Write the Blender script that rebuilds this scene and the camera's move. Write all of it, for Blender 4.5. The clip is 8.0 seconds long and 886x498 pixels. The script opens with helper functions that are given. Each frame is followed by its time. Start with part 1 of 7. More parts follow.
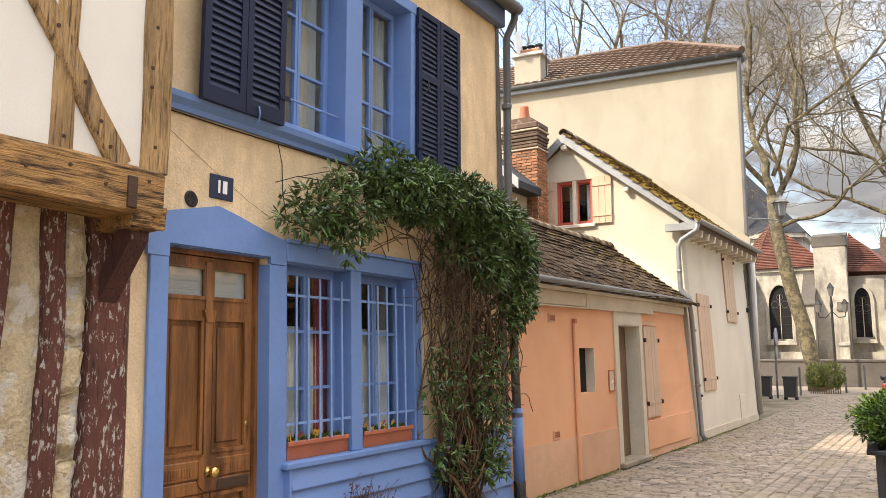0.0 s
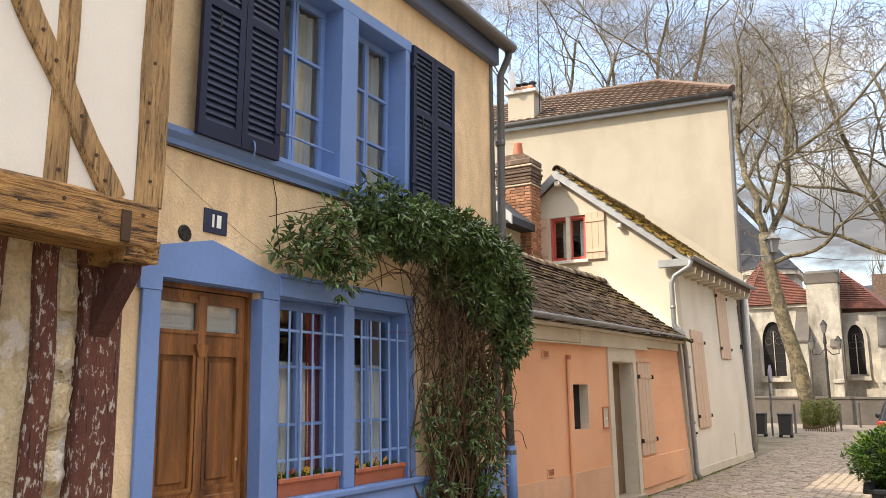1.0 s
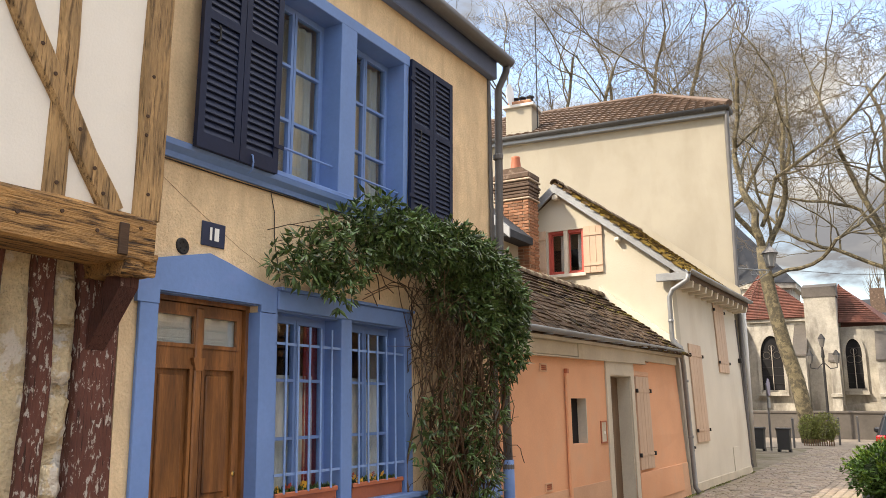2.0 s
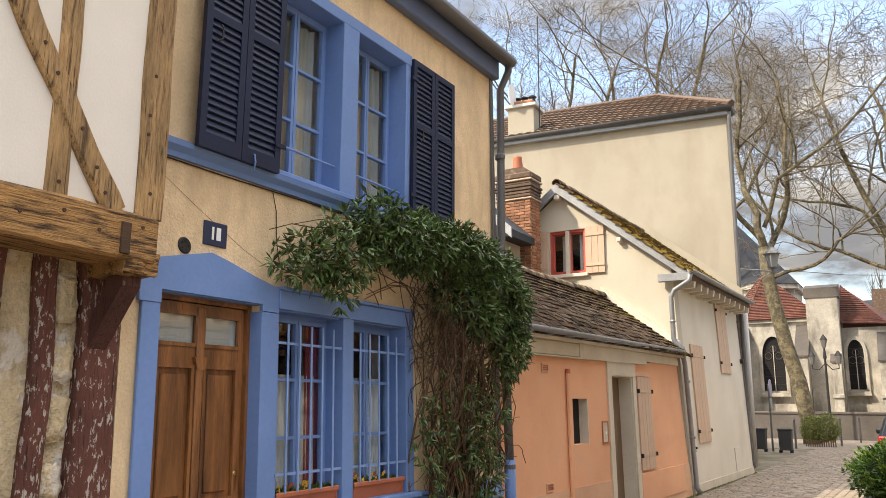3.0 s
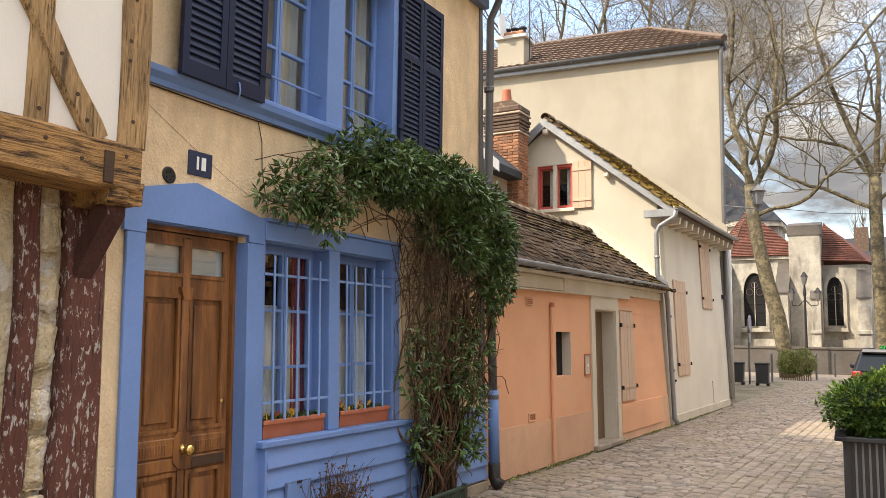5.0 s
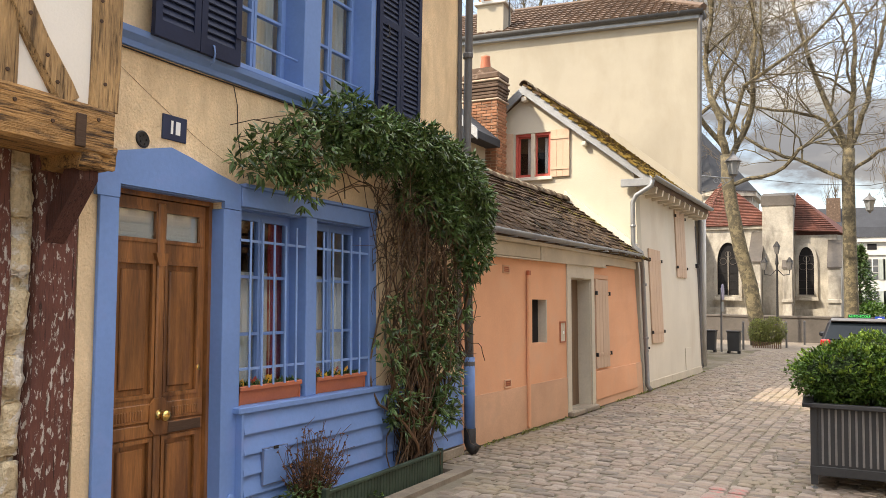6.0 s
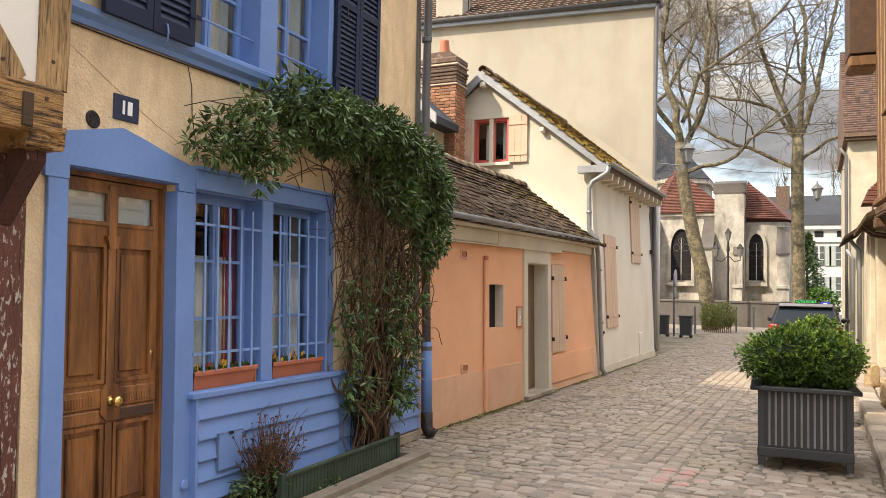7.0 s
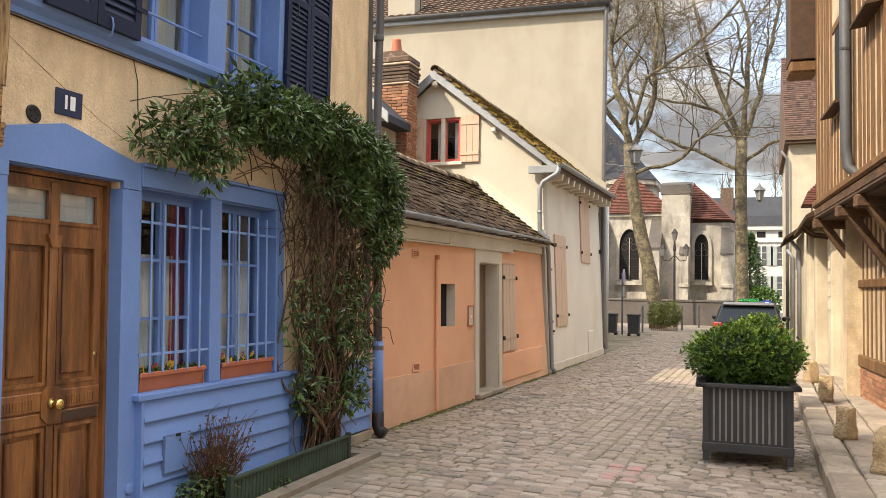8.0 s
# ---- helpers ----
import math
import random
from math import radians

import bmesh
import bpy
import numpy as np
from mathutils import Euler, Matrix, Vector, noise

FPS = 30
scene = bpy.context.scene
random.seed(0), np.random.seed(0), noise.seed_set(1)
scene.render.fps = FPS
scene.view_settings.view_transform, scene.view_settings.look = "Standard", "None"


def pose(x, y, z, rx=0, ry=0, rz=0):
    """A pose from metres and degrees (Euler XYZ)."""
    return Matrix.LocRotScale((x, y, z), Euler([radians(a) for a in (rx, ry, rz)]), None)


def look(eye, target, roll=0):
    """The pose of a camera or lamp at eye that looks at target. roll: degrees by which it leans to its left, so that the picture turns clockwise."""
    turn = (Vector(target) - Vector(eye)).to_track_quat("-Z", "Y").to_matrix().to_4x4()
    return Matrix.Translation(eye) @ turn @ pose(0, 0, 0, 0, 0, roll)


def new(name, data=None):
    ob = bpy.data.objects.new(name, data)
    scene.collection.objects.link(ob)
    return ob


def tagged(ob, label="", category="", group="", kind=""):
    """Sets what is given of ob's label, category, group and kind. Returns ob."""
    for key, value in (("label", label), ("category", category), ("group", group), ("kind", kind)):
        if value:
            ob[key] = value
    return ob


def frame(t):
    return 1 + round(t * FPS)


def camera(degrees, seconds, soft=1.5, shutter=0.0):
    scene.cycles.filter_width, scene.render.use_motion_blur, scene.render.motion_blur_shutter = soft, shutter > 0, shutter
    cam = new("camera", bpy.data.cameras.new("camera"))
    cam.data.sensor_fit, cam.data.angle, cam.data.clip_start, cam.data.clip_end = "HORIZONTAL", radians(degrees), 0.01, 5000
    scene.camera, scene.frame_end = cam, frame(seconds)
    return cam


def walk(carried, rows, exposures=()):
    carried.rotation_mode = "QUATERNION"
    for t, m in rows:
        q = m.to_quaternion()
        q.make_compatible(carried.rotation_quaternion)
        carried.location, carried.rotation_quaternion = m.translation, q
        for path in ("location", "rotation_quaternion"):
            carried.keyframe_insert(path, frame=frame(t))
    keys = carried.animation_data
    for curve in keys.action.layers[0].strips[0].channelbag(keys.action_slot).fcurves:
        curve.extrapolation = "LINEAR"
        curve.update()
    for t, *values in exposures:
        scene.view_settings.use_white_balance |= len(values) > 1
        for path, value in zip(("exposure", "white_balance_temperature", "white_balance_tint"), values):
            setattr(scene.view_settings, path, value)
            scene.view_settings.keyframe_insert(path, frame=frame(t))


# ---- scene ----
cam = camera(58.92, 8.0, soft=0.6)
EYE = (3.88, 0.0, 1.6)
PATH = [
    (0, pose(*EYE, 97.55, 0.14, 31.62)),
    (0.5, pose(*EYE, 98.92, 0.02, 31.36)),
    (1, pose(*EYE, 100.12, -0.03, 31.13)),
    (1.5, pose(*EYE, 101.03, -0.06, 30.95)),
    (3, pose(*EYE, 101.09, -0.23, 31.06)),
    (3.5, pose(*EYE, 100.20, -0.36, 31.05)),
    (4, pose(*EYE, 99.00, -0.50, 30.88)),
    (4.5, pose(*EYE, 97.62, -0.68, 30.55)),
    (6, pose(*EYE, 93.89, -1.02, 28.32)),
    (6.5, pose(*EYE, 93.18, -1.09, 26.96)),
    (7, pose(*EYE, 92.84, -1.16, 25.23)),
    (7.5, pose(*EYE, 92.80, -1.14, 23.36)),
    (8, pose(*EYE, 92.86, -1.10, 21.70)),
]
walk(cam, PATH, [(0.0, 2.22, 7250, 10), (1.0, 2.10, 7250, 10), (3.0, 1.96, 7250, 10), (4.0, 1.98, 7250, 10), (6.5, 2.08, 7250, 10), (8.0, 1.99, 7250, 10)])

# ---- world, sun, exposure ----
SUN_TO = Vector((-0.71, -0.85, 1.0)).normalized()
world = bpy.data.worlds.new("sky")
scene.world = world
world.use_nodes = True
wn, wl = world.node_tree.nodes, world.node_tree.links
wn.clear()
w_out = wn.new("ShaderNodeOutputWorld")
w_bg = wn.new("ShaderNodeBackground")
w_bg.inputs["Strength"].default_value = 0.15
sky = wn.new("ShaderNodeTexSky")
sky.sky_type = "NISHITA"
sky.sun_disc = False
sky.sun_elevation = math.asin(SUN_TO.z)
sky.sun_rotation = math.atan2(SUN_TO.x, SUN_TO.y)
# broken cloud cover over the blue
w_tc = wn.new("ShaderNodeTexCoord")
w_map = wn.new("ShaderNodeMapping")
w_map.inputs["Scale"].default_value = (1.0, 1.0, 2.6)
w_n = wn.new("ShaderNodeTexNoise")
w_n.inputs["Scale"].default_value = 3.1
w_n.inputs["Detail"].default_value = 9.0
w_n.inputs["Roughness"].default_value = 0.58
w_r = wn.new("ShaderNodeValToRGB")
w_r.color_ramp.elements[0].position = 0.36
w_r.color_ramp.elements[1].position = 0.56
w_n2 = wn.new("ShaderNodeTexNoise")
w_n2.inputs["Scale"].default_value = 5.0
w_n2.inputs["Detail"].default_value = 7.0
w_c = wn.new("ShaderNodeValToRGB")
w_c.color_ramp.elements[0].position, w_c.color_ramp.elements[0].color = 0.46, (2.3, 2.4, 2.7, 1)
w_c.color_ramp.elements[1].position, w_c.color_ramp.elements[1].color = 0.74, (5.6, 5.5, 5.3, 1)
w_mix = wn.new("ShaderNodeMixRGB")
wl.new(w_tc.outputs["Generated"], w_map.inputs["Vector"])
wl.new(w_map.outputs["Vector"], w_n.inputs["Vector"])
wl.new(w_map.outputs["Vector"], w_n2.inputs["Vector"])
wl.new(w_n.outputs["Fac"], w_r.inputs["Fac"])
wl.new(w_n2.outputs["Fac"], w_c.inputs["Fac"])
wl.new(w_r.outputs["Color"], w_mix.inputs["Fac"])
wl.new(sky.outputs["Color"], w_mix.inputs["Color1"])
# clouds dimmed low and boosted thirteenfold overhead, above the view, to light the facades
w_sep = wn.new("ShaderNodeSeparateXYZ")
w_up = wn.new("ShaderNodeMapRange")
w_up.inputs["From Min"].default_value = 0.50
w_up.inputs["To Min"].default_value, w_up.inputs["To Max"].default_value = 0.30, 3.9
w_mul = wn.new("ShaderNodeMixRGB")
w_mul.blend_type = "MULTIPLY"
w_mul.inputs["Fac"].default_value = 1.0
wl.new(w_tc.outputs["Generated"], w_sep.inputs[0])
wl.new(w_sep.outputs["Z"], w_up.inputs["Value"])
wl.new(w_c.outputs["Color"], w_mul.inputs["Color1"])
w_low = wn.new("ShaderNodeMapRange")
w_low.inputs["From Min"].default_value, w_low.inputs["From Max"].default_value = 0.06, 0.34
w_low.inputs["To Min"].default_value = 0.68
w_veil = wn.new("ShaderNodeMath")
w_veil.operation = "MULTIPLY"
wl.new(w_sep.outputs["Z"], w_low.inputs["Value"])
wl.new(w_up.outputs["Result"], w_veil.inputs[0])
wl.new(w_low.outputs["Result"], w_veil.inputs[1])
wl.new(w_veil.outputs[0], w_mul.inputs["Color2"])
wl.new(w_mul.outputs["Color"], w_mix.inputs["Color2"])
wl.new(w_mix.outputs["Color"], w_bg.inputs["Color"])
wl.new(w_bg.outputs["Background"], w_out.inputs["Surface"])

sun_data = bpy.data.lights.new("sun", "SUN")
sun_data.energy, sun_data.angle, sun_data.color = 1.55, radians(1.5), (1.0, 0.92, 0.80)
sun = new("sun", sun_data)
sun.matrix_world = look(SUN_TO * 60, (0, 0, 0))
scene.view_settings.exposure = 2.12


# ---- materials ----
def ramp_node(nt, fac, stops):
    r = nt.nodes.new("ShaderNodeValToRGB")
    e = r.color_ramp.elements
    while len(e) < len(stops):
        e.new(0.5)
    for k, (p, c) in zip(e, stops):
        k.position, k.color = p, (*c, 1)
    nt.links.new(fac, r.inputs["Fac"])
    return r.outputs["Color"]


def noise_node(nt, vec, scale, detail=5.0, rough=0.55, stretch=None, distortion=0.0):
    if stretch:
        m = nt.nodes.new("ShaderNodeMapping")
        m.inputs["Scale"].default_value = stretch
        nt.links.new(vec, m.inputs["Vector"])
        vec = m.outputs["Vector"]
    n = nt.nodes.new("ShaderNodeTexNoise")
    n.inputs["Scale"].default_value, n.inputs["Detail"].default_value = scale, detail
    n.inputs["Roughness"].default_value = rough
    n.inputs["Distortion"].default_value = distortion
    nt.links.new(vec, n.inputs["Vector"])
    return n.outputs["Fac"]


def mix_node(nt, fac, a, b, kind="MIX"):
    m = nt.nodes.new("ShaderNodeMixRGB")
    m.blend_type = kind
    for sock, v in ((m.inputs["Fac"], fac), (m.inputs["Color1"], a), (m.inputs["Color2"], b)):
        if isinstance(v, (int, float)):
            sock.default_value = v
        elif isinstance(v, tuple):
            sock.default_value = (*v, 1)
        else:
            nt.links.new(v, sock)
    return m.outputs["Color"]


def surface(name, base, rough=0.7, var=0.18, grain=40.0, blotch=1.2, bump=0.15, stain=None, stain_at=(0.55, 0.7), stain_scale=2.2,
            metal=0.0, stretch=None, piece=0.0, island=0.0, spec=0.4, crack=0.0, stain_stretch=None, bump_dist=0.01, streak=None, streak_at=(0.56, 0.66), streak_scale=9.0):
    """A painted, plastered, wooden or stone surface: blotches, grain, stains and relief in real metres."""
    m = bpy.data.materials.new(name)
    m.use_nodes = True
    nt = m.node_tree
    bs = nt.nodes["Principled BSDF"]
    tc = nt.nodes.new("ShaderNodeTexCoord")
    vec = tc.outputs["Object"]
    lo, hi = tuple(c * (1 - var) for c in base), tuple(min(1.0, c * (1 + var)) for c in base)
    big = noise_node(nt, vec, blotch, 6.0, 0.6, stretch)
    fine = noise_node(nt, vec, grain, 4.0, 0.6, stretch)
    col = ramp_node(nt, big, ((0.3, lo), (0.7, hi)))
    fcol = ramp_node(nt, fine, ((0.3, (1 - var * 0.8,) * 3), (0.7, (1.0,) * 3)))
    col = mix_node(nt, 1.0, col, fcol, "MULTIPLY")
    if piece or island:
        if piece:
            info = nt.nodes.new("ShaderNodeObjectInfo").outputs["Random"]
        else:
            info = nt.nodes.new("ShaderNodeNewGeometry").outputs["Random Per Island"]
        k = piece or island
        col = mix_node(nt, 1.0, col, ramp_node(nt, info, ((0.0, (1 - k, 1 - k, 1 - k)), (0.5, (1.0, 1 - k * 0.25, 1 - k * 0.45)), (1.0, (1 + k * 0.6, 1 + k * 0.6, 1 + k * 0.55)))), "MULTIPLY")
    if stain:
        sn = noise_node(nt, vec, stain_scale, 8.0, 0.65, stain_stretch, 0.3)
        mask = ramp_node(nt, sn, ((stain_at[0], (0, 0, 0)), (stain_at[1], (1, 1, 1))))
        col = mix_node(nt, mask, col, stain)
    if crack:
        vo = nt.nodes.new("ShaderNodeTexVoronoi")
        vo.feature = "DISTANCE_TO_EDGE"
        vo.inputs["Scale"].default_value = crack
        nt.links.new(vec, vo.inputs["Vector"])
        line = ramp_node(nt, vo.outputs["Distance"], ((0.0, (0.55, 0.5, 0.45)), (0.012, (1, 1, 1))))
        col = mix_node(nt, 0.6, col, line, "MULTIPLY")
    hair = None
    if streak:
        hair = noise_node(nt, vec, streak_scale, 5.0, 0.6, streak, 0.2)
        cut = ramp_node(nt, hair, ((streak_at[0], (1, 1, 1)), (streak_at[1], (0.22, 0.18, 0.15))))
        col = mix_node(nt, 1.0, col, cut, "MULTIPLY")
    nt.links.new(col, bs.inputs["Base Color"])
    rr = nt.nodes.new("ShaderNodeMapRange")
    rr.inputs["To Min"].default_value, rr.inputs["To Max"].default_value = max(0.04, rough - 0.12), min(1.0, rough + 0.12)
    nt.links.new(big, rr.inputs["Value"])
    nt.links.new(rr.outputs["Result"], bs.inputs["Roughness"])
    bs.inputs["Metallic"].default_value = metal
    bs.inputs["Specular IOR Level"].default_value = spec
    if bump:
        b = nt.nodes.new("ShaderNodeBump")
        b.inputs["Strength"].default_value, b.inputs["Distance"].default_value = bump, bump_dist
        hsum = nt.nodes.new("ShaderNodeMath")
        hsum.operation = "ADD"
        nt.links.new(noise_node(nt, vec, blotch * 6, 6.0, 0.6, stretch), hsum.inputs[0])
        nt.links.new(fine, hsum.inputs[1])
        if hair is not None:
            deep = nt.nodes.new("ShaderNodeMath")
            deep.operation = "MULTIPLY_ADD"
            deep.inputs[1].default_value = -1.6
            nt.links.new(hair, deep.inputs[0])
            nt.links.new(hsum.outputs[0], deep.inputs[2])
            hsum = deep
        nt.links.new(hsum.outputs[0], b.inputs["Height"])
        nt.links.new(b.outputs["Normal"], bs.inputs["Normal"])
    return m


def glass(name, tint=(0.75, 0.8, 0.8), gloss=0.13):
    m = bpy.data.materials.new(name)
    m.use_nodes = True
    nt = m.node_tree
    nt.nodes.remove(nt.nodes["Principled BSDF"])
    out = nt.nodes["Material Output"]
    tr, gl, mx = nt.nodes.new("ShaderNodeBsdfTransparent"), nt.nodes.new("ShaderNodeBsdfGlossy"), nt.nodes.new("ShaderNodeMixShader")
    lw = nt.nodes.new("ShaderNodeLayerWeight")
    pw, ma = nt.nodes.new("ShaderNodeMath"), nt.nodes.new("ShaderNodeMath")
    lw.inputs["Blend"].default_value = 0.5
    pw.operation, ma.operation = "POWER", "MULTIPLY_ADD"
    pw.inputs[1].default_value = 3.5
    ma.inputs[1].default_value, ma.inputs[2].default_value = 0.7, gloss
    nt.links.new(lw.outputs["Facing"], pw.inputs[0])
    nt.links.new(pw.outputs[0], ma.inputs[0])
    tr.inputs["Color"].default_value = (*tint, 1)
    gl.inputs["Roughness"].default_value = 0.02
    nt.links.new(ma.outputs[0], mx.inputs[0])
    nt.links.new(tr.outputs[0], mx.inputs[1])
    nt.links.new(gl.outputs[0], mx.inputs[2])
    nt.links.new(mx.outputs[0], out.inputs["Surface"])
    return m


def leaf_mat(name, base, rough=0.45, island=0.5):
    m = surface(name, base, rough, 0.25, 60, 3.0, 0.0, island=island, spec=0.45)
    nt = m.node_tree
    bs = nt.nodes["Principled BSDF"]
    tl, mx = nt.nodes.new("ShaderNodeBsdfTranslucent"), nt.nodes.new("ShaderNodeMixShader")
    col = bs.inputs["Base Color"].links[0].from_socket
    nt.links.new(col, tl.inputs["Color"])
    mx.inputs[0].default_value = 0.22
    nt.links.new(bs.outputs[0], mx.inputs[1])
    nt.links.new(tl.outputs[0], mx.inputs[2])
    nt.links.new(mx.outputs[0], nt.nodes["Material Output"].inputs["Surface"])
    return m


OCHRE = surface("ochre render", (0.80, 0.60, 0.375), 0.9, 0.22, 55, 1.8, 0.9, stain=(0.60, 0.44, 0.27), stain_at=(0.47, 0.66), stain_scale=2.4, stain_stretch=(1, 1.6, 0.5))
BLUE = surface("blue paint", (0.150, 0.255, 0.515), 0.5, 0.10, 30, 1.5, 0.12, stain=(0.17, 0.25, 0.50), stain_scale=3, spec=0.35)
BLUE_GREY = surface("grey blue paint", (0.12, 0.16, 0.27), 0.5, 0.1, 30, 1.5, 0.1)
NAVY = surface("dark slate paint", (0.012, 0.018, 0.046), 0.55, 0.15, 30, 2.0, 0.1, spec=0.25)
DOOR_WOOD = surface("varnished oak", (0.31, 0.125, 0.040), 0.36, 0.45, 26, 2.2, 0.2, stretch=(1, 6, 0.5), stain=(0.075, 0.028, 0.012), stain_at=(0.40, 0.66), stain_scale=2.6, stain_stretch=(1, 2.5, 0.3), streak=(1, 7, 0.35), streak_at=(0.62, 0.75), streak_scale=7, spec=0.5)
ORANGE = surface("orange render", (0.74, 0.385, 0.22), 0.9, 0.09, 60, 0.8, 0.2, stain=(0.66, 0.385, 0.24), stain_at=(0.5, 0.8), stain_scale=1.6)
ORANGE_BASE = surface("faded orange plinth", (0.66, 0.395, 0.25), 0.9, 0.14, 60, 1.2, 0.3, stain=(0.60, 0.37, 0.24), stain_scale=2.0)
CREAM = surface("cream render", (0.385, 0.343, 0.27), 0.9, 0.07, 60, 0.7, 0.3, stain=(0.315, 0.275, 0.21), stain_at=(0.48, 0.74), stain_scale=0.8, stain_stretch=(1, 1, 0.35))
GABLE = surface("pale cream gable render", (0.53, 0.485, 0.392), 0.9, 0.07, 60, 0.7, 0.3, stain=(0.46, 0.41, 0.32), stain_at=(0.54, 0.80), stain_scale=1.2, stain_stretch=(1, 1, 0.3))
GREYCREAM = surface("grey cream render", (0.66, 0.60, 0.50), 0.9, 0.06, 60, 0.9, 0.2, stain=(0.55, 0.47, 0.37), stain_at=(0.52, 0.85), stain_scale=1.1, stain_stretch=(1, 1, 0.4))
BAND = surface("beige painted board", (0.58, 0.515, 0.41), 0.75, 0.12, 40, 1.5, 0.15, stain=(0.4, 0.32, 0.22), stain_at=(0.58, 0.8))
SHUTTER = surface("pinkish beige shutter paint", (0.56, 0.40, 0.29), 0.7, 0.1, 40, 2.5, 0.15, stretch=(1, 6, 0.6))
RED_PAINT = surface("red window paint", (0.50, 0.10, 0.075), 0.55, 0.12, 40, 2.0, 0.1)
OAK = surface("weathered oak beam", (0.46, 0.245, 0.085), 0.75, 0.40, 30, 2.4, 1.0, streak=(12, 0.35, 12), streak_scale=11, stretch=(3, 0.55, 3), stain=(0.055, 0.027, 0.011), stain_at=(0.5, 0.62), stain_scale=6.0, stain_stretch=(4, 0.5, 4))
OAK_UP = surface("weathered oak post", (0.52, 0.32, 0.145), 0.8, 0.42, 30, 2.4, 1.0, streak=(12, 12, 0.35), streak_scale=11, stretch=(3, 3, 0.5), stain=(0.10, 0.058, 0.026), stain_at=(0.52, 0.66), stain_scale=6.0, stain_stretch=(4, 4, 0.4))
OX_RED = surface("flaking oxblood timber", (0.135, 0.047, 0.033), 0.7, 0.3, 35, 2.5, 0.6, stretch=(2, 2, 0.5), stain=(0.45, 0.40, 0.35), stain_at=(0.555, 0.60), stain_scale=22.0, stain_stretch=(1.8, 1.8, 0.7), streak=(10, 10, 0.5), streak_scale=10, streak_at=(0.58, 0.66))
BRACKET_RED = surface("dark oxblood bracket", (0.095, 0.036, 0.028), 0.7, 0.35, 35, 2.5, 0.5, stain=(0.36, 0.30, 0.26), stain_at=(0.66, 0.69), stain_scale=12.0, streak=(10, 10, 0.5), streak_scale=10)
LIME = surface("pale lime plaster", (0.74, 0.69, 0.62), 0.92, 0.05, 70, 1.5, 0.15)
OLD_PLASTER = surface("patchy old plaster", (0.80, 0.62, 0.40), 0.95, 0.32, 40, 4.0, 1.0, stain=(0.78, 0.70, 0.60), stain_at=(0.52, 0.57), stain_scale=5.5, bump_dist=0.03)
ZINC = surface("dull zinc", (0.30, 0.31, 0.32), 0.5, 0.15, 25, 3.0, 0.08, metal=0.5)
PIPE_GREY = surface("grey painted pipe", (0.13, 0.125, 0.125), 0.5, 0.15, 25, 3.0, 0.08)
PIPE_DARK = surface("dark weathered zinc", (0.075, 0.075, 0.078), 0.6, 0.2, 25, 3.0, 0.1, stain=(0.26, 0.25, 0.23), stain_at=(0.60, 0.70), stain_scale=2.0)
IRON = surface("dark iron", (0.03, 0.028, 0.028), 0.55, 0.2, 40, 4.0, 0.15, metal=0.3)
TERRACOTTA = surface("terracotta plastic", (0.42, 0.13, 0.065), 0.6, 0.12, 50, 4.0, 0.08)
SOIL = surface("potting soil", (0.03, 0.02, 0.014), 0.95, 0.4, 60, 10, 0.6)
TILE = surface("mossy brown clay tile", (0.072, 0.053, 0.040), 0.95, 0.3, 60, 6, 0.4, stain=(0.15, 0.12, 0.025), stain_at=(0.54, 0.62), stain_scale=2.6, piece=0.75, spec=0.12)
TILE_STUFF = surface("mossy brown clay tiles", (0.072, 0.053, 0.040), 0.95, 0.3, 60, 6, 0.4, stain=(0.15, 0.12, 0.025), stain_at=(0.54, 0.62), stain_scale=2.6, island=0.75, spec=0.12)
TILE_MOSS = surface("moss-covered clay tile", (0.085, 0.056, 0.038), 0.95, 0.3, 60, 6, 0.4, stain=(0.20, 0.135, 0.03), stain_at=(0.42, 0.58), stain_scale=3.0, piece=0.6, spec=0.12)
TILE_MOSS_STUFF = surface("moss-covered clay tiles", (0.085, 0.056, 0.038), 0.95, 0.3, 60, 6, 0.4, stain=(0.20, 0.135, 0.03), stain_at=(0.42, 0.58), stain_scale=3.0, island=0.6, spec=0.12)
TILE_DARK = surface("brown interlocking tiles", (0.14, 0.095, 0.070), 0.85, 0.2, 50, 3, 0.3, island=0.25)
TILE_FAR = surface("reddish brown clay tiles", (0.095, 0.055, 0.042), 0.85, 0.3, 30, 2, 0.3, island=0.5)
TILE_RED = surface("red church tiles", (0.155, 0.062, 0.046), 0.85, 0.25, 20, 1.5, 0.3, island=0.25)
RIDGE = surface("lichened ridge tile", (0.155, 0.115, 0.085), 0.95, 0.35, 50, 7, 0.5, stain=(0.24, 0.20, 0.13), stain_at=(0.5, 0.62), stain_scale=5.0, piece=0.5, spec=0.15)
BRICK = surface("weathered red brick", (0.34, 0.17, 0.098), 0.9, 0.2, 60, 6, 0.4, piece=0.4, stain=(0.12, 0.08, 0.06), stain_at=(0.64, 0.78), stain_scale=3.0)
MORTAR = surface("lime mortar", (0.44, 0.34, 0.25), 0.95, 0.2, 70, 5, 0.5)
SOOTY = surface("sooty old brick", (0.13, 0.085, 0.06), 0.95, 0.35, 60, 6, 0.5, stain=(0.35, 0.28, 0.22), stain_at=(0.6, 0.75), stain_scale=6)
GLASS = glass("window glass", (0.92, 0.94, 0.94), 0.05)
DOOR_GLASS = glass("old door glass", (0.93, 0.95, 0.94), 0.12)
CURTAIN = surface("white net curtain", (0.62, 0.62, 0.61), 0.9, 0.08, 90, 6.0, 0.0, stretch=(1, 8, 0.3))
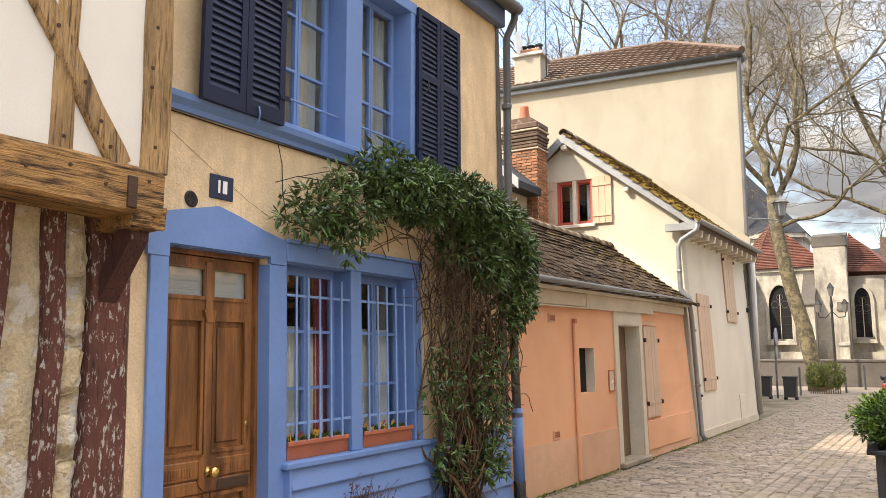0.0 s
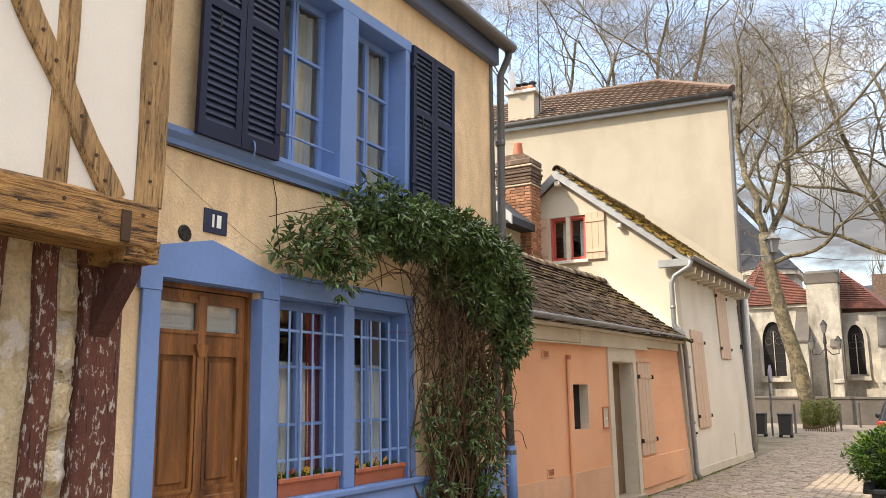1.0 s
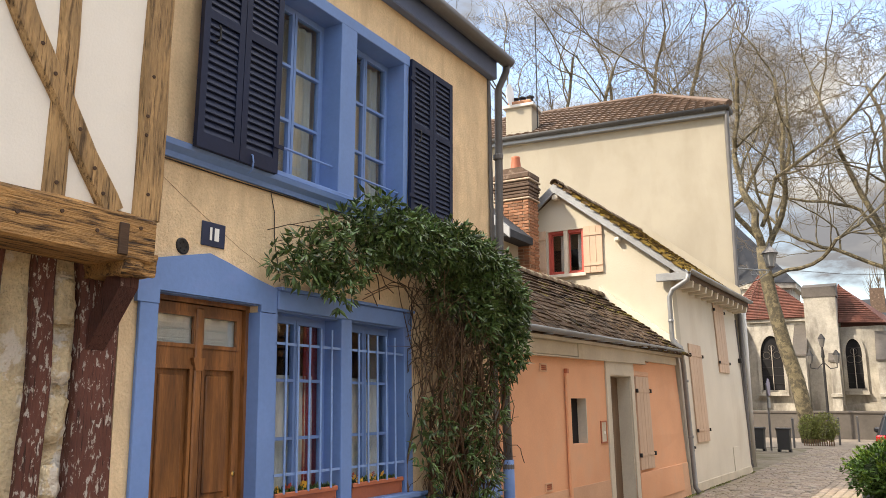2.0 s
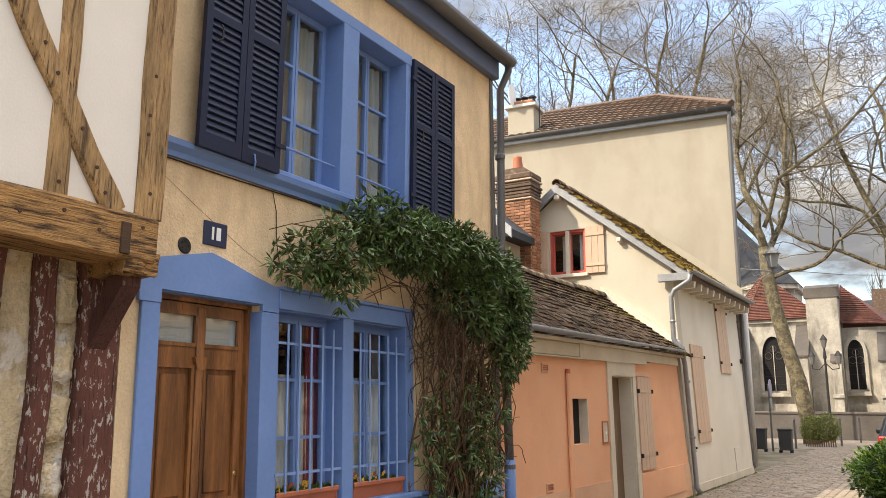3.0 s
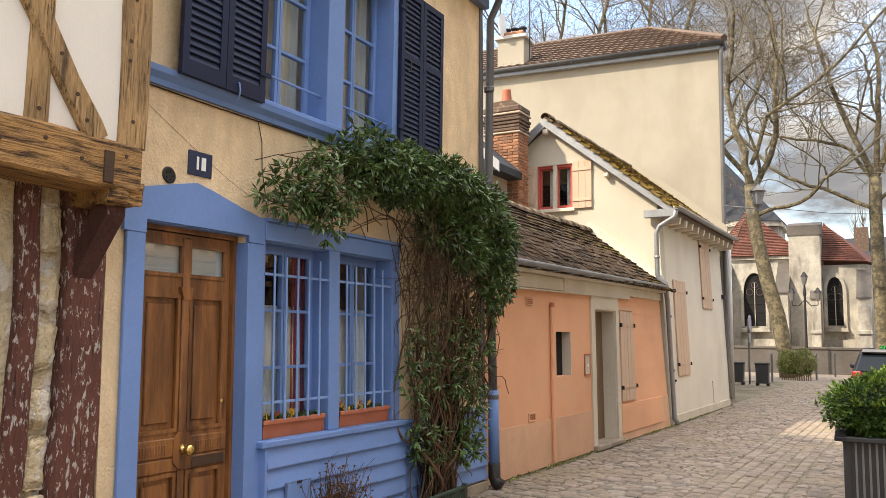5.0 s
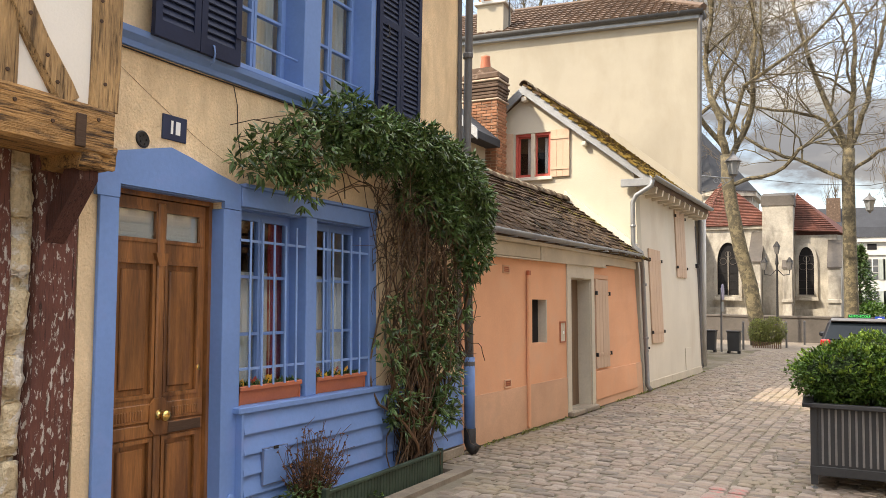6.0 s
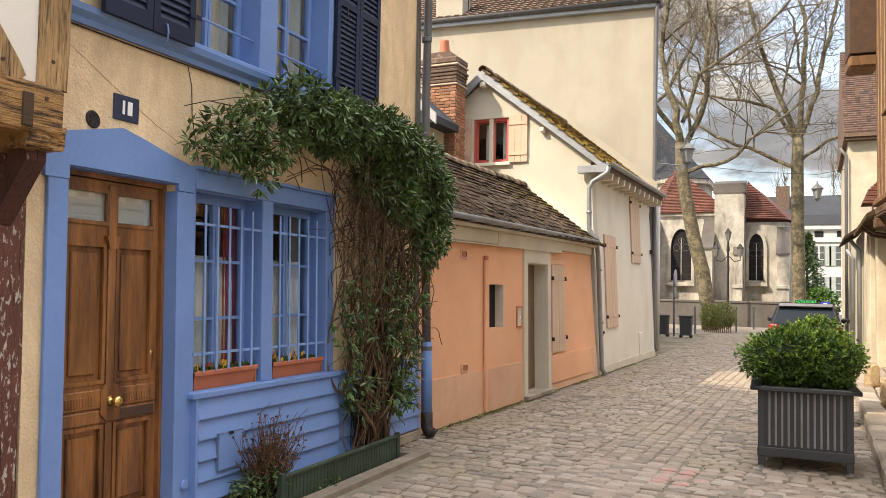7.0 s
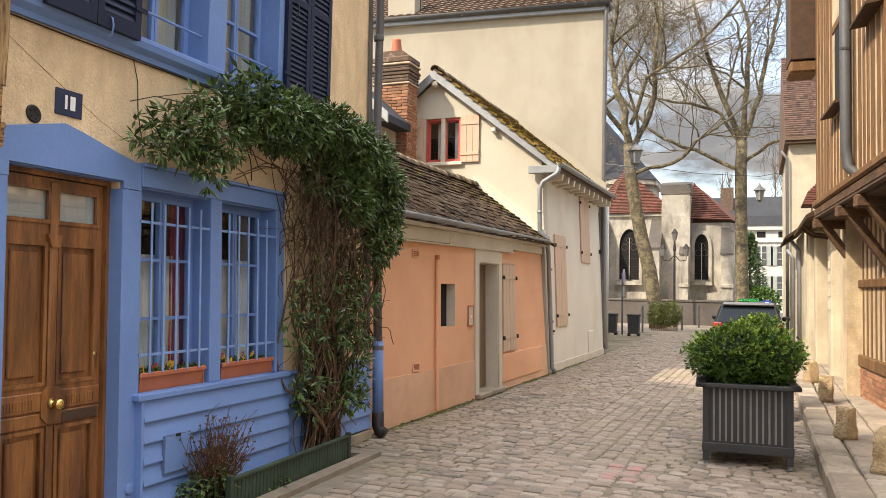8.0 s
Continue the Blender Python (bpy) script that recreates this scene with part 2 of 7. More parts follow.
CURTAIN_GREY = surface("thin grey lined curtain", (0.40, 0.40, 0.36), 0.9, 0.12, 90, 6.0, 0.0, stretch=(1, 8, 0.3))
CURTAIN_RED = surface("red curtain", (0.30, 0.03, 0.03), 0.9, 0.2, 60, 5.0, 0.0)
# near-black base colour stands for the darkness of unlit rooms behind windows
DARK_ROOM = surface("painted room darkness", (0.012, 0.011, 0.012), 0.9, 0.2, 10, 2.0, 0.0)
BRASS = surface("polished brass", (0.75, 0.50, 0.17), 0.25, 0.1, 30, 4, 0.0, metal=1.0)
COBBLE = surface("worn granite setts", (0.265, 0.222, 0.185), 0.72, 0.2, 50, 5, 0.4, piece=0.34, stain=(0.235, 0.19, 0.128), stain_at=(0.48, 0.64), stain_scale=0.9)
COBBLE_STUFF = surface("worn granite setts field", (0.265, 0.222, 0.185), 0.72, 0.2, 50, 5, 0.4, island=0.34, stain=(0.235, 0.19, 0.128), stain_at=(0.48, 0.64), stain_scale=0.9)
JOINT = surface("sandy joint soil", (0.22, 0.185, 0.14), 0.95, 0.3, 60, 4, 0.4, stain=(0.10, 0.085, 0.045), stain_at=(0.48, 0.62), stain_scale=0.8)
KERB = surface("worn kerb stone", (0.30, 0.255, 0.20), 0.85, 0.25, 40, 3, 0.6, piece=0.3, stain=(0.17, 0.14, 0.11), stain_at=(0.48, 0.68), stain_scale=3.5)
PAVE = surface("worn pavement slab", (0.31, 0.26, 0.205), 0.85, 0.25, 40, 2.5, 0.6, piece=0.3, stain=(0.18, 0.15, 0.12), stain_at=(0.48, 0.66), stain_scale=3.0)
ROUGH_STONE = surface("rough yellow limestone", (0.52, 0.38, 0.22), 0.95, 0.3, 35, 7, 1.0, stain=(0.33, 0.22, 0.11), stain_scale=7, bump_dist=0.03)
PLANTER = surface("charcoal planter metal", (0.040, 0.040, 0.042), 0.5, 0.15, 30, 3, 0.05, spec=0.4)
PLANTER_RIB = surface("grey planter rib", (0.20, 0.19, 0.18), 0.5, 0.15, 30, 3, 0.05)
LEAF_TIP = leaf_mat("fresh boxwood tip", (0.23, 0.37, 0.06))
LEAF = leaf_mat("boxwood leaf", (0.085, 0.175, 0.028))
LEAF_IVY = leaf_mat("dark glossy creeper leaf", (0.105, 0.178, 0.06), 0.30, 0.65)
LEAF_DRY = leaf_mat("dry reddish leaf", (0.17, 0.075, 0.035), 0.8)
LEAF_HEDGE = leaf_mat("hedge leaf", (0.24, 0.28, 0.075))
STEM = surface("brown creeper stem", (0.125, 0.078, 0.045), 0.9, 0.35, 50, 8, 0.4, island=0.7)
BARK = surface("plane tree bark", (0.185, 0.150, 0.088), 0.9, 0.4, 26, 3.0, 0.7, stain=(0.075, 0.062, 0.040), stain_at=(0.46, 0.55), stain_scale=5.5)
TWIG = surface("twig bark", (0.125, 0.098, 0.068), 0.9, 0.25, 20, 2.0, 0.0)
CHURCH = surface("pale church limestone", (0.50, 0.46, 0.395), 0.9, 0.25, 12, 0.9, 0.4, stain=(0.19, 0.17, 0.145), stain_at=(0.47, 0.66), stain_scale=1.1, stain_stretch=(1, 1, 0.35))
GREY_STONE = surface("grey terrace stone", (0.115, 0.10, 0.088), 0.9, 0.2, 10, 1.0, 0.3)
WHITE_WALL = surface("white render", (0.56, 0.545, 0.51), 0.9, 0.05, 20, 0.8, 0.1)
SLATE = surface("blue slate", (0.040, 0.042, 0.048), 0.85, 0.2, 10, 1.0, 0.2, spec=0.2)
CAR_PAINT = surface("dark grey car paint", (0.016, 0.016, 0.019), 0.38, 0.05, 200, 2, 0.0, spec=0.3)
RUBBER = surface("black rubber", (0.015, 0.015, 0.015), 0.7, 0.2, 40, 4, 0.1)
TAIL_RED = surface("red tail lamp plastic", (0.42, 0.012, 0.015), 0.2, 0.1, 60, 4, 0.0, spec=0.6)
GREEN_SIGN = surface("dark green roof sign", (0.006, 0.05, 0.02), 0.4, 0.1, 60, 4, 0.0)
SIGN_GREEN_TXT = surface("bright green lettering", (0.06, 0.75, 0.16), 0.5, 0.02, 60, 4, 0.0)
SIGN_BLUE = surface("blue enamel", (0.020, 0.032, 0.075), 0.35, 0.12, 60, 5, 0.05)
SIGN_WHITE = surface("white enamel", (0.80, 0.80, 0.78), 0.4, 0.05, 60, 5, 0.0)
DARK_WOOD = surface("dark brown eave wood", (0.075, 0.040, 0.022), 0.8, 0.3, 30, 3, 0.3, stretch=(3, 0.6, 3))
GREEN_WOOD = surface("dark green trough wood", (0.035, 0.055, 0.035), 0.7, 0.3, 30, 3, 0.2)


# ---- building helpers ----
def thing(name, m=None, label="", category="", group="", kind=""):
    ob = new(name)
    ob.empty_display_size = 0.2
    if m is not None:
        ob.matrix_world = m
    return tagged(ob, label, category, group, kind)


def to_mesh(name, bm, material, smooth=False):
    me = bpy.data.meshes.new(name)
    bmesh.ops.recalc_face_normals(bm, faces=bm.faces)
    bm.to_mesh(me)
    bm.free()
    me.materials.append(material)
    if smooth:
        for p in me.polygons:
            p.use_smooth = True
    return me


def part(name, bm, material, parent, label="", smooth=False):
    ob = new(name, to_mesh(name, bm, material, smooth))
    ob.parent = parent
    return tagged(ob, label)


def solid(name, bm, material, label="", category="", group="", kind="", smooth=False):
    return tagged(new(name, to_mesh(name, bm, material, smooth)), label, category, group, kind)


def stuff_mesh(name, verts, faces, material, parent=None, label="", category=""):
    me = bpy.data.meshes.new(name)
    me.from_pydata(verts, [], faces)
    me.materials.append(material)
    ob = new(name, me)
    ob.parent = parent
    return tagged(ob, label, category, "", "stuff")


def box(x0, x1, y0, y1, z0, z1, bevel=0.0, bm=None, m=None):
    bm = bm or bmesh.new()
    mat = Matrix.Translation(((x0 + x1) / 2, (y0 + y1) / 2, (z0 + z1) / 2)) @ Matrix.Diagonal((abs(x1 - x0), abs(y1 - y0), abs(z1 - z0), 1))
    if m is not None:
        mat = m @ mat
    g = bmesh.ops.create_cube(bm, size=1.0, matrix=mat)
    if bevel:
        es = list({e for v in g["verts"] for e in v.link_edges})
        bmesh.ops.bevel(bm, geom=es, offset=bevel, segments=1, affect="EDGES")
    return bm


def prism(points, axis, a0, a1, bm=None):
    """Extrude a polygon of 2D points along axis x, y or z from a0 to a1."""
    bm = bm or bmesh.new()
    put = {"x": lambda p, a: (a, p[0], p[1]), "y": lambda p, a: (p[0], a, p[1]), "z": lambda p, a: (p[0], p[1], a)}[axis]
    lo = [bm.verts.new(put(p, a0)) for p in points]
    hi = [bm.verts.new(put(p, a1)) for p in points]
    n = len(points)
    bm.faces.new(lo)
    bm.faces.new(hi[::-1])
    for i in range(n):
        bm.faces.new((lo[i], lo[(i + 1) % n], hi[(i + 1) % n], hi[i]))
    return bm


def tube(path, radii, sides=8, bm=None, cap=True):
    bm = bm or bmesh.new()
    path = [Vector(p) for p in path]
    if isinstance(radii, (int, float)):
        radii = [radii] * len(path)
    rings, side = [], None
    for i, p in enumerate(path):
        d = (path[min(i + 1, len(path) - 1)] - path[max(i - 1, 0)]).normalized()
        if side is None:
            side = d.orthogonal().normalized()
        side = (side - d * side.dot(d)).normalized()
        up = d.cross(side)
        rings.append([bm.verts.new(p + (side * math.cos(a) + up * math.sin(a)) * radii[i]) for a in (math.tau * k / sides for k in range(sides))])
    for a, b in zip(rings, rings[1:]):
        for k in range(sides):
            bm.faces.new((a[k], a[(k + 1) % sides], b[(k + 1) % sides], b[k]))
    if cap:
        bm.faces.new(rings[0][::-1])
        bm.faces.new(rings[-1])
    return bm


def lathe(profile, sides=16, at=(0, 0, 0), bm=None, axis="z"):
    bm = bm or bmesh.new()
    rings = []
    for r, h in profile:
        ring = []
        for k in range(sides):
            a = math.tau * k / sides
            v = (r * math.cos(a), r * math.sin(a), h) if axis == "z" else (h, r * math.cos(a), r * math.sin(a))
            ring.append(bm.verts.new((v[0] + at[0], v[1] + at[1], v[2] + at[2])))
        rings.append(ring)
    for a, b in zip(rings, rings[1:]):
        for k in range(sides):
            bm.faces.new((a[k], a[(k + 1) % sides], b[(k + 1) % sides], b[k]))
    bm.faces.new(rings[0][::-1])
    bm.faces.new(rings[-1])
    return bm


def pierced(us, ws, holes, put, thick):
    """A wall of cells between the sorted cuts: put(u, depth, w) gives the place; holes are (u0, u1, w0, w1)."""
    bm = bmesh.new()
    us = sorted(set(us) | {h[0] for h in holes} | {h[1] for h in holes})
    ws = sorted(set(ws) | {h[2] for h in holes} | {h[3] for h in holes})
    full = {}
    for i in range(len(us) - 1):
        for j in range(len(ws) - 1):
            cu, cw = (us[i] + us[i + 1]) / 2, (ws[j] + ws[j + 1]) / 2
            full[i, j] = not any(h[0] < cu < h[1] and h[2] < cw < h[3] for h in holes)
    vs = {}

    def v(i, d, j):
        if (i, d, j) not in vs:
            vs[i, d, j] = bm.verts.new(put(us[i], thick if d else 0.0, ws[j]))
        return vs[i, d, j]

    for (i, j), f in full.items():
        if not f:
            continue
        bm.faces.new((v(i, 0, j), v(i + 1, 0, j), v(i + 1, 0, j + 1), v(i, 0, j + 1)))
        bm.faces.new((v(i, 1, j), v(i, 1, j + 1), v(i + 1, 1, j + 1), v(i + 1, 1, j)))
        for (ni, nj), (a, b) in (((i - 1, j), ((i, j), (i, j + 1))), ((i + 1, j), ((i + 1, j), (i + 1, j + 1))), ((i, j - 1), ((i, j), (i + 1, j))), ((i, j + 1), ((i, j + 1), (i + 1, j + 1)))):
            if not full.get((ni, nj), False):
                bm.faces.new((v(a[0], 0, a[1]), v(b[0], 0, b[1]), v(b[0], 1, b[1]), v(a[0], 1, a[1])))
    return bm


def street_wall(us, ws, holes, front=0.0, thick=0.35):
    return pierced(us, ws, holes, lambda u, d, w: (front - d, u, w), thick)

# ---- ground ----
bm = bmesh.new()
bmesh.ops.create_grid(bm, x_segments=8, y_segments=8, size=600, matrix=Matrix.Translation((0, 0, -0.015)))
ground = solid("ground", bm, JOINT, "sandy soil between the setts, reaching the horizon", "ground", kind="structure")

# raised pavement along the right-hand houses
pavement = thing("pavement", None, "worn raised stone pavement with broad kerb slabs", "pavement", kind="structure")
part("bed", box(4.62, 5.6, -6, 30, -0.03, 0.10), JOINT, pavement)


# ---- half-timbered house beside the blue house ----
def crooked(path, w, d, seed, bm=None, rings=14):
    """A hewn timber: a box swept along a path, with wandering sides. w across the wall, d its depth along x."""
    bm = bm or bmesh.new()
    rnd = random.Random(seed)
    p0, p1 = Vector(path[0]), Vector(path[1])
    axis = (p1 - p0).normalized()
    side = axis.cross(Vector((1, 0, 0))).normalized()
    prev = None
    ph = [rnd.uniform(0, 6.28) for _ in range(4)]
    for i in range(rings + 1):
        s = i / rings
        c = p0.lerp(p1, s) + side * (0.018 * math.sin(s * 5 + ph[0]) + 0.006 * math.sin(s * 17 + ph[3]))
        wl_ = w / 2 * (1 + 0.07 * math.sin(s * 9 + ph[1]) + rnd.uniform(-0.03, 0.03))
        wr_ = w / 2 * (1 + 0.07 * math.sin(s * 8 + ph[2]) + rnd.uniform(-0.03, 0.03))
        b = 0.018
        ring = [c - side * wl_ + Vector((-d, 0, 0)), c - side * wl_ + Vector((-b, 0, 0)), c - side * (wl_ - b), c + side * (wr_ - b), c + side * wr_ + Vector((-b, 0, 0)), c + side * wr_ + Vector((-d, 0, 0))]
        ring = [bm.verts.new(q) for q in ring]
        if prev:
            for k in range(6):
                bm.faces.new((prev[k], prev[(k + 1) % 6], ring[(k + 1) % 6], ring[k]))
        else:
            bm.faces.new(ring[::-1])
        prev = ring
    bm.faces.new(prev)
    return bm


timber_house = thing("half_timbered_house", None, "half-timbered house with jettied oak upper floor and flaking oxblood posts", "house")
part("lower_wall", street_wall([-6, 2.88], [0, 2.4], [], -0.05, 0.3), OLD_PLASTER, timber_house, "patchy crumbling plaster infill")
part("upper_wall", street_wall([-6, 2.80], [2.56, 6.5], [], 0.315, 0.5), LIME, timber_house, "smooth pale lime plaster infill")
part("jetty_soffit", box(-0.1, 0.30, -6, 2.72, 2.415, 2.46), OLD_PLASTER, timber_house)
part("side_wall", box(-4.5, -0.1, 2.78, 2.86, 0, 6.5), OLD_PLASTER, timber_house)
part("rear_wall", box(-4.7, -4.5, -6, 2.86, 0, 6.5), OLD_PLASTER, timber_house)
part("roof", prism([(0.75, 6.35), (0.75, 6.5), (-2.1, 9.3), (-4.95, 6.5), (-4.95, 6.35)], "y", -6, 2.95), TILE_STUFF, timber_house)
part("bressummer", crooked([(0.36, -6, 2.48), (0.36, 2.80, 2.445)], 0.25, 0.3, 1, rings=60), OAK, timber_house, "thick orange-brown oak beam")
part("corner_post", crooked([(0.345, 2.755, 2.585), (0.345, 2.69, 6.4)], 0.175, 0.22, 2, rings=30), OAK_UP, timber_house)
part("stud", crooked([(0.338, 2.195, 2.58), (0.338, 2.21, 6.4)], 0.125, 0.2, 3, rings=30), OAK_UP, timber_house)
part("brace", crooked([(0.352, 2.52, 2.57), (0.352, 1.70, 3.95)], 0.135, 0.2, 4, rings=20), OAK_UP, timber_house)
for k, yy in enumerate((1.45, 0.75)):
    part("stud", crooked([(0.338, yy, 2.58), (0.338, yy, 6.4)], 0.125, 0.2, 30 + k, rings=20), OAK_UP, timber_house)
part("lower_post", crooked([(0.065, 2.765, 0), (0.02, 2.725, 2.40)], 0.25, 0.25, 5, rings=24), OX_RED, timber_house, "oxblood post with flaking grey paint")
part("lower_stud", crooked([(0.005, 2.405, 0), (0.005, 2.43, 2.40)], 0.125, 0.2, 6, rings=24), OX_RED, timber_house)
part("lower_stud", crooked([(0.005, 2.105, 0), (0.005, 2.13, 2.40)], 0.13, 0.2, 7, rings=24), OX_RED, timber_house)
for k, yy in enumerate((1.75, 1.4, 1.0)):
    part("lower_stud", crooked([(0.005, yy, 0), (0.005, yy, 2.40)], 0.12, 0.2, 70 + k, rings=12), OX_RED, timber_house)
part("bracket", prism([(0.03, 1.88), (0.03, 2.03), (0.16, 2.27), (0.28, 2.27), (0.28, 2.21)], "y", 2.66, 2.775), BRACKET_RED, timber_house, "diagonal oxblood bracket under the jetty")
bm = box(0.0, 0.35, 2.62, 2.825, 2.265, 2.39)
bmesh.ops.subdivide_edges(bm, edges=bm.edges[:], cuts=7, use_grid_fill=True)
for v in bm.verts:
    v.co += Vector((noise.noise(v.co * 14), noise.noise(v.co * 17 + Vector((5, 0, 0))), noise.noise(v.co * 15 + Vector((0, 9, 0))))) * 0.022
part("beam_end", bm, OAK, timber_house, "gnarled weathered joist end", True)
for k, (px, py, pz) in enumerate(((0.354, 2.40, 2.78), (0.354, 2.30, 2.96), (0.354, 2.14, 3.20), (0.354, 2.06, 3.33), (0.354, 2.46, 2.66), (0.347, 2.74, 2.72), (0.347, 2.70, 3.05), (0.347, 2.72, 3.40), (0.347, 2.70, 3.16), (0.362, 2.02, 2.47), (0.362, 2.24, 2.52), (0.362, 2.44, 2.46), (0.362, 2.70, 2.52), (0.340, 2.21, 2.66))):
    part("peg_hole", lathe([(0.011, 0.0), (0.010, 0.005)], 8, (px - 0.002, py, pz), axis="x"), DARK_WOOD, timber_house)
part("iron_strap", box(0.358, 0.372, 2.565, 2.625, 2.36, 2.53, 0.004), DARK_WOOD, timber_house, "rusty iron strap")
rnd = random.Random(5)
for k in range(7):
    zz = 0.15 + k * 0.31
    b = box(-0.05, 0.0 + rnd.uniform(-0.015, 0.012), 2.475 + rnd.uniform(0, 0.01), 2.615, zz, zz + rnd.uniform(0.2, 0.29), 0.03)
    bmesh.ops.subdivide_edges(b, edges=b.edges[:], cuts=4, use_grid_fill=True)
    for v in b.verts:
        v.co += noise.noise_vector(v.co * 16) * 0.018 + noise.noise_vector(v.co * 45) * 0.008
    part("rubble_block", b, OLD_PLASTER, timber_house, "", True)

# ---- blue house ----
blue_house = thing("blue_house", None, "two-storey ochre house with blue painted door and window frames", "house")
HOLES = [(3.15, 4.02, 0.08, 2.27), (4.19, 4.90, 0.86, 2.25), (5.03, 5.80, 0.86, 2.25), (4.14, 4.85, 3.24, 4.72), (5.05, 5.84, 3.24, 4.72)]
part("wall", street_wall([2.87, 7.58], [0, 5.42], HOLES, 0.0, 0.42), OCHRE, blue_house, "ochre lime render with hairline cracks")
part("side_wall", box(-7.0, -0.42, 7.34, 7.58, 0, 5.42), OCHRE, blue_house)
part("rear_wall", box(-7.2, -7.0, 2.88, 7.58, 0, 5.42), OCHRE, blue_house)
# back and slabs coloured near black so the rooms read as unlit
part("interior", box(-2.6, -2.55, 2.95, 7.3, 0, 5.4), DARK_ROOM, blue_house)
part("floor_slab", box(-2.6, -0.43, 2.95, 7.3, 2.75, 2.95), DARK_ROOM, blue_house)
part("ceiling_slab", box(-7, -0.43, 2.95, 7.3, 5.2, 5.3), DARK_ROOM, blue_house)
part("roof", prism([(0.22, 5.44), (0.22, 5.50), (-3.5, 8.4), (-7.4, 5.54), (-7.4, 5.46)], "y", 2.87, 7.72), TILE_DARK, blue_house)
part("fascia", box(0.003, 0.10, 2.87, 7.60, 5.20, 5.43, 0.01), BLUE_GREY, blue_house, "grey-blue painted fascia board")


def half_gutter(y0, y1, x, z, r):
    bm_ = bmesh.new()
    n = 7
    prof = [(x + r * math.cos(a), z + r * math.sin(a)) for a in (math.pi + math.pi * k / n for k in range(n + 1))]
    prof += [(x + (r - 0.008) * math.cos(a), z + (r - 0.008) * math.sin(a)) for a in (2 * math.pi - math.pi * k / n for k in range(n + 1))]
    return prism(prof, "y", y0, y1, bm_)


part("gutter", half_gutter(2.87, 7.86, 0.19, 5.44, 0.085), PIPE_GREY, blue_house, "zinc half-round gutter", True)
part("downpipe", tube([(0.19, 7.70, 5.44), (0.18, 7.70, 5.30), (0.08, 7.68, 5.10), (0.075, 7.66, 3.0), (0.075, 7.66, 1.0)], 0.048, 12), PIPE_GREY, blue_house, "grey downpipe", True)
part("pipe_shoe", tube([(0.075, 7.66, 0.27), (0.075, 7.66, 0.12), (0.10, 7.655, 0.07), (0.15, 7.65, 0.045)], 0.066, 12), IRON, blue_house, "dark cast-iron pipe shoe", True)
part("downpipe_foot", tube([(0.075, 7.66, 1.02), (0.075, 7.66, 0.25)], 0.060, 12), BLUE, blue_house, "blue painted cast-iron pipe foot", True)
for zz in (4.3, 3.05, 1.9, 0.95):
    part("pipe_collar", lathe([(0.056, -0.03), (0.062, -0.02), (0.062, 0.02), (0.056, 0.03)], 12, (0.075, 7.66, zz)), PIPE_GREY, blue_house)
part("grey_corner_trim", box(0.002, 0.018, 7.50, 7.585, 0.9, 5.24), PIPE_GREY, blue_house)
# door surround
part("surround_left", box(0.002, 0.03, 2.99, 3.15, 0.0, 2.18, 0.004), BLUE, blue_house)
part("surround_right", box(-0.25, 0.035, 4.012, 4.17, 0.0, 2.21, 0.004), BLUE, blue_house)
part("surround_lintel", prism([(2.965, 2.18), (2.955, 2.37), (3.02, 2.43), (3.12, 2.455), (3.545, 2.545), (3.70, 2.51), (3.95, 2.44), (4.17, 2.39), (4.17, 2.215), (4.02, 2.215), (4.02, 2.262), (3.15, 2.262), (3.15, 2.18)], "x", 0.002, 0.034), BLUE, blue_house, "blue painted cambered lintel")
part("door_reveal_left", box(-0.25, 0.002, 3.135, 3.152, 0.08, 2.27), BLUE, blue_house)
part("door_reveal_top", box(-0.25, 0.002, 3.15, 4.02, 2.255, 2.275), BLUE, blue_house)
part("threshold", box(-0.3, 0.10, 3.10, 4.05, 0.0, 0.10, 0.01), KERB, blue_house)
# clapboard apron and sill
part("window_sill", box(-0.25, 0.10, 4.12, 6.03, 0.815, 0.862, 0.008), BLUE, blue_house)
part("head_board", box(0.002, 0.045, 4.172, 5.94, 2.245, 2.38, 0.005), BLUE, blue_house)
part("head_drip", box(0.002, 0.075, 4.172, 5.97, 2.38, 2.405, 0.004), BLUE, blue_house)
part("mullion", box(-0.25, 0.040, 4.893, 5.037, 0.862, 2.245, 0.005), BLUE, blue_house)
part("right_post", box(-0.25, 0.040, 5.793, 5.92, 0.862, 2.245, 0.005), BLUE, blue_house)
part("left_post", box(-0.25, 0.02, 4.171, 4.195, 0.862, 2.245, 0.003), BLUE, blue_house)
for y0, y1 in ((4.195, 4.90), (5.03, 5.80)):
    part("reveal_head", box(-0.25, 0.0, y0, y1, 2.235, 2.25), BLUE, blue_house)
def board(y0, y1, z0, z1, x):
    return prism([(x, z0), (x + 0.034, z0), (x + 0.034, z0 + 0.008), (x + 0.008, z1 + 0.008), (x, z1 + 0.008)], "y", y0, y1)
for k in range(5):
    z0 = 0.12 + k * 0.139
    part("clapboard", board(4.175, 6.0, z0, z0 + 0.139, 0.062), BLUE, blue_house)
    part("clapboard", board(6.003, 7.56, z0, z0 + 0.139, 0.015), BLUE, blue_house)
part("apron_backing", box(0.002, 0.06, 4.175, 6.0, 0.10, 0.815), BLUE, blue_house)
part("apron_end", box(0.002, 0.092, 4.15, 4.174, 0.10, 0.815, 0.003), BLUE, blue_house)
part("apron_cap", box(0.002, 0.05, 6.003, 7.56, 0.815, 0.845, 0.005), BLUE, blue_house)
part("plinth", box(0.002, 0.05, 4.15, 7.58, 0.0, 0.10, 0.008), KERB, blue_house)
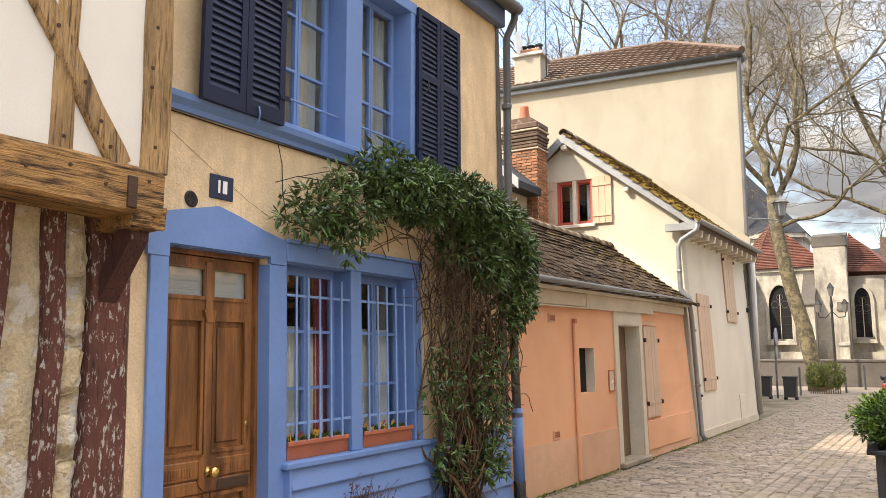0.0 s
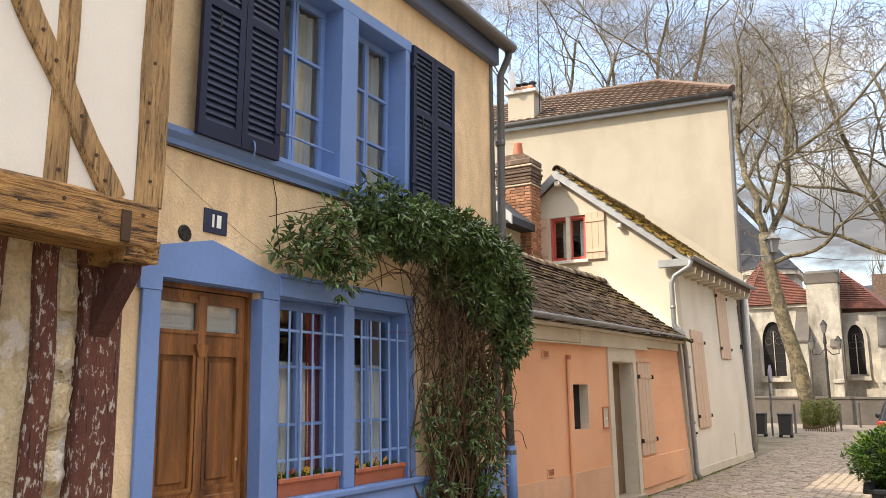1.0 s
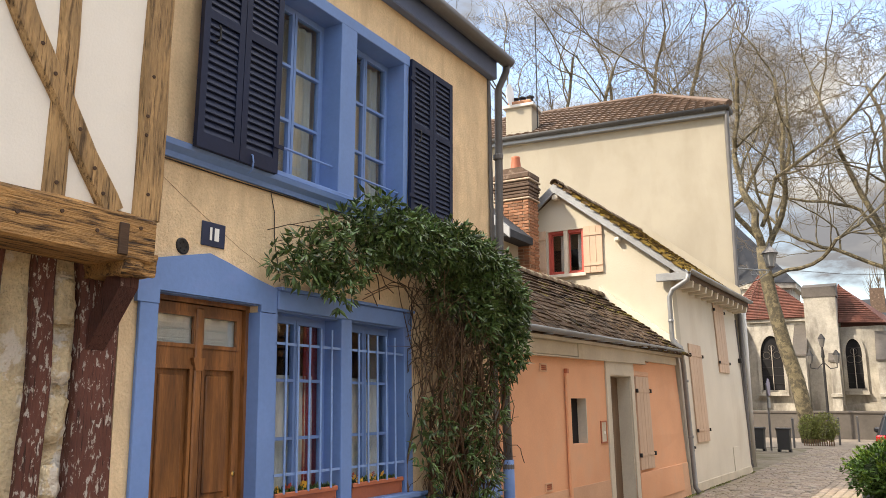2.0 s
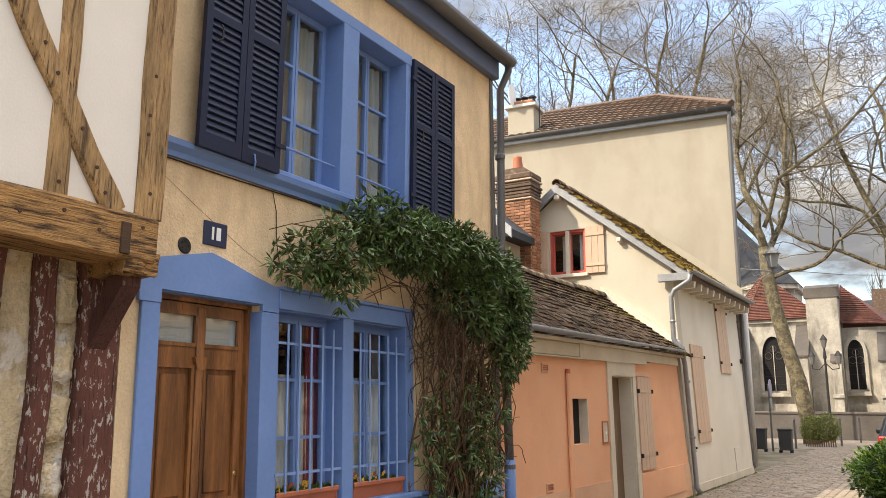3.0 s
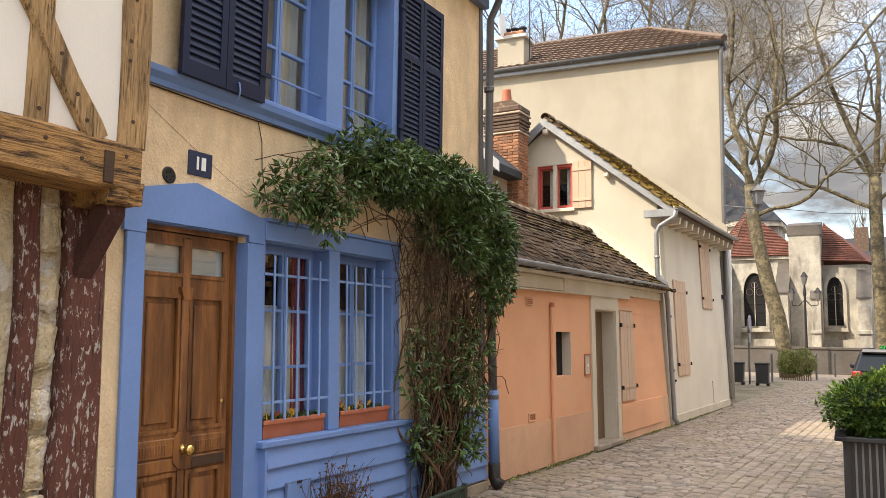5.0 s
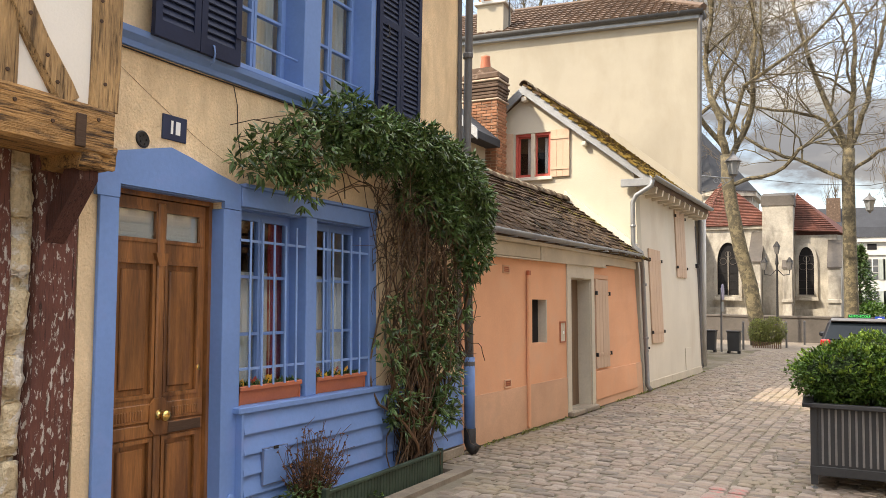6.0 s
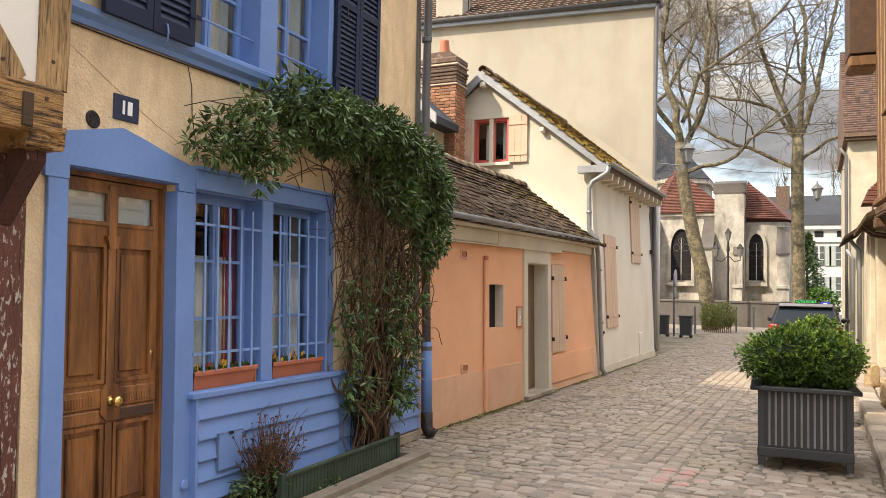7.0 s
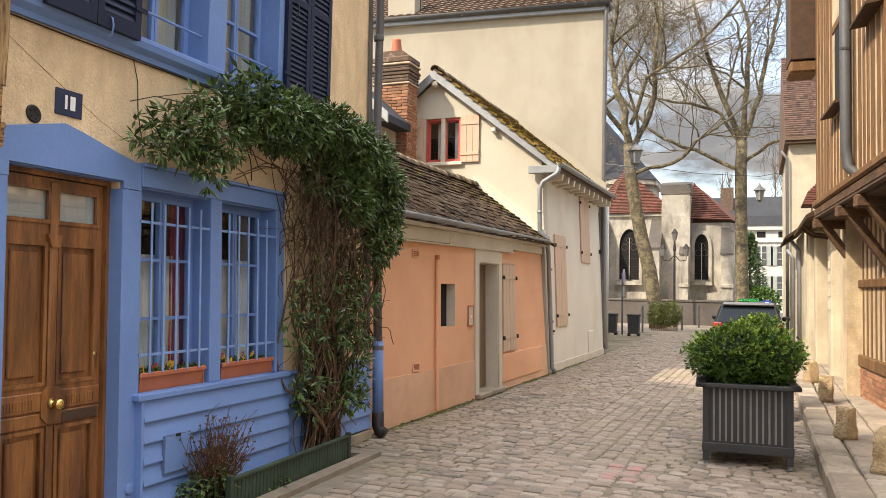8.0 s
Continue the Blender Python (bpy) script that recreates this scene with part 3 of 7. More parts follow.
# string course and upper window frame
part("string_course", prism([(0.002, 3.10), (0.03, 3.10), (0.035, 3.135), (0.075, 3.165), (0.085, 3.20), (0.002, 3.225)], "y", 2.87, 5.98), BLUE, blue_house, "blue painted moulded string course")
part("upper_sill", box(-0.25, 0.07, 4.08, 5.92, 3.205, 3.245, 0.006), BLUE, blue_house)
part("upper_head", box(-0.25, 0.036, 4.08, 5.93, 4.715, 4.82, 0.005), BLUE, blue_house)
part("upper_mullion", box(-0.25, 0.035, 4.843, 5.057, 3.245, 4.72, 0.005), BLUE, blue_house)
part("upper_left_post", box(-0.25, 0.03, 4.07, 4.148, 3.245, 4.72, 0.004), BLUE, blue_house)
part("upper_right_post", box(-0.25, 0.03, 5.832, 5.91, 3.245, 4.72, 0.004), BLUE, blue_house)


def casement(name, y0, y1, z0, z1, x, rows, parent, frame_mat, curtain=None, leaf=2, label="", dark=True):
    """A window of one or two casement leaves with glazing bars, panes and what hangs behind it."""
    w = new(name)
    w.parent = parent
    tagged(w, label)
    f = 0.032
    part("window_frame", street_wall([y0, y1], [z0, z1], [(y0 + f, y1 - f, z0 + f, z1 - f)], x, 0.05), frame_mat, w)
    ya, span = y0 + f, (y1 - y0 - 2 * f) / leaf
    for i in range(leaf):
        a, b = ya + i * span, ya + (i + 1) * span
        s = 0.028
        zc = [z0 + f + s + (z1 - z0 - 2 * f - 2 * s) * k / rows for k in range(rows + 1)]
        part("sash", street_wall([a + 0.003, b - 0.003], [z0 + f, z1 - f], [(a + s, b - s, zc[k] + 0.011 * (k > 0), zc[k + 1] - 0.011 * (k < rows - 1)) for k in range(rows)], x + 0.012, 0.04), frame_mat, w)
        for k in range(rows):
            g = part("pane", box(x - 0.014, x - 0.010, a + s - 0.004, b - s + 0.004, zc[k], zc[k + 1]), GLASS, w)
            g.visible_shadow = False
    if curtain:
        for ca, cb, z_a, z_b, cm in curtain:
            bmc = bmesh.new()
            n = 36
            lo, hi = [], []
            for k in range(n + 1):
                y = ca + (cb - ca) * k / n
                dx = 0.018 * math.sin(k * 1.35) + 0.008 * math.sin(k * 0.6 + 1)
                lo.append(bmc.verts.new((x - 0.075 + dx, y, z_a)))
                hi.append(bmc.verts.new((x - 0.075 + dx * 0.7, y, z_b)))
            for k in range(n):
                bmc.faces.new((lo[k], lo[k + 1], hi[k + 1], hi[k]))
            part("curtain", bmc, cm, w, smooth=True)
    return w


casement("window", 4.20, 4.895, 0.87, 2.235, -0.13, 3, blue_house, BLUE, [(4.25, 4.85, 0.9, 1.80, CURTAIN), (4.72, 4.88, 0.9, 2.2, CURTAIN_RED)], label="blue casement with net curtains")
casement("window", 5.035, 5.795, 0.87, 2.235, -0.13, 3, blue_house, BLUE, [(5.08, 5.75, 0.9, 1.80, CURTAIN)], label="blue casement with net curtains")
casement("window", 4.15, 4.845, 3.25, 4.715, -0.16, 3, blue_house, BLUE, [(4.2, 4.8, 3.3, 4.65, CURTAIN_GREY)], label="blue casement with net curtains")
casement("window", 5.055, 5.83, 3.25, 4.715, -0.16, 3, blue_house, BLUE, [(5.1, 5.78, 3.3, 4.65, CURTAIN_GREY)], label="blue casement with net curtains")

# bars in front of the lower windows, rails across the upper ones
for y0, y1 in ((4.15, 4.84), (5.06, 5.83)):
    part("balustrade_rail", tube([(-0.03, y0, 3.47), (-0.03, y1, 3.47)], 0.010, 6), BLUE, blue_house)


# louvred shutters
def louvred_shutter(y0, y1, z0, z1, x, hinge):
    sh = thing("louvred_shutter", None, "dark slate-blue louvred wooden shutter folded open")
    sh.parent = blue_house
    w = (y1 - y0) / 2
    for i in range(2):
        a, b = y0 + i * w + 0.003, y0 + (i + 1) * w - 0.003
        zm = z0 + (z1 - z0) * 0.58
        st = 0.055
        bays = ((z0 + 0.10, zm - 0.03), (zm + 0.03, z1 - 0.06))
        part("stile_frame", street_wall([a, b], [z0, z1], [(a + st, b - st, *bb) for bb in bays], x + 0.036, 0.036), NAVY, sh)
        for lo, hi in bays:
            n = int((hi - lo) / 0.047)
            for k in range(n):
                zc = lo + (k + 0.5) * (hi - lo) / n
                part("slat", prism([(x + 0.003, zc + 0.036), (x + 0.010, zc + 0.040), (x + 0.034, zc - 0.022), (x + 0.027, zc - 0.028)], "y", a + st - 0.004, b - st + 0.004), NAVY, sh)
    for zz in (z0 + 0.2, z1 - 0.2):
        part("hinge", box(x + 0.037, x + 0.045, hinge - 0.05, hinge + 0.05, zz - 0.015, zz + 0.015), NAVY, sh)
    part("latch", tube([(x + 0.045, y0 + 0.13, z0 + 0.86), (x + 0.06, y0 + 0.13, z0 + 0.84), (x + 0.06, y0 + 0.13, z0 + 0.76), (x + 0.045, y0 + 0.11, z0 + 0.74)], 0.007, 6), IRON, sh)
    return sh


louvred_shutter(3.34, 4.11, 3.185, 4.77, 0.095, 4.10)
louvred_shutter(5.915, 6.68, 3.26, 4.79, 0.03, 5.93)
part("shutter_hook", tube([(0.10, 3.84, 3.27), (0.14, 3.84, 3.25), (0.15, 3.84, 3.20), (0.13, 3.85, 3.15), (0.10, 3.85, 3.13)], 0.006, 6), BLUE, blue_house)

# front door
front_door = thing("front_door", None, "varnished oak panelled front door with two small top panes")
front_door.parent = blue_house
X = -0.105
part("door_frame", street_wall([3.15, 4.02], [0.10, 2.256], [(3.185, 3.985, 0.10, 2.225)], X + 0.03, 0.07), DOOR_WOOD, front_door)
PAN = [(3.25, 3.535, 0.985, 1.82), (3.635, 3.92, 0.985, 1.82), (3.25, 3.535, 0.20, 0.715), (3.635, 3.92, 0.20, 0.715), (3.235, 3.555, 1.955, 2.155), (3.615, 3.935, 1.955, 2.155)]
part("leaf", street_wall([3.19, 3.98], [0.11, 2.22], PAN, X, 0.045), DOOR_WOOD, front_door)
for k, (a, b, c, d) in enumerate(PAN):
    if k < 4:
        bmp = box(X - 0.034, X - 0.020, a - 0.003, b + 0.003, c - 0.003, d + 0.003)
        box(X - 0.021, X - 0.006, a + 0.045, b - 0.045, c + 0.045, d - 0.045, 0.008, bmp)
        part("panel", bmp, DOOR_WOOD, front_door)
    else:
        g = part("pane", box(X - 0.02, X - 0.015, a - 0.003, b + 0.003, c - 0.003, d + 0.003), DOOR_GLASS, front_door)
        g.visible_shadow = False
    part("moulding", street_wall([a - 0.012, b + 0.012], [c - 0.012, d + 0.012], [(a + 0.012, b - 0.012, c + 0.012, d - 0.012)], X + 0.010, 0.02), DOOR_WOOD, front_door)
part("centre_rib", box(X - 0.001, X + 0.022, 3.555, 3.615, 0.96, 2.20, 0.008), DOOR_WOOD, front_door)
part("top_scroll", prism([(3.555, 1.80), (3.615, 1.80), (3.64, 1.88), (3.53, 1.88)], "x", X, X + 0.03), DOOR_WOOD, front_door)
part("lower_rib", box(X - 0.001, X + 0.018, 3.56, 3.61, 0.15, 0.74, 0.008), DOOR_WOOD, front_door)
part("mid_rail", box(X - 0.001, X + 0.016, 3.20, 3.97, 0.825, 0.94, 0.006), DOOR_WOOD, front_door)
part("mid_rail", box(X - 0.001, X + 0.014, 3.20, 3.97, 0.735, 0.815, 0.006), DOOR_WOOD, front_door)
part("knob_plate", prism([(3.51, 0.79), (3.55, 0.75), (3.62, 0.75), (3.66, 0.79), (3.66, 0.93), (3.62, 0.97), (3.55, 0.97), (3.51, 0.93)], "x", X + 0.010, X + 0.026), DOOR_WOOD, front_door)
for y0 in (3.235, 3.70):
    for k in range(11):
        part("flute", box(X + 0.012, X + 0.022, y0 + k * 0.021, y0 + k * 0.021 + 0.012, 0.845, 0.905, 0.003), DOOR_WOOD, front_door)
part("letter_slot", box(X + 0.008, X + 0.018, 3.67, 3.95, 0.742, 0.808, 0.003), DARK_WOOD, front_door)
part("knob", lathe([(0.032, 0.0), (0.034, 0.006), (0.014, 0.014), (0.013, 0.035), (0.030, 0.045), (0.037, 0.062), (0.031, 0.078), (0.010, 0.086)], 18, (X + 0.024, 3.585, 0.865), axis="x"), BRASS, front_door, "round brass door knob", True)
part("keyhole", lathe([(0.018, 0.0), (0.018, 0.012), (0.008, 0.016)], 12, (X + 0.0, 3.93, 1.14), axis="x"), BRASS, front_door)
# pale sheet close behind the panes: a curtain plus their painted pale reflection
part("hall_curtain", box(X - 0.034, X - 0.030, 3.2, 3.98, 1.86, 2.19), CURTAIN, front_door)

# thin cables on the render
part("cable", tube([(0.006, 2.95, 3.06), (0.006, 3.20, 2.95), (0.006, 3.50, 2.80), (0.006, 3.86, 2.62), (0.006, 4.16, 2.50)], 0.0011, 4), STEM, blue_house)
part("cable", tube([(0.012, 2.95, 3.088), (0.014, 3.7, 3.082), (0.012, 4.5, 3.09), (0.014, 5.4, 3.085)], 0.005, 5), IRON, blue_house)
part("cable", tube([(0.012, 4.17, 3.08), (0.010, 4.20, 2.95), (0.008, 4.19, 2.75), (0.008, 4.22, 2.45)], 0.003, 4), IRON, blue_house)

# number plate: plain bars for the digits
plate = thing("number_plate", Matrix.Translation((0, -0.022, 0)), "dark blue enamel number plate with white figures", "sign")
part("plate_body", box(0.003, 0.016, 3.45, 3.65, 2.595, 2.755, 0.004), SIGN_BLUE, plate)
part("figure_bar", box(0.016, 0.0185, 3.515, 3.533, 2.635, 2.72), SIGN_WHITE, plate)
part("figure_bar", box(0.016, 0.0185, 3.555, 3.592, 2.635, 2.72), SIGN_WHITE, plate)
vent = thing("round_vent", None, "round dark iron vent cover")
vent.parent = blue_house
part("vent_disc", lathe([(0.052, 0.002), (0.052, 0.014), (0.045, 0.018), (0.012, 0.014)], 20, (0, 3.335, 2.56), axis="x"), IRON, vent)
for k in range(5):
    part("vent_hole", lathe([(0.006, 0.0), (0.006, 0.004)], 8, (0.0165, 3.335 + 0.028 * math.cos(k * 1.257), 2.56 + 0.028 * math.sin(k * 1.257)), axis="x"), RUBBER, vent)

# the old front has settled: its foot stands proud of the upper floor and the openings have drifted along the street
LOWER_Y = ((2.87, 2.87), (2.99, 2.98), (3.15, 3.113), (4.015, 3.96), (4.172, 4.122), (4.893, 4.847), (5.037, 4.98), (5.793, 5.72), (5.92, 5.838), (6.03, 5.86), (7.58, 7.52), (7.66, 7.60), (9.0, 9.0))
UPPER_Y = ((2.87, 2.87), (3.34, 3.235), (4.11, 3.975), (4.843, 4.77), (5.057, 4.98), (5.915, 5.785), (6.68, 6.545), (7.50, 7.42), (7.58, 7.47), (7.66, 7.54), (7.86, 7.60), (9.0, 9.0))
BATTER = 0.026


def along(knots, y):
    for (a, b), (c, d) in zip(knots, knots[1:]):
        if a <= y <= c:
            return b + (d - b) * (y - a) / (c - a)
    return y


def settled(co):
    lo, hi = along(LOWER_Y, co.y), along(UPPER_Y, co.y)
    k = min(1.0, max(0.0, (co.z - 2.45) / 0.6))
    return Vector((co.x + BATTER * max(0.0, 2.6 - co.z), lo + (hi - lo) * k, co.z))


for ob in blue_house.children_recursive:
    if ob.type == "MESH":
        for v in ob.data.vertices:
            v.co = settled(v.co)

flap = thing("access_flap", None, "small blue painted access flap in the clapboards")
flap.parent = blue_house
part("flap_frame", street_wall([4.30, 4.56], [0.30, 0.56], [(4.305, 4.555, 0.305, 0.555)], 0.166, 0.02), BLUE_GREY, flap)
part("flap_panel", box(0.140, 0.167, 4.308, 4.552, 0.308, 0.552, 0.002), BLUE, flap)
part("flap_hinge", box(0.168, 0.176, 4.40, 4.45, 0.545, 0.565, 0.002), IRON, flap)
part("drain_cap", lathe([(0.034, 0.0), (0.034, 0.012), (0.020, 0.016)], 14, (0.100, 4.05, 0.26), axis="x"), BLUE, blue_house)

# iron bars before the lower windows
BAR_BLUE = surface("pale blue iron paint", (0.21, 0.33, 0.60), 0.45, 0.12, 40, 4.0, 0.08)
for y0, y1, first in ((4.13, 4.845, 4.221), (4.985, 5.72, 5.067)):
    grille = thing("window_grille", None, "pale blue painted iron window bars")
    grille.parent = blue_house
    for zz, x in ((1.113, 0.058), (2.01, 0.035)):
        part("rail", box(x, x + 0.010, y0, y1, zz - 0.009, zz + 0.009), BAR_BLUE, grille)
    for k in range(5):
        y = first + k * 0.1265
        part("bar", tube([(0.082, y, 0.985), (0.052, y, 2.146)], 0.0085, 6), BAR_BLUE, grille)

# ---- orange house ----
OM = Matrix.Translation((0.0, 7.75, 0)) @ Matrix.Rotation(-0.027, 4, "Z")
orange_house = thing("orange_house", OM, "low orange rendered house with mossy tiled roof", "house")
part("wall", street_wall([-0.17, 4.0, 7.0], [0.56, 2.46], [(1.87, 2.37, 1.08, 1.66), (3.25, 4.15, 0.06, 2.00)], 0.0, 0.45), ORANGE, orange_house)
part("plinth", street_wall([-0.17, 7.0], [0.0, 0.56], [(3.25, 4.15, 0.06, 0.56)], 0.012, 0.4), ORANGE_BASE, orange_house, "faded orange-beige plinth")
part("band_board", box(0.002, 0.05, 0.0, 2.05, 2.25, 2.42, 0.006), BAND, orange_house)
part("band_board", box(0.002, 0.06, 2.06, 4.85, 2.24, 2.43, 0.006), BAND, orange_house)
part("band_board", box(0.002, 0.045, 4.86, 6.95, 2.28, 2.42, 0.006), BAND, orange_house)
part("band_drip", box(0.002, 0.075, 0.0, 4.85, 2.225, 2.243, 0.003), BAND, orange_house)
part("vent_grille", box(0.002, 0.012, 5.07, 5.2, 2.27, 2.42), IRON, orange_house)
for a, c in ((0.97, 1.97), (1.0, 0.58)):
    v_ = new("air_brick")
    v_.parent = orange_house
    part("vent_rim", street_wall([a, a + 0.19], [c, c + 0.10], [(a + 0.02, a + 0.17, c + 0.015, c + 0.085)], 0.016, 0.014), ORANGE_BASE, v_)
    for k in range(3):
        part("vent_slat", box(0.003, 0.013, a + 0.02, a + 0.17, c + 0.02 + k * 0.023, c + 0.032 + k * 0.023), TERRACOTTA, v_)
part("cable_duct", box(0.013, 0.05, 1.66, 1.715, 0.03, 2.0, 0.006), ORANGE, orange_house)
part("duct_cap", box(0.013, 0.055, 1.655, 1.72, 1.97, 2.03, 0.004), TERRACOTTA, orange_house)
# opaque near-black sheet paints the dark seen through the window
part("window_glass", box(-0.135, -0.125, 1.87, 2.37, 1.08, 1.66), DARK_ROOM, orange_house)
part("window_reveal", box(-0.125, 0.001, 2.355, 2.374, 1.08, 1.66), BAND, orange_house)
part("door_surround", street_wall([3.10, 4.30], [0.06, 2.24], [(3.25, 4.15, 0.06, 2.00)], 0.025, 0.023), BAND, orange_house, "beige plastered door surround")
part("door_reveal", box(-0.42, 0.0, 4.13, 4.152, 0.06, 2.0), BAND, orange_house)
part("door_reveal", box(-0.42, 0.0, 3.248, 3.27, 0.06, 2.0), BAND, orange_house)
part("door_reveal_top", box(-0.42, 0.0, 3.25, 4.15, 1.985, 2.004), BAND, orange_house)
part("door", box(-0.24, -0.20, 3.25, 4.15, 0.06, 2.0), surface("brown plank door", (0.20, 0.13, 0.08), 0.7, 0.25, 30, 3, 0.2, stretch=(1, 6, 0.5)), orange_house)
part("door_step", box(-0.4, 0.10, 3.1, 4.25, 0.0, 0.065, 0.01), KERB, orange_house)
meter = new("meter_box")
meter.parent = orange_house
part("meter_frame", street_wall([2.83, 3.04], [1.06, 1.36], [(2.85, 3.02, 1.08, 1.34)], 0.016, 0.014), TERRACOTTA, meter)
part("meter_door", box(0.003, 0.010, 2.85, 3.02, 1.08, 1.34), BAND, meter)
part("meter_dial", lathe([(0.022, 0), (0.022, 0.006)], 12, (0.010, 2.96, 1.2), axis="x"), SIGN_WHITE, meter)


def plank_shutter(y0, y1, z0, z1, x, parent, planks=4, name="plank_shutter"):
    sh = new(name)
    sh.parent = parent
    for half in range(2):
        a, b = y0 + half * (y1 - y0) / 2 + 0.004, y0 + (half + 1) * (y1 - y0) / 2 - 0.004
        for k in range(planks // 2):
            part("plank", box(x, x + 0.028, a + k * (b - a) / (planks // 2) + 0.002, a + (k + 1) * (b - a) / (planks // 2) - 0.002, z0, z1, 0.004), SHUTTER, sh)
        for zz in (z0 + 0.22, z1 - 0.22):
            part("strap_hinge", box(x + 0.028, x + 0.036, a, b, zz - 0.02, zz + 0.02), SHUTTER, sh)
        for zz in (z0 + 0.22, z1 - 0.22):
            part("hinge_pin", box(x + 0.02, x + 0.06, (a - 0.03) if half == 0 else b, a if half == 0 else (b + 0.03), zz - 0.03, zz + 0.03), IRON, sh)
    return sh


part("shutter_lintel", box(0.002, 0.02, 4.30, 5.10, 2.02, 2.09, 0.004), ORANGE_BASE, orange_house)
plank_shutter(4.36, 5.05, 0.60, 2.01, 0.004, orange_house)
part("patch_board", box(0.013, 0.026, 4.32, 6.6, 0.12, 0.56, 0.004), ORANGE, orange_house, "raised orange render patch")
# roof: base sheet, tiles above come last in the file
ROOF_Z0, ROOF_Z1, ROOF_X0, ROOF_X1 = 2.48, 3.62, 0.16, -1.55
part("roof_sheet", prism([(ROOF_X0, ROOF_Z0 - 0.02), (ROOF_X0, ROOF_Z0), (ROOF_X1, ROOF_Z1 - 0.02), (-3.3, 2.5), (-3.3, 2.4), (ROOF_X1, ROOF_Z1 - 0.12)], "y", -0.1, 7.02), TILE_DARK, orange_house)
part("soffit", box(0.0, 0.165, -0.05, 6.98, 2.425, 2.465), BAND, orange_house)
part("back_wall", box(-3.2, -3.0, -0.1, 7.0, 0, 2.45), ORANGE, orange_house)
part("gutter", half_gutter(-0.05, 6.72, 0.215, 2.545, 0.062), ZINC, orange_house, "zinc half-round gutter", True)
for k in range(12):
    y = 0.25 + k * 0.58
    part("gutter_bracket", box(0.13, 0.268, y - 0.012, y + 0.012, 2.462, 2.474), ZINC, orange_house)

# the street front leans back, more and more towards its far end, and the eave sags at the near end
for ob in orange_house.children_recursive:
    if ob.type == "MESH":
        for v in ob.data.vertices:
            if v.co.x > -0.7:
                v.co.x -= (0.018 + 0.018 * max(0.0, v.co.y - 4.0)) * v.co.z
            if v.co.z > 2.1 and v.co.x > -0.7:
                v.co.z -= 0.08 * max(0.0, 1.0 - v.co.y / 6.0)

# ---- cream house with the gable ----
CM = Matrix.Translation((0.19, 14.80, 0)) @ Matrix.Rotation(-0.018, 4, "Z")
cream_house = thing("cream_house", CM, "cream rendered gabled house with mossy tiled roof", "house")
part("facade", street_wall([0.313, 5.38], [0, 3.95], [], 0.0, 0.4), GREYCREAM, cream_house, "grey-cream street wall")
GW = (-2.68, -1.90, 4.18, 5.10)
# gable wall around its window
part("gable_wall", pierced([-4.9, 0.0], [0.0, 3.95, 5.10], [GW, (-4.9, -3.80, 3.95, 5.10), (-1.35, 0.0, 3.95, 5.10)], lambda u, d, w: (u - (0.045 * w if u > -0.5 else 0.0), 0.012 + d, w), 0.3), GABLE, cream_house, "cream rendered gable")
part("gable_wall", prism([(-1.35, 3.95), (-0.185, 3.95), (-0.185, 4.11), (-1.35, 5.02)], "y", 0.012, 0.312), GABLE, cream_house)
part("gable_wall", prism([(-3.80, 3.95), (-3.80, 4.85), (-4.9, 3.95)], "y", 0.012, 0.312), GABLE, cream_house)
part("gable_wall", prism([(-1.44, 5.10), (-2.44, 5.90), (-3.50, 5.10)], "y", 0.012, 0.312), GABLE, cream_house)
# near-black sheet as the unlit depth of the gable room
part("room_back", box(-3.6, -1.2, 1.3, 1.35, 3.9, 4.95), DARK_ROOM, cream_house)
part("roof_slab", prism([(0.17, 3.87), (0.17, 4.0), (-2.44, 6.09), (-5.3, 3.81), (-5.3, 3.65), (-2.44, 5.94)], "y", -0.12, 5.38), TILE_DARK, cream_house)
part("bargeboard", prism([(0.19, 3.84), (0.19, 3.99), (-2.44, 6.08), (-2.44, 5.88)], "y", -0.165, -0.122), ZINC, cream_house, "grey painted bargeboard")
part("bargeboard", prism([(-2.44, 6.08), (-2.44, 5.88), (-3.1, 5.34), (-3.2, 5.46)], "y", -0.165, -0.122), ZINC, cream_house, "grey painted bargeboard")
part("barge_return", box(-0.40, 0.20, -0.17, -0.08, 3.85, 4.0, 0.01), ZINC, cream_house)
part("purlin_end", box(-2.51, -2.37, -0.14, 0.012, 5.74, 5.86, 0.02), GREYCREAM, cream_house)
part("purlin_end", box(-1.20, -1.10, -0.13, 0.012, 4.72, 4.81, 0.02), GREYCREAM, cream_house)
part("gutter", half_gutter(-0.25, 5.36, 0.24, 4.03, 0.065), ZINC, cream_house, "zinc gutter", True)
for k in range(11):
    y = 0.25 + k * 0.49
    part("rafter_tail", prism([(-0.2, 3.74), (0.16, 3.76), (0.18, 3.88), (-0.2, 4.10)], "y", y, y + 0.09), GREYCREAM, cream_house)
part("downpipe", tube([(0.22, -0.18, 3.98), (0.19, -0.18, 3.84), (-0.10, -0.16, 3.68), (-0.17, -0.15, 3.55), (-0.16, -0.15, 2.78), (-0.14, -0.14, 2.70), (-0.02, -0.10, 2.60), (-0.02, -0.08, 2.42), (-0.03, 0.03, 2.30), (0.06, 0.06, 0.12), (0.12, 0.06, 0.03)], 0.045, 10), ZINC, cream_house, "weathered zinc downpipe", True)
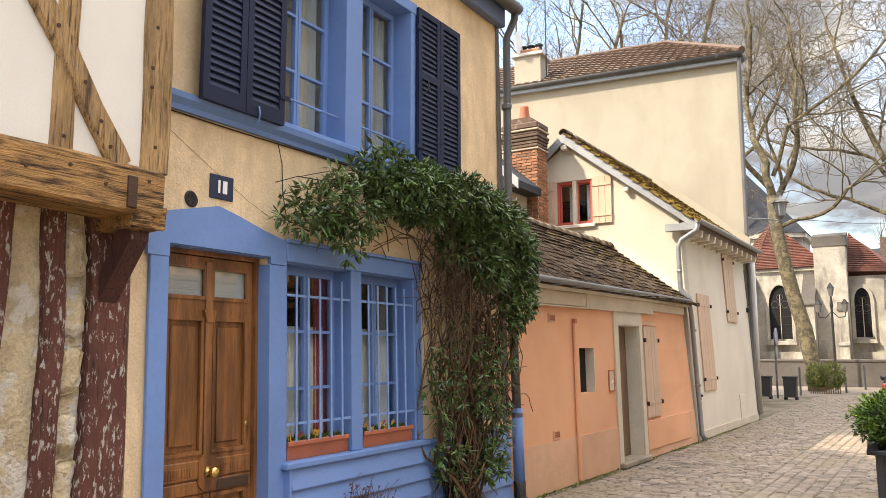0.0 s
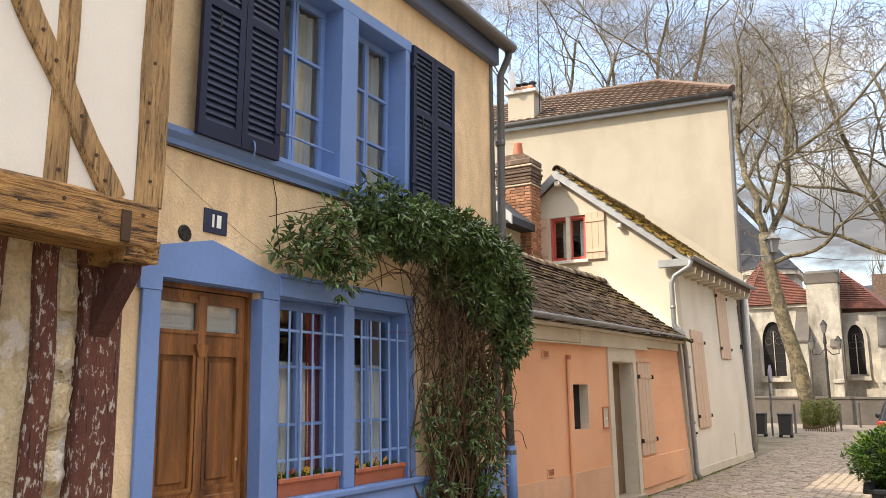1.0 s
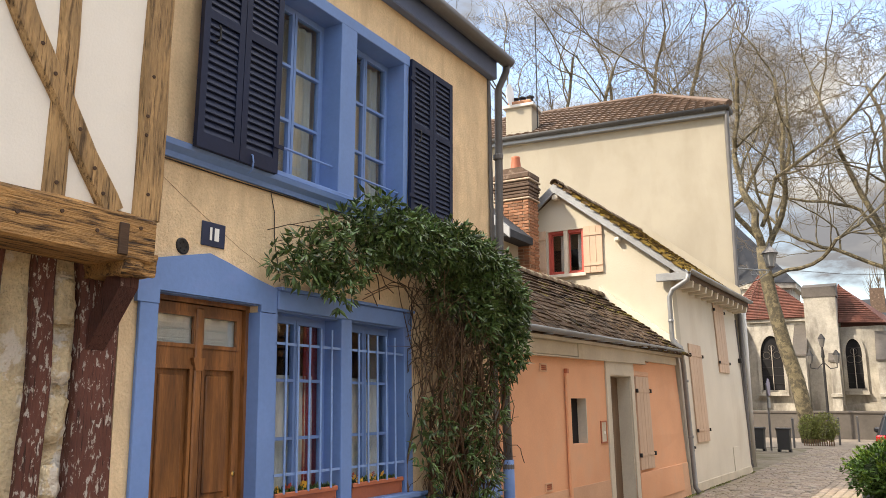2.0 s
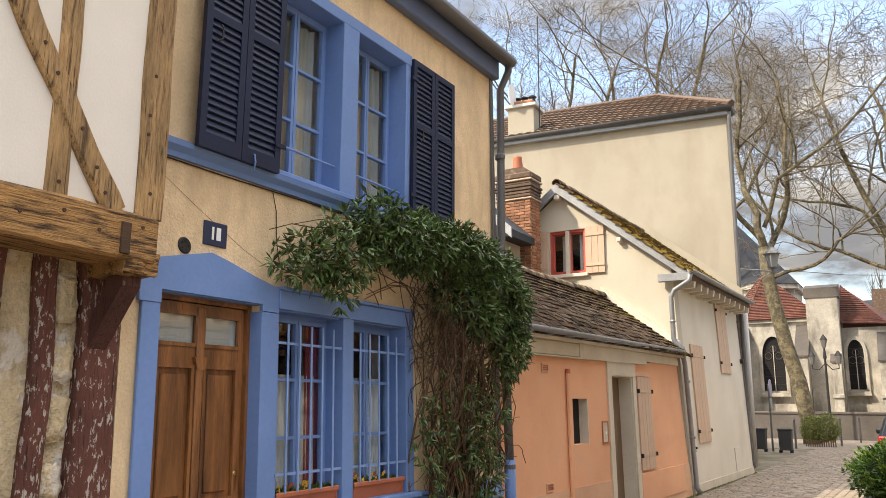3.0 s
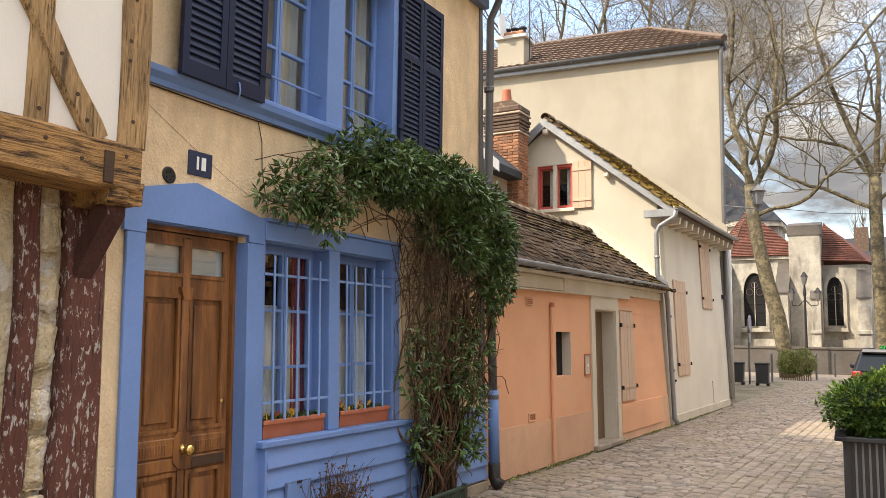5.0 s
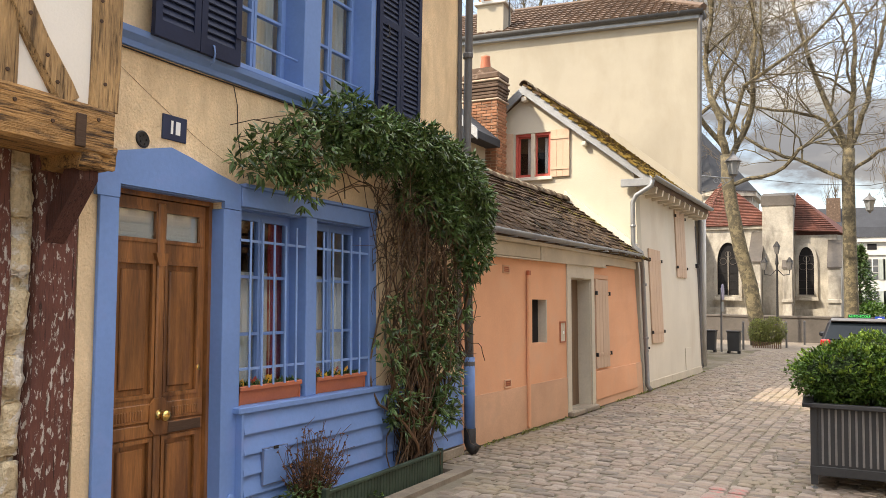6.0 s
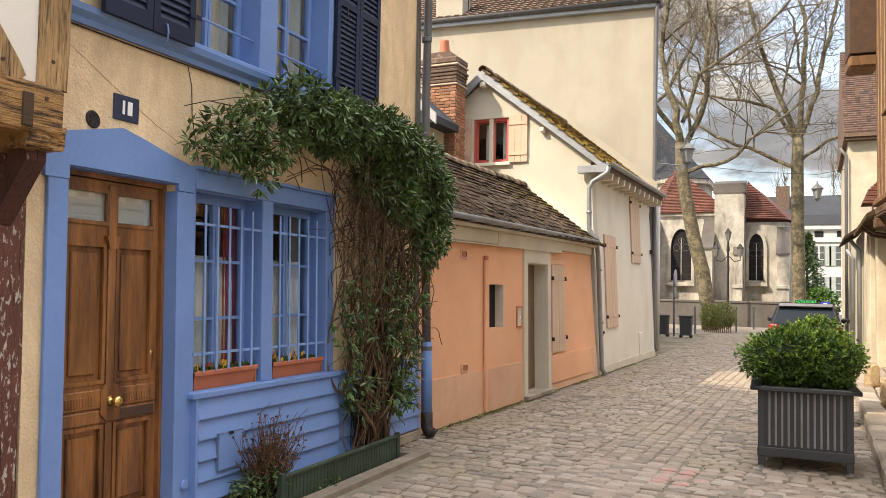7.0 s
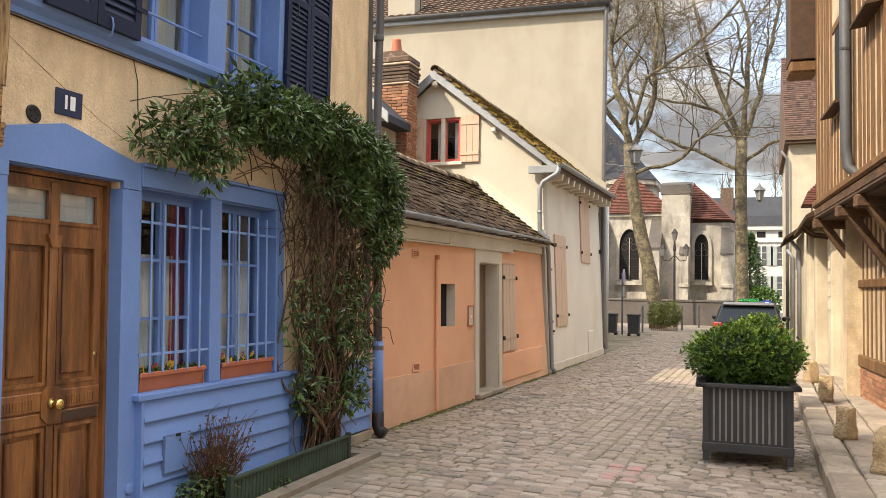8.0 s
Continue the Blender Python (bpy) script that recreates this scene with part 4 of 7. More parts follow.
for zz in (3.1, 2.0, 1.0):
    part("pipe_collar", lathe([(0.052, -0.025), (0.058, 0.0), (0.052, 0.025)], 10, (-0.165 if zz > 2.6 else 0.07 - 0.04 * zz, -0.15 if zz > 2.6 else 0.05, zz)), ZINC, cream_house)
plank_shutter(0.72, 1.62, 0.87, 2.74, 0.004, cream_house)
plank_shutter(3.12, 4.05, 2.26, 3.86, 0.004, cream_house)
part("hatch", box(0.003, 0.018, 3.60, 4.20, 0.12, 0.66, 0.004), GREYCREAM, cream_house)
part("plinth", box(0.002, 0.02, 0.0, 5.36, 0.0, 0.16, 0.006), BAND, cream_house)
part("cable", tube([(0.02, 5.33, 3.6), (0.03, 5.34, 2.0), (0.02, 5.34, 0.1)], 0.018, 6), PIPE_GREY, cream_house)
part("insulator", box(0.0, 0.08, 5.2, 5.3, 2.55, 2.66, 0.01), IRON, cream_house)
for zz in (0.75, 0.8):
    part("wall_stud", lathe([(0.025, 0), (0.02, 0.03)], 8, (0.0, 0.25 + (zz - 0.75) * 2, zz), axis="x"), IRON, cream_house)
for ob in cream_house.children_recursive:
    if ob.name.split(".")[0] in ("facade", "plank", "strap_hinge", "hinge_pin", "hatch", "cable", "insulator", "plinth"):
        for v in ob.data.vertices:
            v.co.x -= 0.045 * v.co.z
# gable window, red frame with plank shutters
gw = new("gable_window")
gw.parent = cream_house
tagged(gw, "red framed window with pale centre post")
part("window_frame", pierced([GW[0], GW[1]], [GW[2], GW[3]], [(GW[0] + 0.05, -2.33, GW[2] + 0.05, GW[3] - 0.05), (-2.25, GW[1] - 0.05, GW[2] + 0.05, GW[3] - 0.05)], lambda u, d, w: (u, 0.05 + d, w), 0.06), RED_PAINT, gw)
part("centre_post", box(-2.335, -2.245, 0.02, 0.10, GW[2], GW[3], 0.005), BAND, gw)
for a, b in ((-2.63, -2.33), (-2.25, -1.95)):
    part("sash", pierced([a, b], [GW[2] + 0.05, GW[3] - 0.05], [(a + 0.03, b - 0.03, GW[2] + 0.08, GW[3] - 0.08)], lambda u, d, w: (u, 0.10 + d, w), 0.03), RED_PAINT, gw)
    g = part("pane", box(a + 0.03, b - 0.03, 0.115, 0.12, GW[2] + 0.08, GW[3] - 0.08), GLASS, gw)
    g.visible_shadow = False
    part("curtain", box(a + 0.16, b - 0.01, 0.2, 0.205, GW[2] + 0.06, GW[3] - 0.08), CURTAIN, gw)
part("window_sill", box(GW[0] - 0.05, GW[1] + 0.06, -0.06, 0.05, GW[2] - 0.07, GW[2], 0.008), GREYCREAM, gw)
for a, b in ((-1.88, -1.48), (-2.92, -2.71)):
    sh = new("plank_shutter")
    sh.parent = cream_house
    n = 3
    for k in range(n):
        part("plank", box(a + k * (b - a) / n + 0.002, a + (k + 1) * (b - a) / n - 0.002, -0.035, -0.008, GW[2] - 0.02, GW[3] + 0.02, 0.003), SHUTTER, sh)
    for zz in (GW[2] + 0.15, GW[3] - 0.15):
        part("batten", box(a, b, -0.05, -0.034, zz - 0.03, zz + 0.03, 0.003), SHUTTER, sh)

# ---- tall cream house behind it ----
TM = Matrix.Translation((0.15, 20.45, 0.05)) @ Matrix.Rotation(0.105, 4, "Z")
tall_house = thing("tall_house", TM, "tall plain cream house with hipped brown tiled roof", "house")
part("blank_wall", box(-9.0, 0.0, 0.0, 0.4, 0, 9.0), CREAM, tall_house, "plain cream rendered flank wall")
part("street_wall", prism([(-0.35, 0.4), (-0.01, 0.4), (-1.15, 9.0), (-1.5, 9.0)], "z", 0, 9.0), WHITE_WALL, tall_house)
part("rear_wall", box(-9.0, -1.5, 8.6, 9.0, 0, 9.0), CREAM, tall_house)
part("west_wall", box(-9.0, -8.6, 0.4, 8.6, 0, 9.0), CREAM, tall_house)
part("cornice", box(-9.2, 0.08, -0.16, 0.0, 8.92, 9.06, 0.01), ZINC, tall_house, "grey boxed eave")
part("cornice", prism([(0.0, 0.0), (0.10, 0.0), (-1.05, 9.0), (-1.15, 9.0)], "z", 8.92, 9.06), ZINC, tall_house)
g_ = tube([(-9.2, -0.20, 9.10), (0.16, -0.20, 9.10), (0.14, 0.3, 9.10)], 0.085, 8)
part("gutter", g_, PIPE_DARK, tall_house, "dark gutter", True)
bm = bmesh.new()
c0 = [bm.verts.new(p) for p in ((-9.3, -0.26, 9.10), (0.16, -0.26, 9.10), (-1.0, 9.0, 9.10), (-9.3, 9.3, 9.10))]
r0 = [bm.verts.new(p) for p in ((-9.3, 3.2, 11.0), (-2.2, 3.2, 11.0))]
bm.faces.new((c0[0], c0[1], r0[1], r0[0]))
bm.faces.new((c0[1], c0[2], r0[1]))
bm.faces.new((c0[2], c0[3], r0[0], r0[1]))
bm.faces.new((c0[3], c0[0], r0[0]))
bm.faces.new(c0[::-1])
part("roof_deck", bm, TILE_DARK, tall_house)
part("corner_pipe", tube([(0.10, -0.14, 9.0), (0.08, -0.08, 8.8), (0.05, -0.07, 5.0), (0.05, -0.07, 0.3), (0.1, -0.1, 0.05)], 0.05, 10), PIPE_GREY, tall_house, "grey corner downpipe", True)
part("white_pipe", tube([(0.12, 0.25, 4.0), (0.12, 0.25, 0.05)], 0.06, 10), WHITE_WALL, tall_house, smooth=True)
tch = new("roof_chimney")
tch.parent = tall_house
part("chimney_shaft", box(-6.02, -5.22, -0.05, 0.65, 8.9, 10.05, 0.01), CREAM, tch)
part("cap", box(-6.10, -5.14, -0.13, 0.73, 10.05, 10.14, 0.01), WHITE_WALL, tch)
part("crown", box(-5.98, -5.26, 0.0, 0.6, 10.14, 10.30, 0.04), BRICK, tch)
for k in range(3):
    part("flue_pot", lathe([(0.10, 0), (0.09, 0.14), (0.12, 0.16), (0.12, 0.2)], 10, (-5.85 + k * 0.24, 0.3, 10.28)), IRON, tch)
part("satellite_dish", lathe([(0.02, 0.0), (0.2, 0.03), (0.34, 0.10), (0.35, 0.105)], 20, (-5.95, -0.1, 10.45), axis="x"), SIGN_WHITE, tall_house)
part("aerial_mast", tube([(-5.1, 0.1, 9.2), (-5.1, 0.1, 12.9)], 0.02, 6), IRON, tall_house)
bm = tube([(-5.1, 0.1, 12.6), (-6.6, -0.2, 13.1)], 0.015, 5)
for k in range(9):
    s = k / 8
    p = Vector((-5.4, 0.05, 12.7)).lerp(Vector((-6.6, -0.2, 13.1)), s)
    tube([p + Vector((0.05, 0, -0.28)), p + Vector((-0.05, 0, 0.28))], 0.008, 4, bm)
part("aerial", bm, ZINC, tall_house)

# brick chimney between the orange roof and the gable
CHM = Matrix.Translation((-2.93, 14.30, 0))
chimney = thing("brick_chimney", CHM, "old red brick chimney with sooty crown and clay pot", "chimney")
part("core", box(-0.375, 0.375, -0.225, 0.225, 2.6, 5.75), MORTAR, chimney)
part("course_band", box(-0.42, 0.42, -0.27, 0.27, 5.66, 5.70, 0.012), MORTAR, chimney)
for k in range(5):
    e = (0.0, 0.0, 0.015, 0.03, 0.0)[k]
    part("crown_course", box(-0.40 - e, 0.40 + e, -0.255 - e, 0.255 + e, 5.72 + k * 0.068, 5.78 + k * 0.068, 0.012), SOOTY, chimney)
part("course_band", box(-0.43, 0.43, -0.285, 0.285, 6.055, 6.10, 0.012), MORTAR, chimney)
part("crown", box(-0.42, 0.42, -0.27, 0.27, 6.10, 6.24, 0.03), SOOTY, chimney)
part("crown_cap", prism([(-0.40, 6.23), (0.40, 6.23), (0.22, 6.36), (-0.22, 6.36)], "y", -0.22, 0.22), SOOTY, chimney)
part("chimney_pot", lathe([(0.12, 6.34), (0.115, 6.38), (0.088, 6.62), (0.095, 6.65), (0.075, 6.65), (0.07, 6.5)], 14), TERRACOTTA, chimney, "orange clay chimney pot", True)

lean = thing("rear_dormer", None, "small grey-boarded dormer behind the tiled ridge", "dormer")
part("dormer_wall", box(-4.4, -2.72, 13.05, 13.9, 3.2, 4.7), CREAM, lean)
part("dormer_window", box(-3.0, -2.80, 13.02, 13.05, 4.1, 4.6), DARK_ROOM, lean)
part("dormer_roof", prism([(-2.42, 4.66), (-2.42, 4.80), (-3.3, 5.55), (-4.6, 5.55), (-4.6, 4.66)], "y", 12.9, 13.95), SLATE, lean)
part("dormer_barge", prism([(-2.40, 4.62), (-2.40, 4.82), (-3.3, 5.60), (-3.3, 5.42)], "y", 12.86, 12.9), ZINC, lean)


# ---- right-hand side of the street ----
RM = Matrix.Translation((5.08, 8.9, 0)) @ Matrix.Rotation(0.075, 4, "Z")
timber_right = thing("jettied_house", RM, "sunlit half-timbered house with jettied upper floor on brackets", "house")
OAK_SUN = surface("golden oak stud", (0.20, 0.097, 0.034), 0.75, 0.4, 30, 2.4, 0.6, streak=(8, 8, 0.5), streak_scale=6, stretch=(3, 3, 0.5), stain=(0.12, 0.062, 0.028), stain_at=(0.48, 0.66), stain_scale=4, stain_stretch=(4, 4, 0.5))
INFILL = surface("warm plaster infill", (0.52, 0.41, 0.27), 0.9, 0.25, 50, 3, 0.5, stain=(0.38, 0.27, 0.16), stain_at=(0.48, 0.66), stain_scale=3.0, stain_stretch=(1, 1, 0.3))
# oak colour darkened to carry the deep shade under the jetty
SHADED_OAK = surface("brown oak darkened by jetty shade", (0.13, 0.068, 0.032), 0.8, 0.4, 30, 2.4, 0.8, streak=(8, 0.5, 8), streak_scale=8, stain=(0.06, 0.032, 0.018), stain_at=(0.48, 0.62), stain_scale=4)
part("upper_wall", box(0.002, 0.35, -2.6, 4.35, 2.95, 8.2), INFILL, timber_right)
part("bressummer", box(-0.03, 0.30, -2.6, 4.42, 2.80, 2.93, 0.02), SHADED_OAK, timber_right)
part("sill_beam", box(-0.06, 0.28, -2.6, 4.44, 2.932, 3.04, 0.025), OAK_SUN, timber_right)
part("moulding", box(-0.045, 0.02, -2.6, 4.43, 2.755, 2.797, 0.012), DARK_WOOD, timber_right)
part("end_wall", box(0.35, 5.0, 4.05, 4.35, 0, 8.2), INFILL, timber_right)
part("rear_wall", box(5.0, 5.3, -2.6, 4.35, 0, 8.2), INFILL, timber_right)
part("lower_wall", box(0.55, 0.9, -2.6, 4.30, 0.45, 2.80), INFILL, timber_right)
# the soffit's dark colour also holds the overhang's shade
part("soffit", box(0.02, 0.60, -2.6, 4.30, 2.72, 2.80), DARK_WOOD, timber_right)
part("roof", prism([(-0.5, 8.0), (-0.5, 8.12), (2.6, 10.8), (5.7, 8.12), (5.7, 8.0)], "y", -2.7, 4.5), TILE_STUFF, timber_right)
rnd = random.Random(11)
y = -1.2
while y < 4.3:
    w = rnd.uniform(0.13, 0.21)
    if not (2.0 < y < 2.75):
        part("stud", box(-0.003 - rnd.uniform(0, 0.006), 0.1, y, y + w, 3.0, 8.0, 0.008), OAK_SUN, timber_right)
    else:
        part("stud", box(-0.007, 0.1, y, y + w, 3.0, 3.98, 0.012), OAK_SUN, timber_right)
    y += w + rnd.uniform(0.07, 0.12)
for zz in (4.02, 5.15):
    part("rail", box(-0.015, 0.1, 1.85, 2.9, zz, zz + 0.12, 0.015), OAK_SUN, timber_right)
part("window_hole", box(-0.003, 0.05, 2.02, 2.72, 4.14, 5.15), DARK_ROOM, timber_right)
part("drip_board", prism([(-0.16, 3.99), (-0.16, 4.02), (0.0, 4.10), (0.0, 4.02)], "y", 1.85, 2.9), DARK_WOOD, timber_right)
part("drip_board", prism([(-0.18, 4.55), (-0.18, 4.58), (0.0, 4.66), (0.0, 4.58)], "y", -0.1, 0.75), DARK_WOOD, timber_right)
part("downpipe", tube([(-0.10, 1.45, 8.0), (-0.10, 1.42, 3.35), (-0.08, 1.40, 3.12), (0.02, 1.32, 3.00), (0.14, 1.22, 2.95)], 0.062, 12), PIPE_DARK, timber_right, "grey zinc downpipe with swan-neck", True)
part("pipe_collar", lathe([(0.062, -0.03), (0.068, 0), (0.062, 0.03)], 12, (-0.10, 1.42, 4.55)), PIPE_DARK, timber_right)
for yy in (4.1, 2.2, 1.0, -0.8):
    part("bracket", prism([(0.56, 1.85), (0.56, 2.02), (0.10, 2.74), (-0.02, 2.78), (-0.02, 2.66), (0.05, 2.60)], "y", yy, yy + 0.14), SHADED_OAK, timber_right, "diagonal oak bracket")
    part("joist_end", box(-0.08, 0.55, yy - 0.01, yy + 0.15, 2.60, 2.75, 0.02), SHADED_OAK, timber_right)
y = -0.2
while y < 4.2:
    part("lower_stud", box(0.541, 0.62, y, y + 0.10, 0.75, 2.72, 0.012), OAK_SUN, timber_right)
    y += 0.27
part("sole_plate", box(0.50, 0.65, -1.5, 4.28, 0.58, 0.75, 0.015), OAK_SUN, timber_right)
part("middle_rail", box(0.505, 0.65, 0.8, 4.28, 1.72, 1.84, 0.012), OAK_SUN, timber_right)
gate = new("slatted_gate")
gate.parent = timber_right
for k in range(14):
    part("slat", box(0.45, 0.48, 0.9 - k * 0.06, 0.94 - k * 0.06, 0.9, 2.65, 0.004), IRON, gate)
brick_base = part("brick_base", box(0.54, 0.85, -2.0, 4.28, 0.0, 0.58), MORTAR, timber_right)
# projecting dark boarded dormer side under the eave
part("eave_board", box(-0.36, 0.02, 4.40, 5.0, 5.28, 9.0, 0.01), DARK_WOOD, timber_right, "dark brown boarded eave side")
part("eave_beam", box(-0.36, 0.05, 4.42, 4.98, 5.08, 5.27, 0.03), OAK_SUN, timber_right)

# unseen added wall: closes the street and bounces sun onto the left fronts
solid("wall_east", box(5.72, 5.95, -9.0, 6.2, 0, 2.2, 0.02), INFILL, "plain plastered wall out of view, added to close the street and bounce sunlight", "wall", kind="structure")

cream_right = thing("cream_terrace", None, "sunlit cream terrace with tiled roof and lean-to canopies", "house")
SUNCREAM = surface("warm cream render", (0.52, 0.45, 0.335), 0.9, 0.2, 40, 1.4, 0.5, stain=(0.40, 0.33, 0.235), stain_at=(0.5, 0.75), stain_scale=1.4, stain_stretch=(1, 1, 0.4))
part("wall", box(5.30, 5.6, 13.4, 20.0, 0, 3.3), SUNCREAM, cream_right)
part("wall", box(4.99, 5.35, 20.0, 28.5, 0, 3.2), SUNCREAM, cream_right)
part("end_house_wall", box(4.94, 9.5, 28.5, 36.0, 0, 6.8), SUNCREAM, cream_right)
part("wall", box(5.6, 9.0, 13.4, 13.7, 0, 3.3), SUNCREAM, cream_right)
part("pier", box(5.16, 5.45, 15.9, 16.5, 0.0, 3.0, 0.02), SUNCREAM, cream_right)
part("pier", box(5.08, 5.32, 18.6, 19.1, 0.0, 3.0, 0.02), SUNCREAM, cream_right)
part("pier", box(5.02, 5.32, 19.7, 20.1, 0.0, 3.0, 0.02), SUNCREAM, cream_right)
part("lean_to_roof", prism([(4.72, 2.96), (4.72, 3.04), (5.9, 3.75), (5.9, 3.6)], "y", 15.4, 20.2), TILE_STUFF, cream_right)
part("lean_to_roof", prism([(4.55, 2.96), (4.55, 3.02), (5.05, 3.4), (5.05, 3.3)], "y", 21.0, 25.0), TILE_STUFF, cream_right)
part("canopy_wall", box(5.05, 5.6, 18.85, 19.55, 3.2, 3.68), SUNCREAM, cream_right)
for k in range(9):
    zz = 3.58 + k * 0.052
    off = 0.022 * k if k < 6 else 0.11 + 0.05 * (k - 5)
    part("tile_course", box(4.84 + off, 5.5, 18.8, 19.6, zz, zz + 0.046, 0.008), TILE_RED, cream_right)
part("roof", prism([(28.15, 6.72), (28.15, 6.84), (32.2, 10.6), (36.3, 6.84), (36.3, 6.72)], "x", 4.80, 9.6), TILE_DARK, cream_right)
part("eave_board", box(4.82, 9.5, 28.2, 28.5, 6.62, 6.72), DARK_WOOD, cream_right)
for yy, x in ((25.6, 4.92), (21.6, 4.90), (28.4, 4.86)):
    top = 2.95 if yy < 26 else 6.4
    part("downpipe", tube([(x - 0.18, yy, top), (x, yy, top - 0.25), (x, yy, 0.1)], 0.05, 8), ZINC if yy < 26 else PIPE_GREY, cream_right, smooth=True)
for yy in (16.9, 17.6):
    part("canopy_arm", tube([(4.76, yy, 2.95), (4.95, yy, 2.80), (5.28, yy, 2.75)], 0.03, 6), DARK_WOOD, cream_right)
for zz in (1.35, 1.6, 1.85, 2.1):
    part("wall_plaque", box(5.135, 5.158, 16.05, 16.3, zz, zz + 0.14), BAND, cream_right)

# ---- church ----
CH = Matrix.Translation((0.0, 44.0, 0.0))
church = thing("church", CH, "pale limestone gothic apse with red tiled roofs and buttresses", "church")


def arch_hole(x0, x1, z0, z1, n=8):
    """Outline of a pointed arch."""
    w, c = x1 - x0, (x0 + x1) / 2
    spring = z1 - w * 0.95
    pts = [(x0, z0), (x0, spring)]
    for k in range(1, n):
        a = k / n
        pts.append((x0 + w / 2 * (1 - math.cos(a * math.pi / 2)), spring + (z1 - spring) * math.sin(a * math.pi / 2)))
    pts.append((c, z1))
    pts += [(2 * c - px, pz) for px, pz in reversed(pts[1:-1])]
    pts.append((x1, z0))
    return pts


def church_window(x0, x1, z0, z1, y):
    w = new("gothic_window")
    w.parent = church
    out = arch_hole(x0, x1, z0, z1)
    part("glazing", prism(out, "y", y - 0.012, y - 0.004), DARK_ROOM, w)
    rim = bmesh.new()
    big = arch_hole(x0 - 0.16, x1 + 0.16, z0 - 0.12, z1 + 0.2)
    for i in range(len(out) - 1):
        a, b, d, e = out[i], out[i + 1], big[i + 1], big[i]
        prism([a, b, d, e], "y", y - 0.14, y - 0.02, rim)
    part("moulded_frame", rim, CHURCH, w)
    part("mullion", box((x0 + x1) / 2 - 0.018, (x0 + x1) / 2 + 0.018, y - 0.06, y - 0.012, z0, z1 - 0.5), CHURCH, w)
    for k in range(3):
        xx, zc_, rr_ = ((x0 * 0.73 + x1 * 0.27, z1 - 1.0, 0.17), (x0 * 0.27 + x1 * 0.73, z1 - 1.0, 0.17), ((x0 + x1) / 2, z1 - 0.62, 0.15))[k]
        part("tracery", tube([(xx + rr_ * math.cos(q), y - 0.03, zc_ + rr_ * math.sin(q)) for q in (math.tau * i / 14 for i in range(15))], 0.014, 5), GREY_STONE, w)
    for k in range(5):
        zz = z0 + 0.3 + k * 0.42
        part("saddle_bar", box(x0, x1, y - 0.03, y - 0.013, zz, zz + 0.025), IRON, w)
    part("sill", prism([(x0 - 0.2, z0 - 0.3), (x1 + 0.2, z0 - 0.3), (x1 + 0.16, z0 - 0.1), (x0 - 0.16, z0 - 0.1)], "y", y - 0.3, y - 0.02), CHURCH, w)


part("apse_wall", prism([(-4.6, 0.6), (-3.7, -0.05), (-0.2, 0.0), (-0.2, 4.0), (-5.6, 4.0)], "z", 0, 5.75), CHURCH, church)
part("chapel_wall", prism([(-0.2, 0.0), (2.6, 0.0), (3.1, 1.2), (3.1, 4.0), (-0.2, 4.0)], "z", 0, 5.36), CHURCH, church)
part("eave_cornice", prism([(-4.7, 0.55), (-3.75, -0.2), (-0.2, -0.15), (-0.2, 4.0), (-5.6, 4.0)], "z", 5.75, 5.92), CHURCH, church)
church_window(-3.12, -2.05, 2.27, 5.05, -0.03)
church_window(0.85, 1.56, 2.32, 4.75, 0.0)
bm = bmesh.new()
base = [bm.verts.new(p) for p in ((-4.9, 0.5, 5.9), (-3.8, -0.3, 5.9), (-0.1, -0.2, 5.9), (-0.1, 4.5, 5.9), (-5.6, 4.5, 5.9))]
apex = bm.verts.new((-3.15, 2.2, 8.65))
for i in range(5):
    bm.faces.new((base[i], base[(i + 1) % 5], apex))
part("apse_roof", bm, TILE_RED, church, "steep red tiled roof")
bm = bmesh.new()
base = [bm.verts.new(p) for p in ((0.2, -0.25, 5.58), (2.75, -0.25, 5.45), (3.3, 1.2, 5.45), (3.3, 4.5, 5.6), (-0.5, 4.5, 5.6))]
apex = bm.verts.new((0.74, 1.2, 7.62))
for i in range(5):
    bm.faces.new((base[i], base[(i + 1) % 5], apex))
part("chapel_roof", bm, TILE_RED, church, "red tiled lean-to roof")
part("stair_pier", box(-0.78, 0.66, -0.9, 1.2, 0, 6.85), CHURCH, church)
part("pier_cap", prism([(-0.95, 6.84), (0.22, 6.84), (0.22, 7.62), (-0.85, 7.35)], "x", -0.85, 0.72), GREY_STONE, church)


def buttress(x0, x1, depth, z_low, z_top):
    part("buttress", prism([(0.0, 0.0), (-depth, 0.0), (-depth, z_low * 0.55), (-depth * 0.86, z_low * 0.58), (-depth * 0.86, z_low), (0.0, z_top)], "x", x0, x1), CHURCH, church)
    part("weathering", prism([(-depth * 0.9, z_low - 0.02), (-depth * 0.9, z_low + 0.06), (0.0, z_top + 0.1), (0.0, z_top - 0.02)], "x", x0 - 0.05, x1 + 0.05), GREY_STONE, church)
    part("offset_ledge", box(x0 - 0.04, x1 + 0.04, -depth * 1.05, -depth * 0.8, z_low * 0.53, z_low * 0.57), CHURCH, church)


buttress(-1.35, -0.80, 2.0, 3.9, 5.5)
buttress(0.20, 0.62, 1.5, 3.6, 4.7)
buttress(2.25, 2.80, 1.7, 3.6, 5.0)
buttress(-4.3, -3.75, 1.8, 3.9, 5.5)
part("plinth_course", box(-5.0, 2.6, -0.25, 0.0, 0.0, 1.6), CHURCH, church)
part("nave_wall", box(-16.0, -5.3, 3.0, 14.0, 0, 7.5), CHURCH, church)
